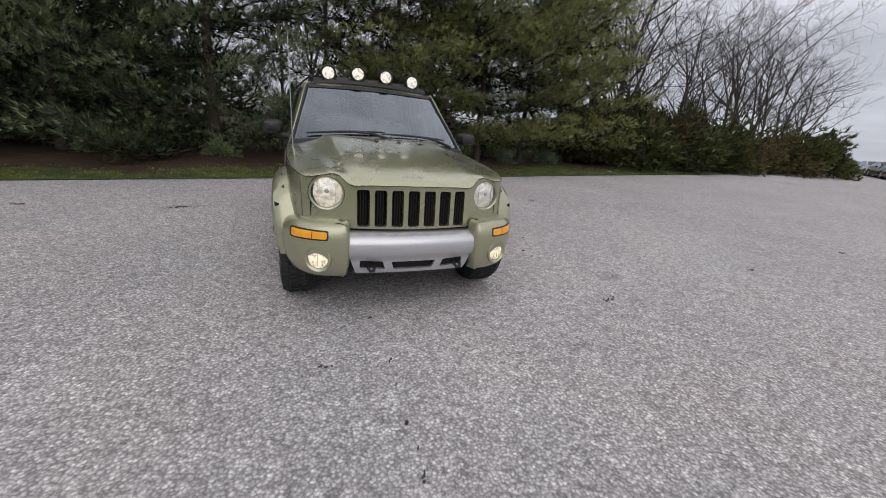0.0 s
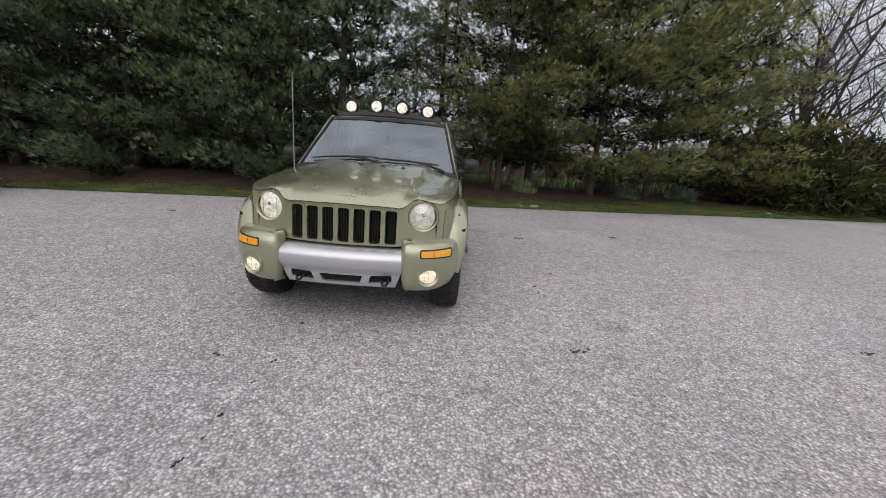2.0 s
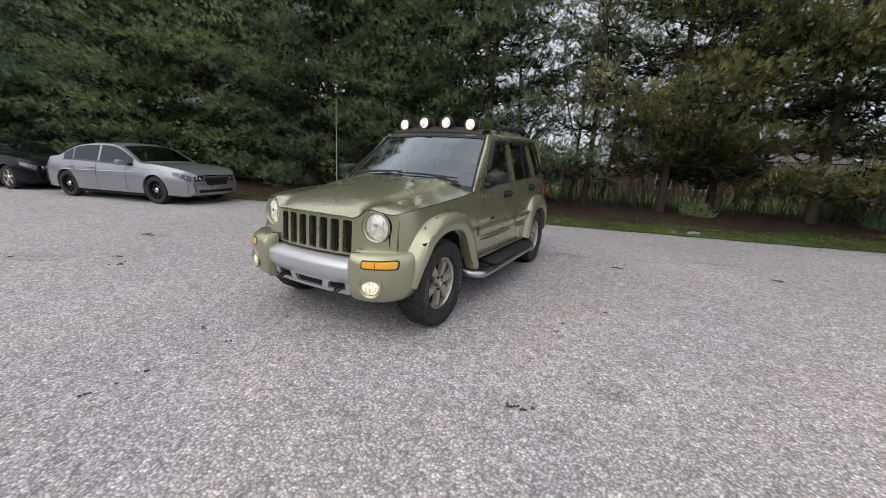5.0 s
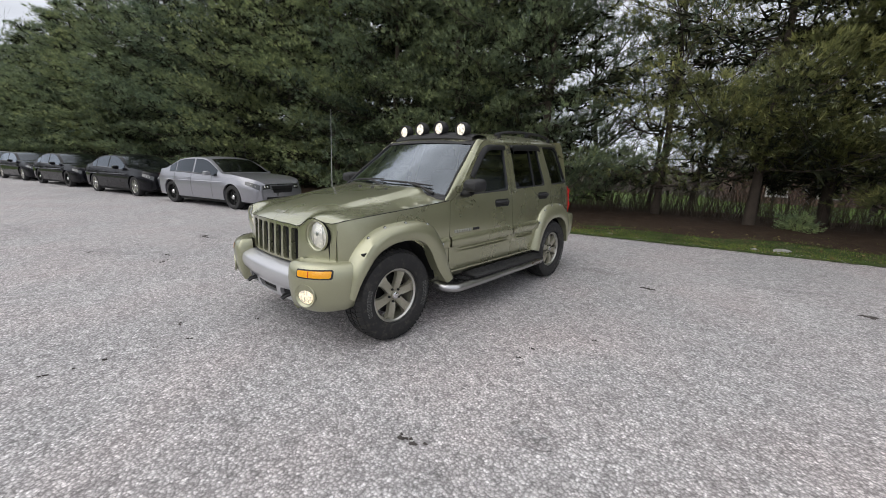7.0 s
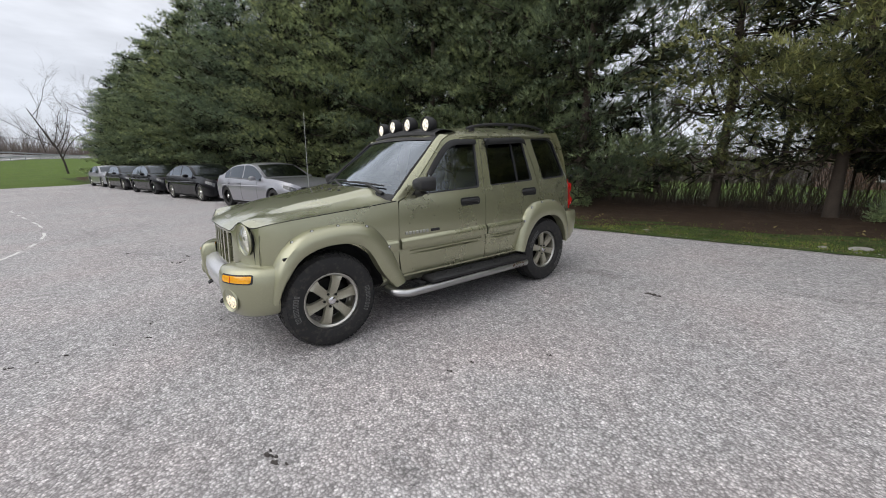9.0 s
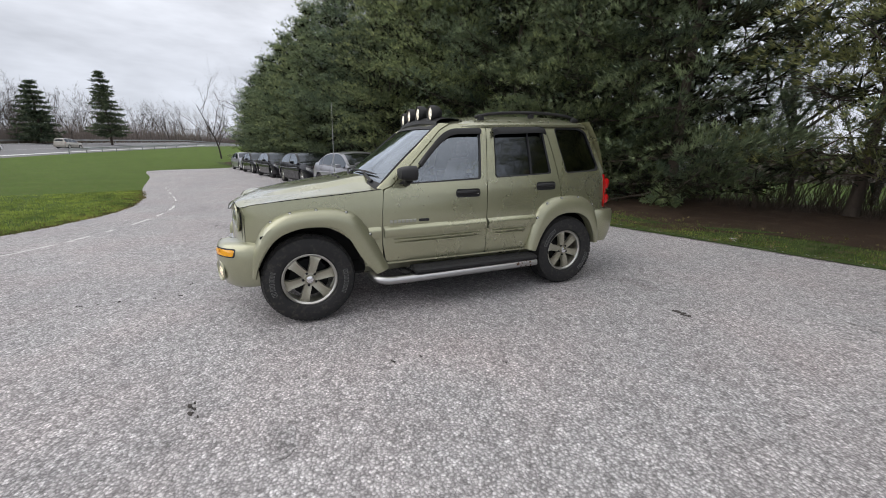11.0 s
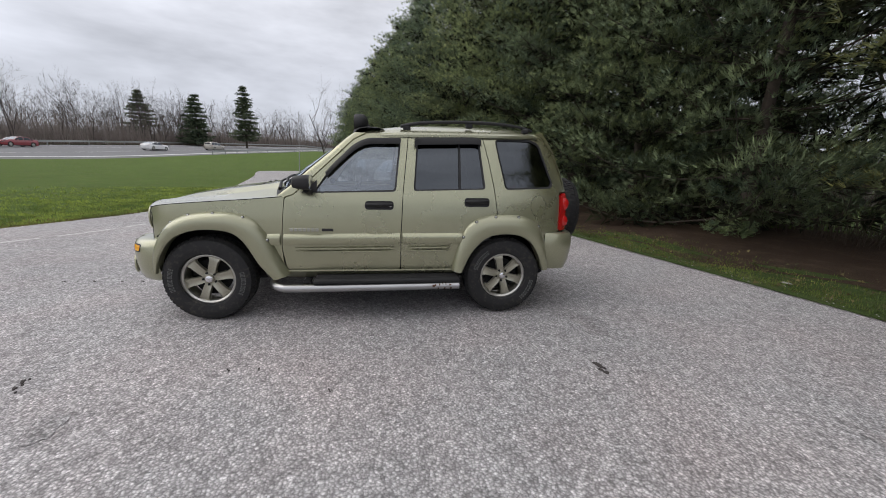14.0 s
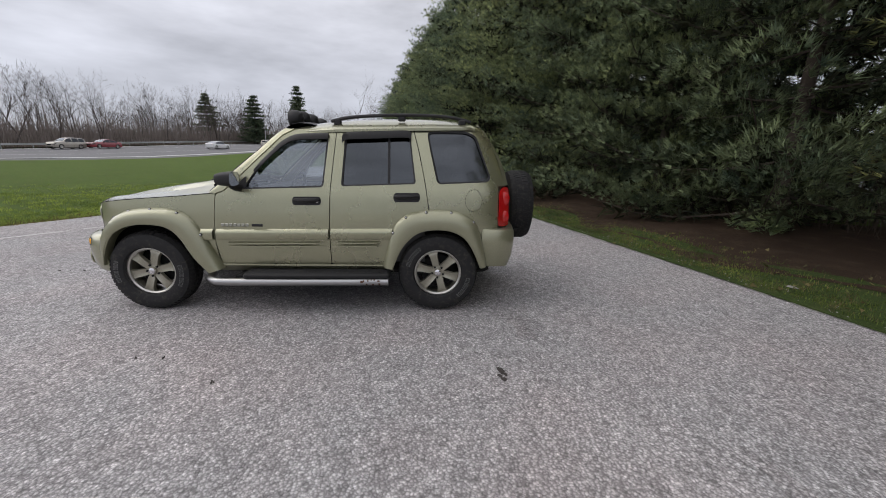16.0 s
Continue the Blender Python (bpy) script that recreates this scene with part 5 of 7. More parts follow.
for x in (-0.37, 0.37):
    for y in (0.15, 0.95):
        seat = part("seat", Shape().box((x - 0.25, y - 0.20, 0.62), (x + 0.25, y + 0.30, 0.78), 0.05), CLOTH, suv)
        back = Shape().box((-0.24, -0.06, 0.0), (0.24, 0.06, 0.58), 0.05).moved(Matrix.Translation((x, y + 0.30, 0.74)) @ Matrix.Rotation(radians(-16), 4, "X"))
        part("backrest", back, CLOTH, seat)
        part("head_rest", Shape().box((x - 0.13, y + 0.46, 1.33), (x + 0.13, y + 0.56, 1.50), 0.04), CLOTH, seat)
part("headliner", Shape().grid([[roof_fn(x, y)[:2] + (roof_fn(x, y)[2] - 0.04,) for x in np.linspace(-0.62, 0.62, 9)] for y in np.linspace(-0.08, 1.68, 9)]), CLOTH, suv)

# the glasshouse stands a little taller towards the tail
for ob in suv.children_recursive:
    if ob.name.split(".")[0] in ("wheel", "tyre", "rim_lip", "spoke", "hub", "hub_cap", "lug_nut", "brake_disc", "raised_letter", "spare_wheel", "spare_cover", "rear_bumper"):
        continue
    for v in ob.data.vertices:
        y, z = v.co.y, v.co.z
        v.co.z += (0.024 + 0.019 * max(-1.0, y)) * min(1.0, max(0.0, (z - 0.92) / 0.22)) + 0.030 * min(1.0, max(0.0, (z - 1.45) / 0.17))

# ---- other vehicles: they face +x in their own frame ----
LAMP_DARK = plain("dark_headlamp_cluster", (0.05, 0.052, 0.055), 0.08, 0.2, 0.3, 30, 90, 0.0, 0.8)
WHEEL_BLACK = plain("black_steel_wheel", (0.02, 0.02, 0.02), 0.4, 0.3, 0.2)
CAR_GLASS = glass("dark_car_glass", (0.05, 0.055, 0.06), 0.01)
SEDAN_ROOF = [(-2.50, 0.86), (-2.42, 1.0), (-2.2, 1.045), (-1.85, 1.085), (-1.55, 1.22), (-1.2, 1.375), (-0.8, 1.45), (-0.3, 1.478), (0.1, 1.455), (0.4, 1.35), (0.75, 1.15), (1.02, 1.005), (1.4, 0.985), (1.9, 0.935), (2.25, 0.875), (2.42, 0.82), (2.50, 0.745)]
SEDAN = {"roof": SEDAN_ROOF, "belt": [(-2.5, 0.80), (-2.2, 0.93), (-1.4, 0.955), (0, 0.91), (1.0, 0.89), (1.9, 0.84), (2.3, 0.79), (2.5, 0.70)], "half": [(-2.5, 0.72), (-2.35, 0.86), (-1.8, 0.93), (0, 0.935), (1.6, 0.93), (2.1, 0.89), (2.38, 0.78), (2.5, 0.62)], "axle": 1.525, "glass": (-1.62, 0.82), "front": (0.28, 0.96), "rear": (-1.72, -1.22), "pillars": (-0.38, -1.30)}
WAGON = {"roof": [(-2.35, 0.9), (-2.32, 1.2), (-2.2, 1.55), (-2.0, 1.66), (-1, 1.72), (0.0, 1.70), (0.3, 1.62), (0.7, 1.36), (1.0, 1.13), (1.4, 1.08), (2.0, 1.0), (2.25, 0.88), (2.35, 0.7)], "belt": [(-2.35, 0.85), (-2.2, 1.02), (0, 1.02), (1.0, 1.0), (2.0, 0.88), (2.35, 0.65)], "half": [(-2.35, 0.80), (-2.2, 0.90), (0, 0.92), (1.8, 0.90), (2.2, 0.8), (2.35, 0.66)], "axle": 1.38, "glass": (-2.1, 0.78), "front": (0.36, 0.95), "rear": (-2.31, -2.2), "pillars": (-0.25, -1.25)}


def vehicle(spec, m, body_mat, label, group, wheel_mat, scale=1.0, stripe=None):
    car = thing("parked_car" if group == "parked sedans" else "passing_car", m, label, "car", group)
    ax, lo, hi = spec["axle"], spec["roof"][0][0], spec["roof"][-1][0]
    top, belt, half = (lambda x: ease(x, spec["roof"])), (lambda x: ease(x, spec["belt"])), (lambda x: ease(x, spec["half"]))

    def flank(x, z):
        b = belt(x)
        k = (z - 0.2) / max(0.1, b - 0.2)
        return (x, half(x) * (0.955 + 0.045 * math.sin(math.pi * min(1, max(0, k * 0.8)))) - 0.03 * max(0, k - 0.75) / 0.25, z)

    def upper(x, a, out=0.0):
        b, t = belt(x), max(top(x), belt(x) + 0.02)
        w = half(x) * 0.955 - 0.03
        if a < 0.5:
            z = b + (t - b) * 0.90 * a / 0.5
            y = w - 0.34 * max(0, z - b)
        else:
            k = (a - 0.5) / 0.5
            z0 = b + (t - b) * 0.90
            y = (w - 0.34 * max(0, z0 - b)) * (1 - k)
            z = z0 + (t - z0) * (1 - (1 - k) ** 2.6)
        return (x, y + out * (1 if a < 0.5 else 0.3), z + out * (0.2 if a < 0.5 else 1))
    arch = lambda c: [(c + 0.385 * math.cos(q), 0.34 + 0.385 * math.sin(q)) for q in (radians(d) for d in range(-15, 196, 15))]
    xs = np.linspace(lo + 0.04, hi - 0.04, 30)
    outline = [(x, belt(x)) for x in xs] + [(hi - 0.02, 0.30), (hi - 0.12, 0.22)] + [(p[0], max(p[1], 0.2)) for p in arch(ax)] + [(p[0], max(p[1], 0.2)) for p in arch(-ax)] + [(lo + 0.12, 0.25), (lo + 0.03, 0.42)]
    skin = sheet(outline, flank, step=0.14, lip=(0, -0.06, 0))
    other = Shape()
    other.v, other.f = [(x, -y, z) for x, y, z in skin.v], [tuple(reversed(q)) for q in skin.f]
    body = part("body", skin.add(other.v, other.f), body_mat, car)
    deck = Shape()
    a_of = [0, 0.1, 0.2, 0.3, 0.4, 0.5, 0.54, 0.6, 0.7, 0.85, 1.0]
    deck.grid([[upper(x, a) for a in a_of] + [(q[0], -q[1], q[2]) for q in (upper(x, a) for a in reversed(a_of[:-1]))] for x in np.linspace(lo, hi, 56)])
    part("upper_body", deck, body_mat, car)
    def front(y, k):
        return hi - (0.02 + 0.13 * (abs(y) / half(hi - 0.14)) ** 2.4 - 0.05 * math.sin(math.pi * k))
    for end, sx in ((hi, 1), (lo, -1)):
        nose_s = Shape()
        nose_s.grid([[(end - sx * (0.02 + 0.13 * abs(y / 0.8) ** 2.4 - 0.05 * math.sin(math.pi * k)), y * half(end - sx * 0.14) / 0.8 * (0.955 + 0.035 * math.sin(math.pi * k * 0.8)), 0.24 + (belt(end) + 0.02 - 0.24) * k) for y in np.linspace(-0.8, 0.8, 17)] for k in np.linspace(0, 1, 7)])
        part("bumper", nose_s, body_mat, car)
    for sy in (1, -1):
        fl = lambda p: (p[0], p[1] * sy, p[2])
        g0, g1 = spec["glass"]
        for k0, k1 in ((g0, spec["pillars"][1]), (spec["pillars"][1] + 0.05, spec["pillars"][0] - 0.03), (spec["pillars"][0] + 0.05, g1)):
            w = Shape().grid([[fl(upper(x, a, 0.006)) for a in (0.06, 0.2, 0.34, 0.46)] for x in np.linspace(k0, k1, 10)])
            w = w.flipped() if sy < 0 else w
            part("side_window", w, CAR_GLASS, car)
        lamp = Shape().grid([[fl(tuple(Vector(flank(hi - 0.05 - 0.36 * k, belt(hi - 0.05 - 0.36 * k) - 0.015 - (0.135 - 0.05 * k) * j)) + Vector((0, 0.006, 0)))) for j in (0, 0.5, 1)] for k in np.linspace(0, 1, 6)])
        part("headlight", lamp, LAMP_DARK, car)
        lamp_f = Shape().grid([[(front(sy * (0.60 - 0.20 * k), 0.80) + 0.010, sy * (0.60 - 0.20 * k), 0.715 - 0.125 * j + 0.02 * k) for j in (0, 0.5, 1)] for k in np.linspace(0, 1, 5)])
        hl = part("headlight", lamp_f, LAMP_DARK, car)
        for q in (0.54, 0.46):
            part("bulb", Shape().lathe([(0.0, 0.012), (0.024, 0.008), (0.034, 0.0)], Matrix.Translation((front(sy * q, 0.8) + 0.012, sy * q, 0.665)), 12), CHROME, hl)
        for j in (0, 1):
            part("bulb", Shape().lathe([(0.0, 0.012), (0.022, 0.008), (0.032, 0.0)], Matrix.Translation(fl(tuple(Vector(flank(hi - 0.13 - 0.10 * j, belt(hi - 0.13 - 0.1 * j) - 0.08)) + Vector((0, 0.004, 0))))) @ Matrix.Rotation(radians(90 * sy), 4, "Z"), 12), LENS_GREY, hl)
        tail = Shape().grid([[fl((lo + 0.05 + 0.22 * k, half(lo + 0.05 + 0.22 * k) * 0.957 + 0.004, belt(lo + 0.05 + 0.22 * k) - 0.02 - 0.10 * j)) for j in (0, 1)] for k in (0, 0.5, 1)])
        part("tail_light", tail, RED, car)
        part("mirror", Shape().box((0.52, sy * 0.92, 0.92), (0.66, sy * 1.10, 1.05), 0.03), body_mat, car)
        # near-black box below the sill, added for the shade under the car
        part("sill_shadow", Shape().box((-ax + 0.38, sy * 0.78, 0.16), (ax - 0.38, sy * 0.86, 0.24), 0.01), GAP, car)
        for x in (ax, -ax):
            w = part("wheel", SIMPLE_WHEEL[wheel_mat], WHEEL_MATS[wheel_mat], car, m=Matrix.Translation((x, sy * 0.80, 0.34)) @ Matrix.Rotation(radians(90 if sy > 0 else -90), 4, "Z"))
            part("tyre", SIMPLE_TYRE, RUBBER, w)
            part("wheel_cap", SIMPLE_CAP, CHROME, w)
        crease = Shape().grid([[fl(tuple(Vector(flank(x, 0.72 + 0.03 * (x + 1.6) / 3.0 + dz)) + Vector((0, dy, 0)))) for dy, dz in ((-0.004, 0.022), (0.016, 0.004), (0.014, -0.002), (-0.004, -0.010))] for x in np.linspace(-1.75, 1.1, 20)])
        part("body_crease", crease, body_mat, car)
        trim_bar = Shape().grid([[fl(upper(x, a, o)) for a, o in ((0.02, 0.004), (0.03, 0.012), (0.05, 0.012), (0.06, 0.004))] for x in np.linspace(spec["glass"][0], spec["glass"][1], 14)])
        part("window_trim", trim_bar, GLOSSY, car)
        for x in (-0.55, -1.25):
            grip = Shape().box((x - 0.09, sy * 0.925, 0.80), (x + 0.09, sy * 0.955, 0.83), 0.008)
            part("door_handle", grip, body_mat, car)
        for x in (0.62, -0.40, -1.28):
            part("door_gap", Shape().grid([[fl(tuple(Vector(flank(x + 0.012 * k, z)) + Vector((0, 0.002, 0)))) for k in (0, 1)] for z in np.linspace(0.26, belt(x) - 0.01, 7)]), GAP, car)
    for (x0, x1), nm in ((spec["front"], "windscreen"), (spec["rear"], "rear_window")):
        av = [0.56, 0.62, 0.7, 0.85, 1.0]
        w = Shape().grid([[upper(x, a, 0.006) for a in av] + [(q[0], -q[1], q[2]) for q in (upper(x, a, 0.006) for a in reversed(av[:-1]))] for x in np.linspace(x0, x1, 9)])
        part(nm, w, CAR_GLASS, car)
    part("grille", Shape().grid([[(hi + 0.042 - 0.05 * (y / 0.6) ** 2, y * (1 - 0.9 * (0.69 - z)), z) for y in np.linspace(-0.37, 0.37, 7)] for z in (0.50, 0.60, 0.69)]), GAP, car)
    part("grille_bar", Shape().box((hi + 0.02, -0.35, 0.588), (hi + 0.046, 0.35, 0.597), 0.003), GLOSSY, car)
    part("grille_bar", Shape().box((hi + 0.02, -0.007, 0.50), (hi + 0.048, 0.007, 0.69), 0.003), GLOSSY, car)
    part("lower_intake", Shape().grid([[(hi + 0.030 - 0.05 * (y / 0.6) ** 2, y, z) for y in np.linspace(-0.52, 0.52, 7)] for z in (0.31, 0.345, 0.38)]), GAP, car)
    part("underside", Shape().box((lo + 0.3, -0.74, 0.17), (hi - 0.3, 0.74, 0.40), 0.03), GAP, car)
    part("seats", Shape().box((-1.2, -0.6, 0.5), (0.3, 0.6, 0.98), 0.1), GAP, car)
    return car


def simple_wheel(spokes):
    s = Shape().lathe([(0.235, -0.08), (0.225, 0.0), (0.232, 0.075), (0.245, 0.085), (0.25, 0.07)], steps=28)
    s.lathe([(0.05, 0.03), (0.225, 0.0)], steps=28) if spokes == 0 else None
    for k in range(spokes):
        a = 2 * math.pi * k / spokes
        blade = Shape().add([(0.07, -0.035, 0.04), (0.07, 0.035, 0.04), (0.075, 0.05, 0.23), (0.075, -0.05, 0.23), (0.03, -0.04, 0.04), (0.03, 0.04, 0.04), (0.03, 0.055, 0.23), (0.03, -0.055, 0.23)], [(0, 1, 2, 3), (4, 0, 3, 7), (1, 5, 6, 2)])
        s.add(blade.moved(Matrix.Rotation(a, 4, "X")).v, blade.f)
    s.lathe([(0.0, 0.078), (0.05, 0.072), (0.06, 0.03)], steps=16)
    if spokes == 0:
        for k in range(8):
            s.lathe([(0.0, 0.055), (0.03, 0.05), (0.035, 0.01)], Matrix.Rotation(2 * math.pi * k / 8, 4, "X") @ Matrix.Translation((0, 0.15, 0)), 8)
    return s


LENS_GREY = plain("headlamp_cluster", (0.26, 0.265, 0.27), 0.1, 0.3, 0.4, 30, 90, 0.1, 0.8)
WHEEL_MATS = {"steel": WHEEL_BLACK, "alloy": RIM}
SIMPLE_WHEEL = {"steel": simple_wheel(0).mesh("wheel", WHEEL_BLACK), "alloy": simple_wheel(5).mesh("wheel", RIM)}
SIMPLE_TYRE = Shape().lathe([(0.235, -0.10), (0.28, -0.112), (0.33, -0.10), (0.348, -0.07), (0.348, 0.07), (0.33, 0.10), (0.28, 0.112), (0.235, 0.10)], steps=32).mesh("tyre", RUBBER)
SIMPLE_CAP = Shape().lathe([(0.0, 0.10), (0.045, 0.096), (0.066, 0.075)], steps=14).mesh("wheel_cap", CHROME)
GREY_PAINT = paint("silver_grey_metallic", (0.29, 0.29, 0.32), 0.55, 0.28)
BLACK_PAINT = paint("black_paint", (0.006, 0.006, 0.008), 0.0, 0.14, 0.2, 0.01, 1.33)
BLACK_PAINT.node_tree.nodes["Principled BSDF"].inputs["Specular IOR Level"].default_value = 0.1
BLACK_PAINT.node_tree.nodes["Principled BSDF"].inputs["Coat Weight"].default_value = 0.35
WHITE_PAINT = paint("white_paint", (0.72, 0.72, 0.72), 0.0, 0.35, 0.05)
RED_PAINT = paint("dark_red_paint", (0.24, 0.02, 0.03), 0.2, 0.3)
TAN_PAINT = paint("pale_gold_paint", (0.40, 0.37, 0.32), 0.5, 0.35)
PARK = math.degrees(math.atan2(E.y, E.x))
for x, y, mat, wheels, label in ((-10.27, 1.23, GREY_PAINT, "steel", "silver-grey four-door sedan with black steel wheels"), (-16.0, -0.03, BLACK_PAINT, "alloy", "glossy black four-door sedan with silver alloy wheels"), (-22.2, -1.36, BLACK_PAINT, "steel", "black four-door sedan with dark wheels"), (-28.0, -2.65, BLACK_PAINT, "alloy", "black four-door sedan with bright wheels"), (-33.8, -3.9, GREY_PAINT, "alloy", "pale grey four-door sedan at the end of the parked row")):
    vehicle(SEDAN, pose(x, y, land(x, y), 0, 0, PARK - 0.4), mat, label, "parked sedans", wheels)
ROAD = math.degrees(math.atan2(HD.y, HD.x))
for spec, x, y, turn, mat, label in ((WAGON, -58, -55.0, 180, TAN_PAINT, "pale gold minivan passing on the highway"), (SEDAN, -62.5, -53.0, 180, RED_PAINT, "dark red car passing on the highway"), (SEDAN, -73, -40.0, 0, WHITE_PAINT, "white car passing on the highway"), (WAGON, -85, -34.8, 0, TAN_PAINT, "beige SUV passing on the highway")):
    vehicle(spec, pose(x, y, land(x, y) + 0.15, 0, 0, ROAD + turn), mat, label, "highway traffic", "alloy")

# ---- trees ----
def triangles(name, tris, mat):
    """A mesh of loose triangles from an array (n, 3, 3)."""
    tris = np.asarray(tris, np.float32)
    me = bpy.data.meshes.new(name)
    k = len(tris)
    me.vertices.add(k * 3)
    me.vertices.foreach_set("co", tris.reshape(-1))
    me.loops.add(k * 3)
    me.loops.foreach_set("vertex_index", np.arange(k * 3, dtype=np.int32))
    me.polygons.add(k)
    me.polygons.foreach_set("loop_start", np.arange(0, k * 3, 3, dtype=np.int32))
    me.update(calc_edges=True)
    me.materials.append(mat)
    return me


def unit(v):
    return v / np.maximum(1e-6, np.linalg.norm(v, axis=-1, keepdims=True))


def brushes(centres, ways, rng, needles, length, width, spread):
    """Loose needles that fan out at each centre along its way."""
    n = len(centres)
    c = np.repeat(centres, needles, 0)
    d = unit(np.repeat(ways, needles, 0) + rng.normal(0, spread, (n * needles, 3)))
    c = c + d * rng.uniform(-0.02, 0.05, (n * needles, 1)) + np.repeat(ways, needles, 0) * rng.uniform(-0.10, 0.06, (n * needles, 1))
    side = unit(np.cross(d, rng.normal(0, 1, (n * needles, 3))))
    w = width * rng.uniform(0.6, 1.3, (n * needles, 1))
    tip = c + d * length * rng.uniform(0.6, 1.25, (n * needles, 1))
    return np.stack([c - side * w, c + side * w, tip], 1)


def pompoms(name, centres, ways, puffs, rng, needles, length, width, spread, mat):
    """Starry needle tufts, each one island; the light falls on them as on the soft plume that they make up."""
    n = len(centres)
    u = unit(np.cross(ways, rng.normal(0, 1, (n, 3))))
    v = np.cross(ways, u)
    turn = (np.arange(needles) * 2 * math.pi / needles)[None, :, None] + rng.uniform(-0.25, 0.25, (n, needles, 1))
    ring = u[:, None] * np.cos(turn) + v[:, None] * np.sin(turn)
    base = centres[:, None] + ring * width * rng.uniform(0.6, 1.4, (n, needles, 1)) - ways[:, None] * width
    open_ = rng.uniform(0.10, spread, (n, needles, 1))
    d = unit(ways[:, None] * np.cos(open_) + (ring + np.roll(ring, -1, 1)) * 0.5 * np.sin(open_) + rng.normal(0, 0.10, (n, needles, 3)))
    tip = centres[:, None] + d * length * rng.uniform(0.55, 1.25, (n, needles, 1))
    d = d.reshape(-1, 3)
    k = n * needles
    co = np.concatenate([base.reshape(-1, 3), tip.reshape(-1, 3)])
    first = np.arange(k).reshape(n, needles)
    idx = np.stack([first, np.roll(first, -1, 1), k + first], 2).reshape(-1, 3)
    me = bpy.data.meshes.new(name)
    me.vertices.add(len(co))
    me.vertices.foreach_set("co", co.astype(np.float32).reshape(-1))
    me.loops.add(idx.size)
    me.loops.foreach_set("vertex_index", idx.astype(np.int32).reshape(-1))
    me.polygons.add(len(idx))
    me.polygons.foreach_set("loop_start", np.arange(0, idx.size, 3, dtype=np.int32))
    me.polygons.foreach_set("use_smooth", np.ones(len(idx), dtype=bool))
    me.update(calc_edges=True)
    each = unit(np.repeat(puffs, needles, 0) + 0.25 * d)
    me.normals_split_custom_set_from_vertices(np.concatenate([np.repeat(puffs, needles, 0), each]).tolist())
    me.materials.append(mat)
    return me


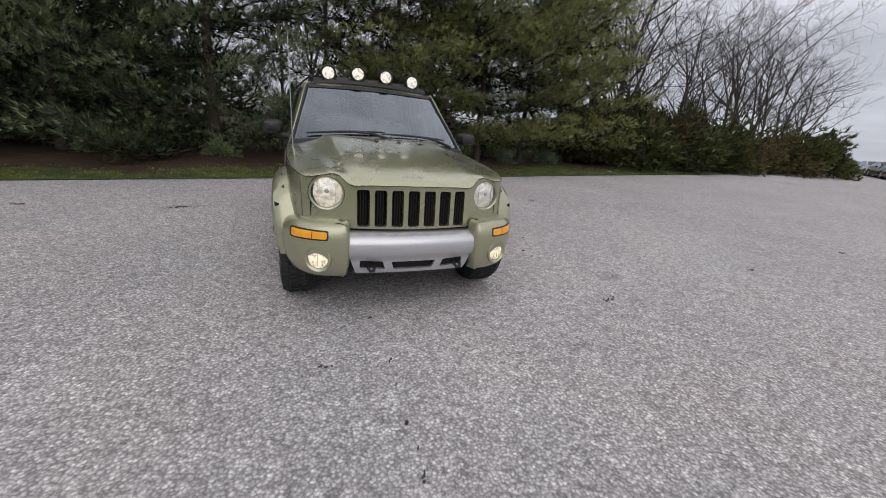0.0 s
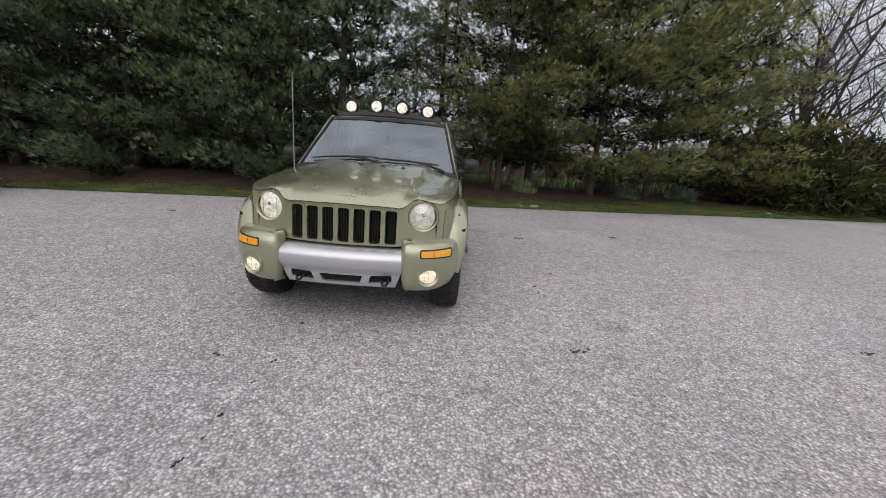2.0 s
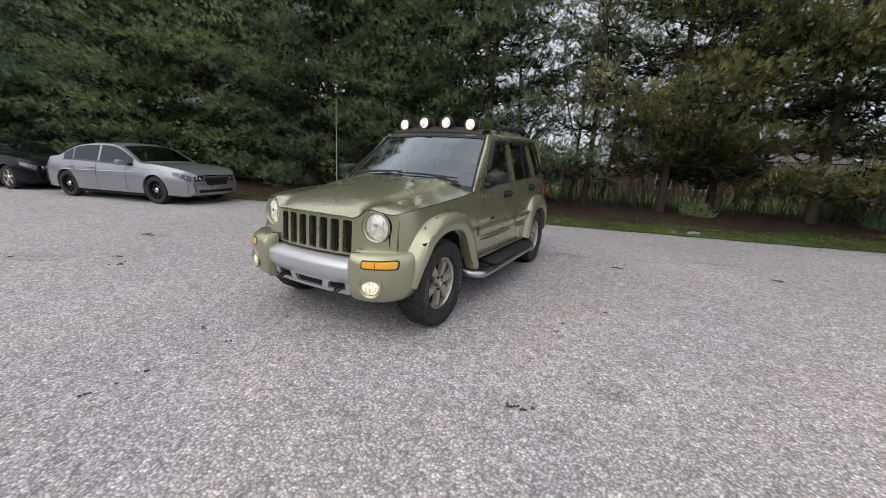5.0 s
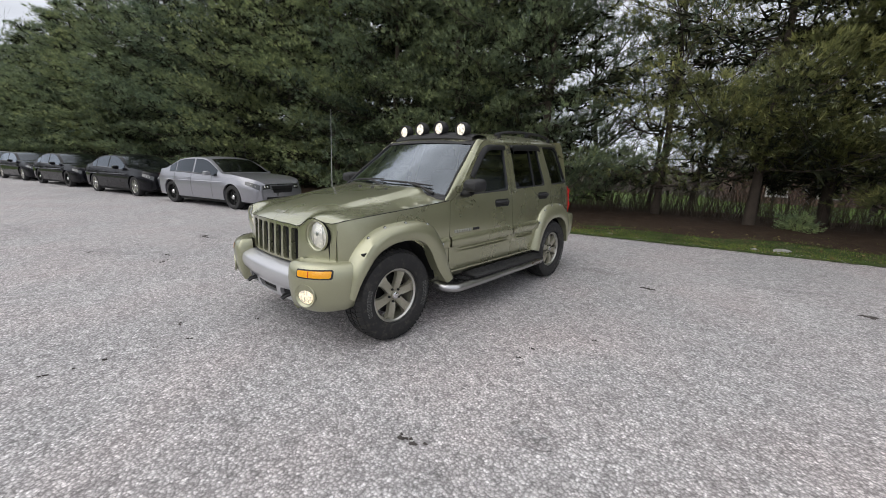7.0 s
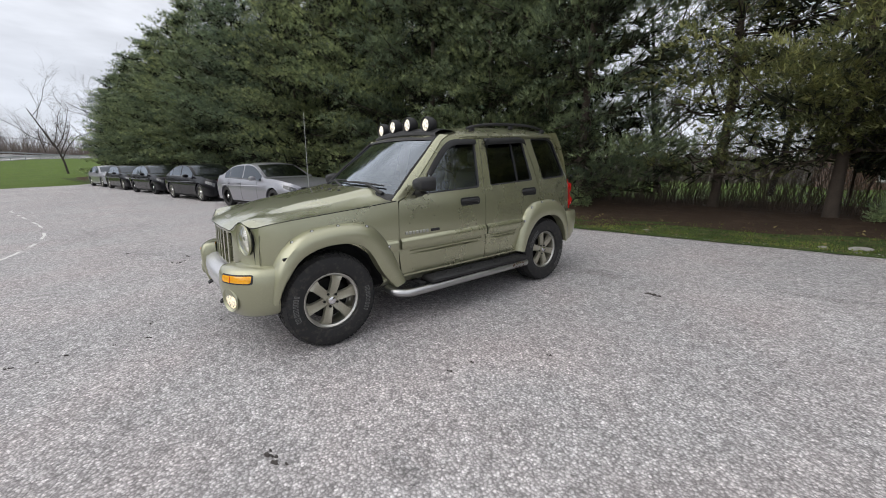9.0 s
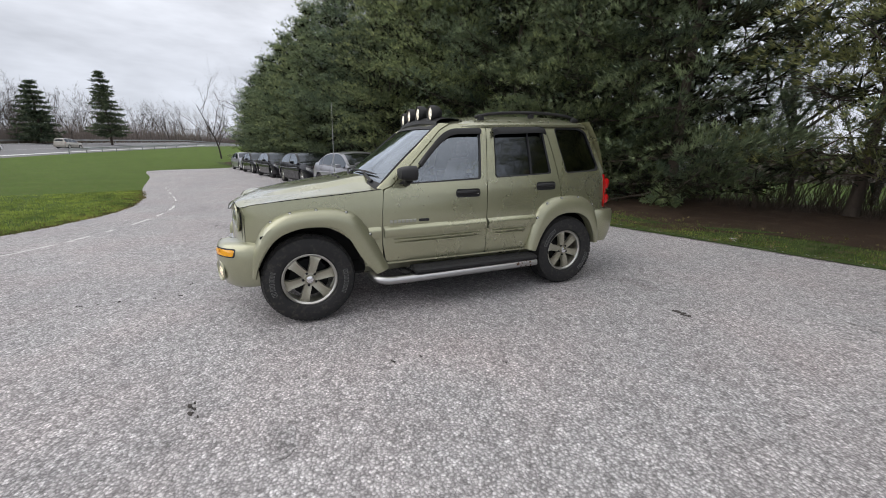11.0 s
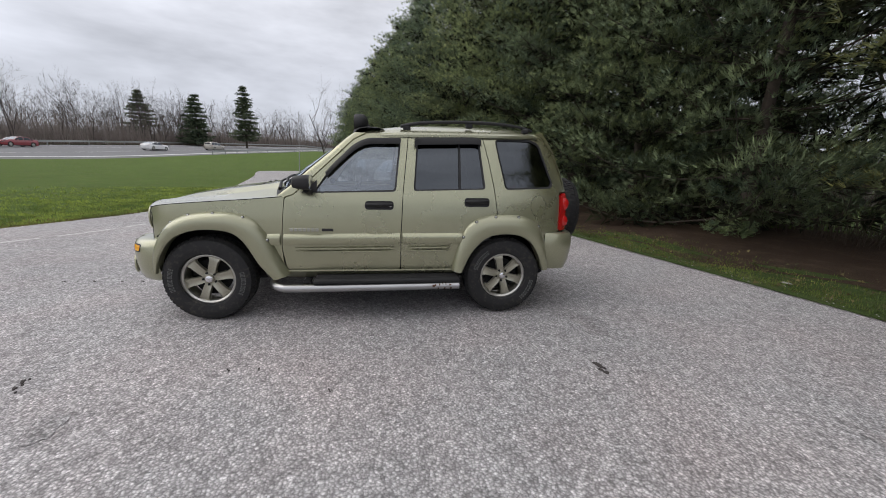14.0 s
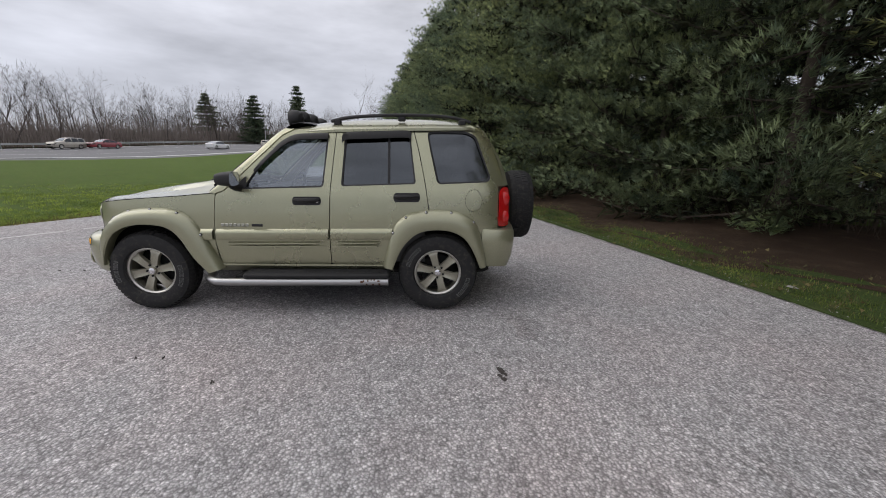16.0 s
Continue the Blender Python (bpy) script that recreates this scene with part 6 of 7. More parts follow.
def pine(seed, height, radius, first, boughs, mat, needles=8, big=1.0, seen=99.0, twiggy=0.0):
    """Trunk with whorls of limbs; each limb carries plumes of upswept shoots. Above the height seen, larger and fewer tufts."""
    rng = np.random.RandomState(seed)
    wood = Shape()
    lean = rng.normal(0, 0.012, 2)
    base = 0.125 * height / 13
    zs = np.linspace(-0.2, height, 12)
    wood.tube([(lean[0] * z * z * 0.1 + 0.03 * math.sin(z * 0.9 + seed), lean[1] * z * z * 0.1, z) for z in zs], [base * (1 - 0.93 * max(0, z) / height) + 0.04 * math.exp(-max(z, 0) * 2.5) for z in zs], 9)
    centres, ways, puffs, inner, flow = [], [], [], [], []
    z = first
    while z < height - 0.15:
        f = (z - first) / (height - first)
        reach = radius * (0.95 + 0.27 * math.sin(min(1, f * 2.2) * math.pi / 2) - 1.15 * f ** 1.35)
        turn = rng.uniform(0, 6.28)
        limbs = rng.randint(5, 8)
        for k in range(limbs):
            a = turn + 2 * math.pi * (k + rng.uniform(-0.3, 0.3)) / limbs
            r = max(0.35, reach * rng.uniform(0.55, 1.25))
            z1 = z + rng.uniform(-0.22, 0.22)
            rise = rng.uniform(-0.14, 0.10) + 0.42 * f
            pts = []
            for t in np.linspace(0, 1, 6):
                pts.append((r * t * math.cos(a) + 0.06 * r * math.sin(t * 4 + k), r * t * math.sin(a), z1 + r * (rise * t + 0.16 * t * t - 0.10 * math.sin(t * 3.1) * (1 - f))))
            wood.tube(pts, [max(0.005, 0.028 * (1 - f) * (1 - t) + 0.006) for t in np.linspace(0, 1, 6)], 3, False)
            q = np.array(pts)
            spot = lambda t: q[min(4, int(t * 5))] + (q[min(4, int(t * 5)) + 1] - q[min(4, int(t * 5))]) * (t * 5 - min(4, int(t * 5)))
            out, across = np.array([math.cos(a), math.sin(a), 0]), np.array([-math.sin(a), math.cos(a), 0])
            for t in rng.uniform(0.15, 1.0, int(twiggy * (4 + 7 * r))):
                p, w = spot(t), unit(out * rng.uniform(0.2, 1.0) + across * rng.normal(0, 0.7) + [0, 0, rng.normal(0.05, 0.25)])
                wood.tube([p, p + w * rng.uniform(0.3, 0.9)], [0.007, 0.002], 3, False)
            # spots for the dark filling that stands in for shade within the crown
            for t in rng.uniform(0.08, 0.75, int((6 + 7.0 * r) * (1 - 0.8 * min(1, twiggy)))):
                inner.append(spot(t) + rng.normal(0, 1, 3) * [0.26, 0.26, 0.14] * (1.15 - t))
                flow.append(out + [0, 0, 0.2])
            # plumes: clumps of upturned shoots spread along the limb
            count = 1.5 + 1.0 * r
            for j in range(int(count)):
                if rng.uniform() < 0.7 * min(1, twiggy):
                    continue
                t = 1 - 0.72 * (j / count) - rng.uniform(0, 0.08)
                c = spot(max(0.05, t)) + across * rng.choice((-1, 1)) * rng.uniform(0.1, 0.62) * r * (1.24 - t) * 0.85 + [0, 0, rng.uniform(0.0, 0.10)]
                pad = rng.uniform(0.42, 0.82) * (0.75 + 0.12 * r)
                thin = 0.5 if z > seen else 1.0
                m = int(boughs * 98 * pad * pad * thin / big ** 1.6) + 3
                th, rr = rng.uniform(0, 6.28, m), np.sqrt(rng.uniform(0, 1, m))
                lobe = 1 + 0.22 * np.sin(th * 3 + j) + 0.16 * np.sin(th * 5 + k)
                lift = ((1 - rr * rr) * 0.62 + 0.30 * rr * np.cos(th)) * pad * rng.uniform(0.7, 1.05, m) + rng.normal(0, 0.035, m)
                off = out * (np.cos(th) * rr * pad * 1.40 * lobe)[:, None] + across * (np.sin(th) * rr * pad * 1.0 * lobe)[:, None]
                off[:, 2] += lift
                centres.append(c + off)
                ways.append(out * 0.6 + off / pad * 0.9 + [0, 0, 0.35])
                puffs.append(unit(off / pad + out * 0.15 + [0, 0, 0.18] + rng.normal(0, 0.12, (m, 3))))
        z += rng.uniform(0.72, 1.10)
    centres, ways, puffs = np.concatenate(centres), unit(np.concatenate(ways)), np.concatenate(puffs)
    # added dark filler needles: they shade the inside and close sky gaps
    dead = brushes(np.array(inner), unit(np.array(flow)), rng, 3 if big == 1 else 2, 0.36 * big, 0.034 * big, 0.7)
    return wood, pompoms("crown", centres, ways, puffs, rng, needles, 0.145 * big, 0.024 * big, 1.45, mat), triangles("inner_twig", dead, INNER_SHADE)


PINES, TALL = [], []
for seed, h, r, first, dens, mat, seen in ((1, 13.6, 3.3, 0.75, 1.0, NEEDLE, 99), (2, 12.6, 3.2, 0.7, 1.0, NEEDLE_B, 99), (3, 14.4, 3.5, 0.75, 1.15, NEEDLE_D, 7.5), (4, 12.4, 4.1, 1.55, 1.15, NEEDLE_Y, 7.5), (5, 13.2, 4.2, 1.5, 1.10, NEEDLE_Y, 7.5)):
    wood, crown, dead = pine(seed, h, r, first, dens, mat, seen=seen)
    PINES.append((wood.mesh("trunk", BARK), crown, dead, mat))
    TALL.append(h)
wood, crown, dead = pine(9, 12.5, 3.4, 0.5, 0.9, NEEDLE_B, 7, 1.8)
PINES.append((wood.mesh("trunk", BARK), crown, dead, NEEDLE_B))
wood, crown, dead = pine(12, 10.5, 2.6, 1.5, 0.5, NEEDLE_D, seen=7.5, twiggy=1.5)
PINES.append((wood.mesh("trunk", BARK), crown, dead, NEEDLE_D))
wood, crown, dead = pine(15, 12.6, 3.2, 0.6, 1.35, NEEDLE_B, 9, 1.45)
PINES.append((wood.mesh("trunk", BARK), crown, dead, NEEDLE_B))
TALL += [12.5, 10.5, 12.6]


def plant_pine(kind, s, n, turn, size, label):
    x, y = along(s, n)
    t = thing("pine_tree", pose(x, y, land(x, y) - 0.03, 0, 0, turn) @ Matrix.Diagonal((size, size, size, 1)), label, "tree", "row of pines")
    wood, crown, dead, mat = PINES[kind]
    part("trunk", wood, BARK, t)
    tagged(part("inner_twig", dead, INNER_SHADE, t), kind="stuff")
    part("crown", crown, mat, t)


rnd = np.random.RandomState(11)
DENSE = "tall dense white pine with branches to the ground"
OPEN_ = "tall open white pine with bare lower trunk and yellowish needles"
for s, n, kind, tall in ((-50.6, 4.3, 7, 9.2), (-47.4, 4.2, 7, 10.0), (-44.2, 4.5, 7, 10.6), (-41.0, 4.2, 7, 11.0), (-37.8, 4.5, 7, 11.5), (-34.6, 4.2, 7, 11.7), (-31.6, 4.6, 7, 12.0), (-28.6, 4.2, 7, 12.3), (-25.7, 4.6, 0, 12.6), (-22.8, 4.2, 1, 13.0), (-19.9, 4.6, 0, 13.2), (-17.0, 4.2, 1, 13.3), (-14.0, 4.5, 1, 13.4), (-11.0, 4.2, 0, 13.4), (-8.1, 4.4, 2, 13.4), (-5.2, 4.1, 2, 13.0), (-2.0, 3.9, 2, 14.2)):
    plant_pine(kind, s, n, rnd.uniform(0, 360), tall / TALL[kind], DENSE)
for s, n, kind, size in ((3.5, 3.8, 3, 0.98), (5.3, 5.2, 4, 0.95), (7.2, 3.6, 4, 1.0), (9.9, 3.8, 3, 1.0), (13.0, 4.0, 4, 0.80)):
    plant_pine(kind, s, n, rnd.uniform(0, 360), size, OPEN_)
plant_pine(6, 1.35, 4.6, 40, 1.0, "thin pine with many bare dead twigs and few needles")
for s, n, size in ((-46, 8.3, 0.65), (-39, 8.4, 0.72), (-33.5, 8.6, 0.8), (-28, 8.4, 0.85), (-22.5, 8.6, 0.95), (-17.5, 8.5, 1.0), (-13.9, 8.4, 1.0), (-10.2, 8.6, 0.98), (-7.3, 9.4, 1.0), (-4.0, 8.3, 0.98)):
    plant_pine(5, s, n, rnd.uniform(0, 360), size, "dark evergreen behind the row of pines")


def bare_tree(seed, height, sides=4, depth=4, spread=0.55, twigs=5, fine=0, sliver=0.0065, thick=0.0125):
    """A leafless tree: limbs that fork and thin out, the last twigs as slivers."""
    rng = np.random.RandomState(seed)
    s = Shape()

    def limb(p, d, length, r, level):
        k = (5, 4, 3, 2, 1, 1)[level]
        pts, rad = [p], [r]
        for i in range(k):
            d = (d + Vector(rng.normal(0, 0.13 + 0.04 * level, 3)) + Vector((0, 0, 0.07))).normalized()
            p = p + d * length / k
            pts.append(p)
            rad.append(r * (1 - 0.62 * (i + 1) / k))
        s.tube(pts, rad, sides if level < 2 else 3, False)
        if level >= depth:
            for j in range(fine):
                q = pts[0].lerp(p, rng.uniform(0.2, 1.0))
                w = (d + Vector(rng.normal(0, 0.45, 3))).normalized()
                o = w.orthogonal().normalized() * sliver
                s.add([q - o, q + o, q + w * length * rng.uniform(0.5, 0.9)], [(0, 1, 2)])
            return
        for j in range(twigs if level else twigs + 4):
            t = rng.uniform(0.30, 1.0) if level else rng.uniform(0.22, 1.0)
            i = min(k - 1, int(t * k))
            q = pts[i].lerp(pts[i + 1], t * k - i)
            a = rng.uniform(0, 2 * math.pi)
            o = d.orthogonal().normalized()
            side_ = o * math.cos(a) + d.cross(o) * math.sin(a)
            limb(q, (d * (1 - spread) + side_ * spread + Vector((0, 0, 0.18))).normalized(), length * rng.uniform(0.40, 0.66), max(0.007, rad[i] * 0.60), level + 1)
    limb(Vector((0, 0, -0.2)), Vector((rng.normal(0, 0.06), rng.normal(0, 0.06), 1)).normalized(), height * 0.70, height * thick, 0)
    return s


BARE = [bare_tree(k, h, 6, 3, sp, 4, 4, 0.007, 0.0100).mesh("trunk", GREYBARK) for k, h, sp in ((21, 13, 0.60), (22, 11.5, 0.66), (23, 12.5, 0.57))]


def plant_bare(kind, x, y, turn, size, label="leafless deciduous tree with fine grey twigs"):
    t = thing("bare_tree", pose(x, y, land(x, y), 0, 0, turn) @ Matrix.Diagonal((size, size, size, 1)), label, "tree", "leafless trees")
    part("trunk", BARE[kind], GREYBARK, t)


spot = np.random.RandomState(77)
for k in range(22):
    s = 15.2 + 1.0 * k + 0.045 * k * k + spot.uniform(-0.5, 0.5)
    plant_bare(k % 3, *along(s, 5.0 + spot.uniform(-1.0, 2.4)), s * 57 % 360, spot.uniform(0.85, 1.2))
for s, n, kind, size in ((1.2, 10.5, 1, 0.85), (-1.0, 12.5, 0, 0.9), (3.0, 13.0, 2, 0.95), (-10.5, 12.0, 1, 0.9), (9.5, 13.5, 0, 0.9), (-58, 4.6, 1, 0.85), (-57, 6.0, 0, 1.0), (-62, 2.0, 2, 0.9)):
    plant_bare(kind, *along(s, n), s * 91 % 360, size)


def shrub(seed, mat, size, leaf, count):
    rng = np.random.RandomState(seed)
    th, ph = rng.uniform(0, 6.28, count), np.arccos(rng.uniform(-0.1, 1, count))
    lump = 1 + 0.25 * np.sin(th * 3 + seed) + 0.2 * np.sin(ph * 5 + th)
    r = size * lump * rng.uniform(0.45, 1.05, count) ** 0.5
    d = np.stack([np.sin(ph) * np.cos(th), np.sin(ph) * np.sin(th), np.cos(ph) * 0.85], 1)
    c = d * r[:, None] + rng.normal(0, 0.05, (count, 3)) + [0, 0, 0.15 * size]
    wood = Shape()
    for k in range(9):
        a = 2 * math.pi * k / 9
        wood.tube([(0, 0, -0.1), (0.3 * size * math.cos(a), 0.3 * size * math.sin(a), 0.5 * size), (0.7 * size * math.cos(a + 0.3), 0.7 * size * math.sin(a + 0.3), size * 0.9)], [0.03, 0.02, 0.008], 4, False)
    return wood.mesh("stems", BARK), triangles("foliage", brushes(c, unit(d + [0, 0, 0.3]), rng, 6, leaf, leaf * 0.16, 0.6), mat)


SHRUBS = [shrub(31, SHRUB, 1.9, 0.24, 1500), shrub(32, VINE, 1.7, 0.22, 1300), shrub(33, NEEDLE_D, 0.50, 0.10, 420)]


def plant_shrub(kind, s, n, size, label):
    x, y = along(s, n)
    t = thing("shrub", pose(x, y, land(x, y), 0, 0, s * 77 % 360) @ Matrix.Diagonal((size, size, size, 1)), label, "shrub", "shrubs")
    stems, leaves = SHRUBS[kind]
    part("stems", stems, BARK, t)
    part("foliage", leaves, leaves.materials[0], t)


for s, n, kind, size in ((14.9, 4.0, 1, 1.35), (16.8, 3.4, 0, 1.5), (17.8, 5.6, 1, 1.5), (19.2, 3.0, 1, 1.45), (21.3, 2.6, 0, 1.45), (21.8, 5.2, 1, 1.6), (23.8, 2.2, 0, 1.4), (26.3, 1.8, 1, 1.3), (26.5, 4.4, 1, 1.7), (29.0, 1.2, 1, 1.2), (31.5, 0.8, 1, 1.3), (34.0, 0.4, 0, 1.35), (37.0, -0.3, 0, 1.4), (40.0, -0.6, 0, 1.0)):
    plant_shrub(kind, s, n, size, "tall dark evergreen shrub at the lot's edge" if kind == 0 else "tangled brown-green thicket bush at the lot's edge")
for s, n, size in ((4.3, 3.3, 0.7), (-1.9, 3.4, 0.8), (8.7, 3.4, 0.7), (11.4, 3.4, 0.9), (-4.6, 3.6, 0.7), (9.2, 5.5, 1.1)):
    plant_shrub(2, s, n, size, "low young pine shoots in the needle bed")

# brown brush beneath the trees, and dead twigs on the open trunks
rng = np.random.RandomState(5)
brush = Shape()
for _ in range(3600):
    s = rng.uniform(-12, 18)
    n = rng.uniform(4.2, 9.5) if s > 3 else rng.uniform(4.6, 7.0)
    if s < -1 and rng.uniform() < 0.6:
        continue
    x, y = along(s, n)
    z, h = land(x, y), rng.uniform(0.3, 2.4 if s > -2 else 1.6)
    dx, dy = rng.normal(0, 0.35, 2) * h
    brush.tube([(x, y, z - 0.03), (x + dx * 0.5, y + dy * 0.5, z + h * 0.6), (x + dx, y + dy, z + h)], [0.008, 0.005, 0.002], 3, False)
tagged(part("undergrowth", brush, BRUSH, smooth=0), "thin brown leafless brush under the trees", "brush", "", "stuff")

# the far woods beyond the highway
FAR = [bare_tree(40 + k, 15, 3, 3, 0.40, 3, 5, 0.016, 0.010) for k in range(5)]


def wood_line(name, label, spots):
    """Leafless woods, far off, as one mass."""
    w = Shape()
    for k, (x, y, z, size) in enumerate(spots):
        m = pose(x, y, z - 0.3, 0, 0, k * 137.5) @ Matrix.Scale(size, 4)
        t = FAR[k % 5]
        w.add([m @ Vector(q) for q in t.v], t.f)
    tagged(part(name, w, HAZED_BARK, smooth=0), label, "trees", "", "stuff")


def brush_line(name, label, spots, mat):
    w = Shape()
    for x, y, z, h in spots:
        dx, dy, q = rng.normal(0, 0.5), rng.normal(0, 0.5), rng.uniform(0.04, 0.10)
        a = rng.uniform(0, 3.14)
        w.add([(x - q * math.cos(a), y - q * math.sin(a), z - 0.2), (x + q * math.cos(a), y + q * math.sin(a), z - 0.2), (x + dx, y + dy, z + h)], [(0, 1, 2)])
    tagged(part(name, w, mat, smooth=0), label, "brush", "", "stuff")


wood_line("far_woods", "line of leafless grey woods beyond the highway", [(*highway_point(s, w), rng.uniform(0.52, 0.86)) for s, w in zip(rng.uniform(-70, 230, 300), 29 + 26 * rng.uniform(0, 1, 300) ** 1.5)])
brush_line("far_thicket", "brown brush along the far side of the highway", [(*highway_point(s, w), h) for s, w, h in zip(rng.uniform(-90, 260, 40000), rng.uniform(28, 50, 40000), 1.5 + rng.gamma(2.0, 1.1, 40000))], HAZED_BRUSH)
spots = [along(s, n) for s, n in zip(rng.uniform(-70, 45, 28), rng.uniform(36, 60, 28))]
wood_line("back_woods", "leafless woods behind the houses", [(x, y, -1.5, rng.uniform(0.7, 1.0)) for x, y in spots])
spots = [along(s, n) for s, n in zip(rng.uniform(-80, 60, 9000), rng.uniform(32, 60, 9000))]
brush_line("back_thicket", "brown brush at the foot of the woods", [(x, y, -1.5, rng.uniform(1.5, 5)) for x, y in spots], HAZED_BRUSH)


def fir(seed, height, wide_, bare):
    """A conifer of separate drooping tiers with gaps between them."""
    rng = np.random.RandomState(seed)
    wood = Shape().tube([(0, 0, -0.3), (0, 0, height * 0.5), (0, 0, height)], [0.25, 0.14, 0.02], 6)
    c, d = [], []
    z = height * bare
    while z < height:
        f = (z / height - bare) / (1 - bare)
        r = wide_ * (1 - f) ** 0.8 + 0.25
        turn = rng.uniform(0, 6.28)
        for k in range(10):
            a = turn + 6.28 * k / 10 + rng.normal(0, 0.25)
            rr = r * rng.uniform(0.25, 1.35)
            wood.tube([(0, 0, z), (rr * math.cos(a), rr * math.sin(a), z - 0.10 * rr)], [0.05, 0.015], 3, False)
            for t in np.linspace(0.25, 1, int(5 + 3.2 * rr)):
                for _ in range(2):
                    c.append((rr * t * math.cos(a) + rng.normal(0, 0.22), rr * t * math.sin(a) + rng.normal(0, 0.22), z + rng.normal(0, 0.10) - 0.28 * rr * t + 0.22 * rr * t * t))
                    d.append((math.cos(a), math.sin(a), 0.05))
        z += rng.uniform(0.55, 1.15)
    return wood.mesh("trunk", BARK), triangles("crown", brushes(np.array(c), np.array(d), rng, 4, 0.6, 0.075, 0.7), SPRUCE)


for seed, x, y, h in ((51, -116.6, -65.4, 13.4), (52, -105.7, -46.6, 12.6), (54, -108.5, -48.6, 11.6), (53, -107.7, -35.6, 15.6)):
    wood, crown = fir(seed, h, 4.8 if seed == 51 else 3.3, 0.10 if seed != 53 else 0.16)
    t = thing("fir_tree", pose(x, y, land(x, y)), "dark conical fir beyond the highway", "tree", "far firs")
    part("trunk", wood, BARK, t)
    part("crown", crown, SPRUCE, t)

# ---- fence, buildings and small things ----
def chain_fence(s0, s1, n, height=1.75):
    f = thing("chain_link_fence", Matrix(), "rusty chain-link fence behind the pines", "fence")
    for s in np.arange(s0, s1 + 0.1, 3.0):
        x, y = along(s, n)
        part("post", Shape().tube([(x, y, land(x, y) - 0.2), (x, y, land(x, y) + height + 0.05)], 0.03, 8), BARK, f)
    rail = Shape()
    rail.tube([(*along(s, n), land(*along(s, n)) + height) for s in np.arange(s0, s1 + 0.1, 3.0)], 0.02, 6)
    part("top_rail", rail, BARK, f)
    wire = Shape()
    z0 = lambda s: land(*along(s, n)) + 0.05
    for k in np.arange(s0, s1, 0.13):
        for d in (1, -1):
            a, b = k, k + d * (height - 0.05)
            if min(a, b) < s0 or max(a, b) > s1:
                continue
            pa, pb = (*along(a, n), z0(a)), (*along(b, n), z0(b) + height - 0.05)
            wire.tube([pa, pb], 0.0025, 3, False)
    tagged(part("wire_mesh", wire, GALV, f, smooth=0), kind="stuff")


chain_fence(-10.79, 16.21, 6.6)


def house():
    h = thing("brick_house", pose(*along(13.5, 24.0), -0.9, 0, 0, PARK), "brick house with white windows glimpsed through the pines", "house")
    wins = [rounded([(x, 1.0), (x + 1.0, 1.0), (x + 1.0, 2.3), (x, 2.3)], 0.01, 1) for x in (-5.2, -2.6, 1.4, 4.0)]
    part("wall", sheet([(-7, 0), (7, 0), (7, 2.9), (-7, 2.9)], lambda u, v: (u, 0, v), wins, 0.8, (0, 0.2, 0)), BRICK, h)
    part("wall", Shape().box((-7, 0.22, 0), (-6.8, 7.8, 2.9)), BRICK, h)
    part("wall", Shape().box((6.8, 0.22, 0), (7, 7.8, 2.9)), BRICK, h)
    part("wall", Shape().box((-6.78, 7.6, 0), (6.78, 7.8, 2.9)), BRICK, h)
    roof_s = Shape().grid([[(x, y, z) for x in (-7.5, 7.5)] for y, z in ((-0.6, 2.75), (3.9, 5.0), (8.4, 2.75), (8.4, 2.6), (3.9, 4.85), (-0.6, 2.6))], close_v=True)
    part("roof", roof_s, ROOFING, h, smooth=0)
    part("gutter", Shape().box((-7.5, -0.72, 2.62), (7.5, -0.60, 2.76), 0.02), WHITE, h)
    for x in (-5.2, -2.6, 1.4, 4.0):
        w = part("window", Shape().box((x, 0.09, 1.0), (x + 1.0, 0.11, 2.3)), CAR_GLASS, h)
        for lo_, hi_ in (((x - 0.08, -0.03, 0.92), (x, 0.1, 2.38)), ((x + 1.0, -0.03, 0.92), (x + 1.08, 0.1, 2.38)), ((x - 0.08, -0.03, 2.3), (x + 1.08, 0.1, 2.38)), ((x - 0.12, -0.06, 0.88), (x + 1.12, 0.1, 1.0)), ((x + 0.48, 0.0, 1.0), (x + 0.52, 0.08, 2.3)), ((x, 0.0, 1.62), (x + 1.0, 0.08, 1.67))):
            part("frame", Shape().box(lo_, hi_, 0.005), WHITE, w)


house()


def shed():
    h = thing("pale_shed", pose(-10.6, 17.5, -0.35, 0, 0, PARK), "pale grey garden shed behind the trees", "shed")
    part("wall", Shape().box((-1.4, -1.2, 0), (1.4, 1.2, 2.1), 0.02), SIDING, h)
    part("roof", Shape().add([(-1.6, -1.4, 2.05), (1.6, -1.4, 2.05), (1.6, 0, 2.8), (-1.6, 0, 2.8), (-1.6, 1.4, 2.05), (1.6, 1.4, 2.05)], [(0, 1, 2, 3), (3, 2, 5, 4)]), ROOFING, h, smooth=0)
    part("door", Shape().box((-0.5, -1.24, 0.05), (0.5, -1.2, 1.95), 0.01), WHITE, h)


shed()


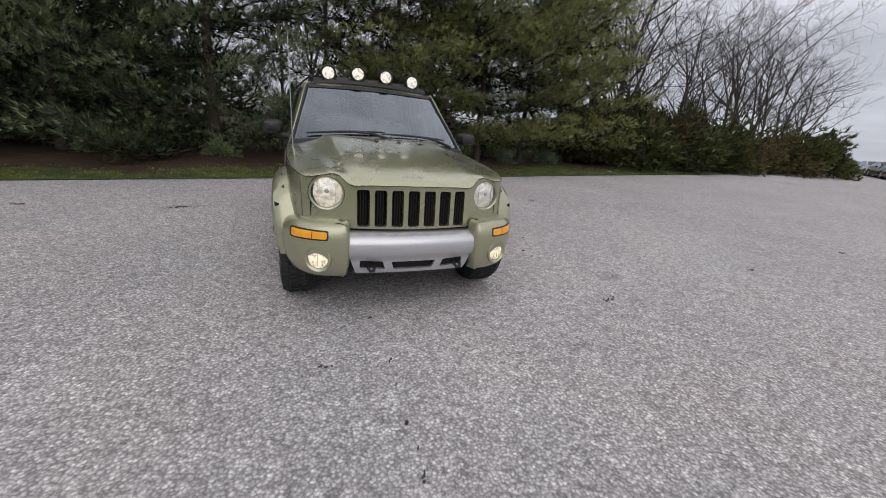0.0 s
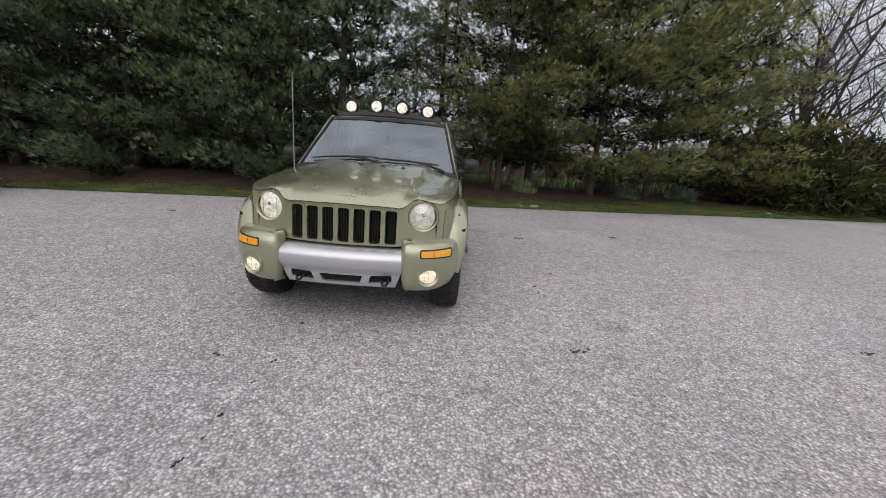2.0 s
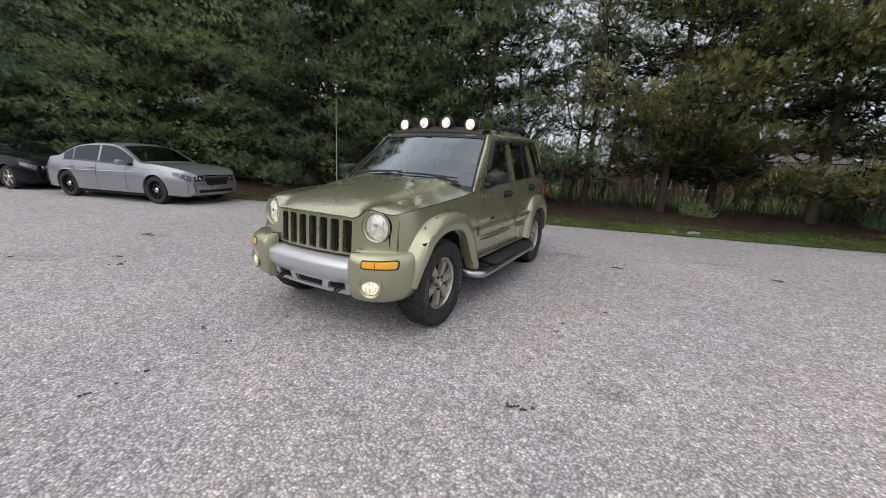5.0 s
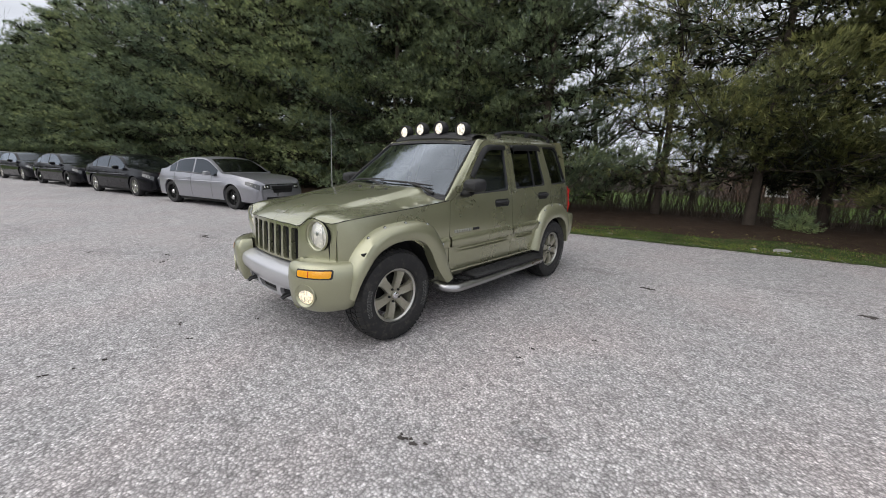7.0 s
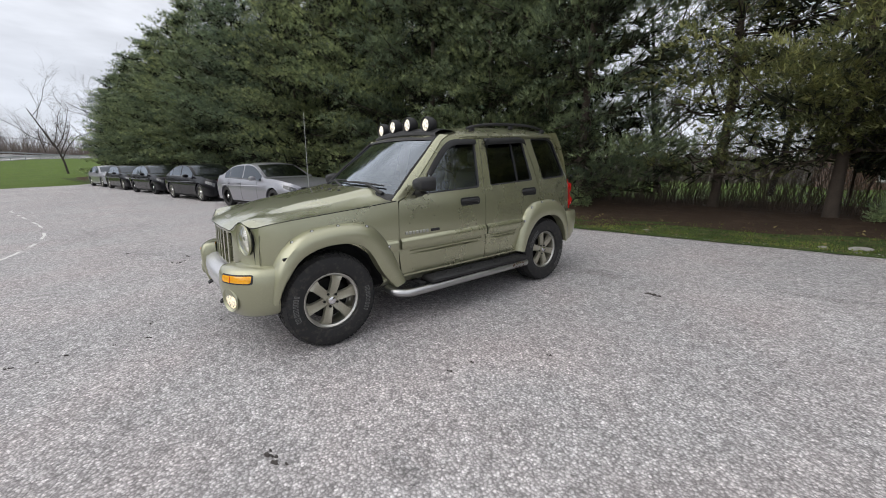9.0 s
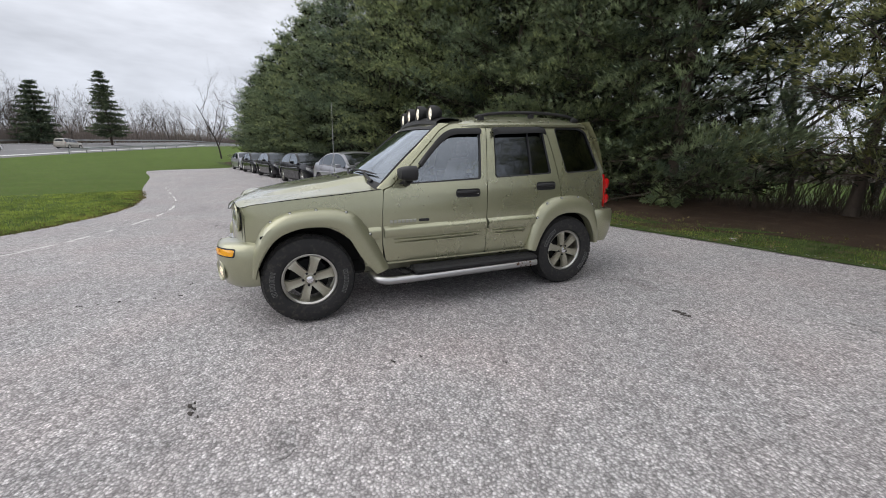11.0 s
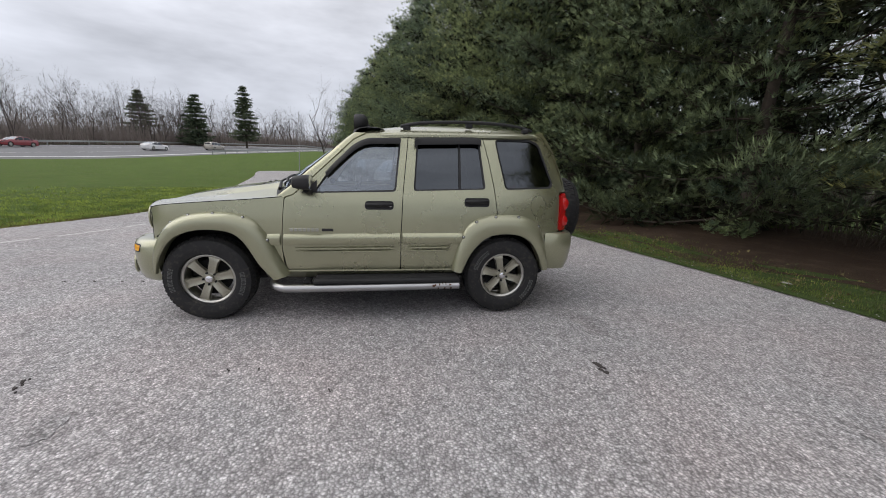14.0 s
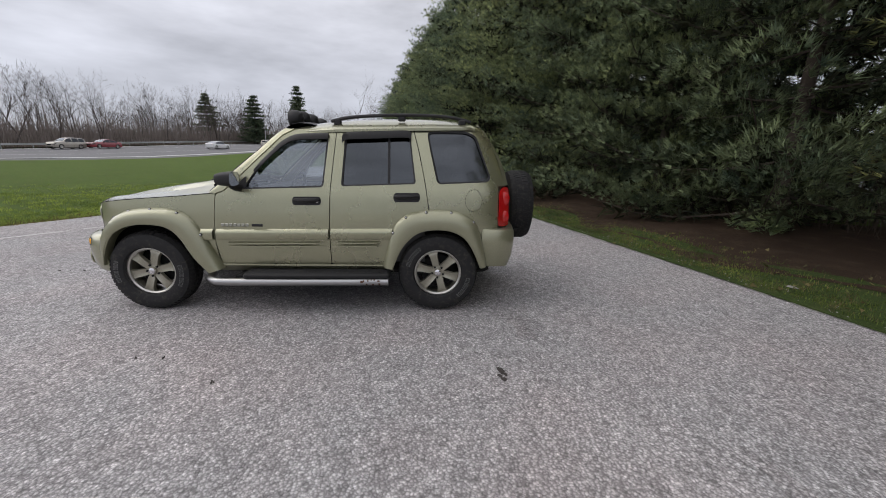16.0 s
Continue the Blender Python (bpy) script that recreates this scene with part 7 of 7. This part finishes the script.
def warehouse():
    h = thing("warehouse", pose(98.5, 34.0, -0.4, 0, 0, -72), "long grey flat-roofed warehouse far across the lot", "building")
    part("wall", Shape().box((0, 0, 0), (40, 24, 4.9), 0.1), SIDING, h)
    part("wall", Shape().box((4.5, -0.6, 0), (40, -0.02, 5.7), 0.1), SIDING, h)
    part("roof_edge", Shape().box((-0.3, -0.3, 4.9), (4.4, 24.3, 5.2), 0.05), ROOFING, h)
    part("roof_edge", Shape().box((4.3, -0.9, 5.7), (40.3, 0.2, 6.0), 0.05), ROOFING, h)
    for x in (9, 17, 25):
        part("dock_door", Shape().box((x, -0.75, 0.2), (x + 4, -0.6, 4.2), 0.02), GALV, h)


warehouse()
for x, y in ((70.0, 22.6), (84.0, 27.0)):
    p = thing("light_pole", pose(x, y, 0), "tall pale steel parking-lot light pole", "lamp post", "light poles")
    part("pole", Shape().tube([(0, 0, -1.5), (0, 0, 5.2)], [0.13, 0.09], 10), WHITE, p)
    for k in (-1, 1):
        part("lamp_head", Shape().box((min(0, 0.9 * k), -0.2, 5.1), (max(0, 0.9 * k), 0.2, 5.3), 0.05), WHITE, p)
for x, y, mat in ((53.2, 17.1, GREY_PAINT), (49.8, 14.7, BLACK_PAINT), (46.4, 12.5, BLACK_PAINT)):
    vehicle(SEDAN, pose(x, y, land(x, y), 0, 0, 215), mat, "small far car parked before the warehouse", "far parked cars", "alloy")


# marks on the asphalt: tar crumbs, leaves and faint lines
def crumbs(x, y, size, seed, mat=TAR, label="dark scrap of tar and dead leaf lying on the asphalt", long=1.6, turn=0.0):
    rng = np.random.RandomState(seed)
    s = Shape()
    for k in range(rng.randint(4, 8)):
        cx, cy, r = rng.normal(0, size * 0.55 * long), rng.normal(0, size * 0.4), size * rng.uniform(0.18, 0.5)
        m = 9
        ring = [(cx + r * rng.uniform(0.5, 1.2) * math.cos(a) * long, cy + r * rng.uniform(0.4, 1.1) * math.sin(a), 0.0) for a in (2 * math.pi * i / m for i in range(m))]
        top = [(cx + (p[0] - cx) * 0.75, cy + (p[1] - cy) * 0.75, 0.004 + rng.uniform(0, 0.006)) for p in ring]
        s.grid([ring, top], close_u=True)
        s.add(top, [tuple(range(m))])
    ob = part("debris", s, mat)
    ob.matrix_basis = pose(x, y, 0.001, 0, 0, turn)
    tagged(ob, label, "debris", "scraps on the asphalt")


for k, (x, y, size, turn) in enumerate(((-0.31, -3.32, 0.042, 80), (-0.30, -3.0, 0.034, 85), (-0.29, -3.16, 0.022, 60), (-0.65, -2.47, 0.045, 0), (-0.27, -2.5, 0.032, 70), (-0.28, -2.72, 0.022, 85), (-0.30, -1.96, 0.03, 20), (1.79, -2.05, 0.09, 25), (3.85, 2.45, 0.14, 10), (4.3, -1.7, 0.06, 0), (6.9, -1.4, 0.12, 15), (-2.35, 1.71, 0.16, 10), (-4.1, 1.86, 0.13, 10), (-4.72, -1.12, 0.24, 8), (-3.14, -2.07, 0.14, 0), (-3.55, -1.95, 0.10, 20), (-4.43, -2.69, 0.12, 30), (1.99, 1.77, 0.12, 30), (2.05, -0.17, 0.03, 0), (1.75, -0.88, 0.03, 40), (1.76, -0.68, 0.025, 0))):
    crumbs(x, y, size * 0.42, 70 + k, turn=turn)


def stain(x, y, a, b, turn, seed):
    """A thin worn patch, a shade darker than the asphalt."""
    rng = np.random.RandomState(seed)
    m = 22
    rad = [1 + 0.35 * math.sin(3 * t + seed) * 0.5 + rng.uniform(-0.2, 0.2) for t in np.linspace(0, 6.28, m)]
    s = Shape().add([(a * r * math.cos(2 * math.pi * i / m), b * r * math.sin(2 * math.pi * i / m), 0.004) for i, r in enumerate(rad)], [tuple(range(m))])
    tagged(part("oil_stain", s, STAIN, m=pose(x, y, 0, 0, 0, turn), smooth=0), "darkened worn patch in the asphalt", "stain", "stains", "structure")


def crack(points, seed):
    rng = np.random.RandomState(seed)
    path = curved(points, 0.12)
    s = Shape().grid([[(x + rng.normal(0, 0.012) + d * rng.uniform(0.4, 1.3), y + rng.normal(0, 0.012) + d, 0.0045) for d in (-0.003, 0.003)] for x, y in path])
    tagged(part("crack", s, STAIN, smooth=0), "fine dark crack across the asphalt", "crack", "cracks", "structure")


STAIN = chipseal()
STAIN.name = "worn_chip_seal"
for nd in STAIN.node_tree.nodes:
    if nd.type == "VALTORGB" and len(nd.color_ramp.elements) == 4:
        for el in nd.color_ramp.elements:
            el.color = tuple(c * 0.90 for c in el.color[:3]) + (1,)
for k, (x, y, a, b, turn) in enumerate(((2.24, -1.6, 0.13, 0.08, 20), (1.24, 2.1, 0.24, 0.14, 10), (-4.3, -2.55, 0.5, 0.14, 30), (-4.7, -1.1, 0.4, 0.1, 5), (3.2, 3.0, 0.5, 0.08, 15), (6.5, 2.2, 0.6, 0.08, 12), (-2.3, 1.75, 0.3, 0.1, 8), (-7.5, -3.4, 0.6, 0.12, 10))):
    stain(x, y, a, b, turn, 90 + k)
crack([(4.6, 3.4), (6.4, 3.0), (8.5, 3.7), (11, 3.3)], 1)


def faded_line(points, wide_, gap):
    """A painted line worn to dashes."""
    rng = np.random.RandomState(int(wide_ * 1000) + len(points))
    path = curved(points, 0.10)
    s, i = Shape(), 0
    while i < len(path) - 4:
        k = rng.randint(3, 12)
        run = path[i:i + k]
        if len(run) > 2:
            s.grid([[(x + d * rng.uniform(0.5, 1.1) * 0.3, y + d * rng.uniform(0.5, 1.1), 0.004) for d in (-wide_ / 2, wide_ / 2)] for x, y in run])
        i += k + rng.randint(1, gap)
    tagged(part("faded_line", s, WHITE, smooth=0), "faded broken white painted line on the asphalt", "road marking", "painted lines", "structure")


faded_line([(-1.9, -5.85), (-2.9, -5.15), (-3.4, -4.85), (-4.25, -4.52), (-5.4, -4.22), (-6.6, -4.08), (-7.8, -4.10)], 0.07, 5)
faded_line([(-7.8, -4.10), (-9.6, -4.4), (-11.7, -4.95), (-16.0, -6.1)], 0.06, 14)
faded_line([along(s, rim(s) - 0.12) for s in np.arange(2.0, 9.0, 0.8)], 0.07, 4)
faded_line([along(s, rim(s) - 0.10) for s in np.arange(-4.0, 2.0, 0.8)], 0.06, 6)


def rock(x, y, size, seed, flat=0.4):
    rng = np.random.RandomState(seed)
    s = Shape()
    rows = []
    for i, ph in enumerate(np.linspace(-1.2, 1.4, 6)):
        rows.append([(size * math.cos(ph) * math.cos(a) * rng.uniform(0.85, 1.15) * 1.6, size * math.cos(ph) * math.sin(a) * rng.uniform(0.85, 1.15), size * flat * (math.sin(ph) + 0.35)) for a in (2 * math.pi * k / 9 for k in range(9))])
    s.grid(rows, close_u=True)
    s.add(rows[-1], [tuple(range(9))])
    tagged(part("rock", s, STONE, m=pose(x, y, land(x, y), 0, 0, seed * 40) @ Matrix.Scale(0.75, 4), smooth=60), "pale flat rock lying in the verge", "rock", "rocks")


rock(3.15, 6.15, 0.14, 1)
rock(2.75, 5.98, 0.08, 2)
rock(10.6, 11.8, 0.16, 3)
rock(*along(12.6, 0.9), 0.10, 4)
rock(*along(0.4, 0.55), 0.06, 5)
rng = np.random.RandomState(8)
gravel = Shape()
for _ in range(900):
    s = rng.uniform(-9, 14)
    x, y = along(s, rim(s) + rng.normal(0.10, 0.10))
    r = rng.uniform(0.008, 0.024)
    z = land(x, y) + 0.002
    gravel.add([(x - r, y, z), (x, y - r, z), (x + r * 1.2, y, z), (x, y + r, z), (x, y, z + r * 0.9)], [(0, 1, 4), (1, 2, 4), (2, 3, 4), (3, 0, 4)])
tagged(part("edge_gravel", gravel, STONE, smooth=0), "loose pale stone chips along the asphalt's edge", "gravel", "", "stuff")
leaf = np.random.RandomState(9)
spots = [along(leaf.uniform(-12, 14), abs(leaf.normal(0.9, 0.5)) + 0.05) for _ in range(700)]
c = np.array([(x, y, land(x, y) + 0.045) for x, y in spots])
fallen = triangles("fallen_leaves", brushes(c, unit(leaf.normal(0, 1, (len(c), 3)) * [1, 1, 0.15]), leaf, 1, 0.06, 0.022, 0.2), DRY)
tagged(part("fallen_leaves", fallen, DRY), "dry tan leaves scattered in the verge", "leaves", "", "stuff")
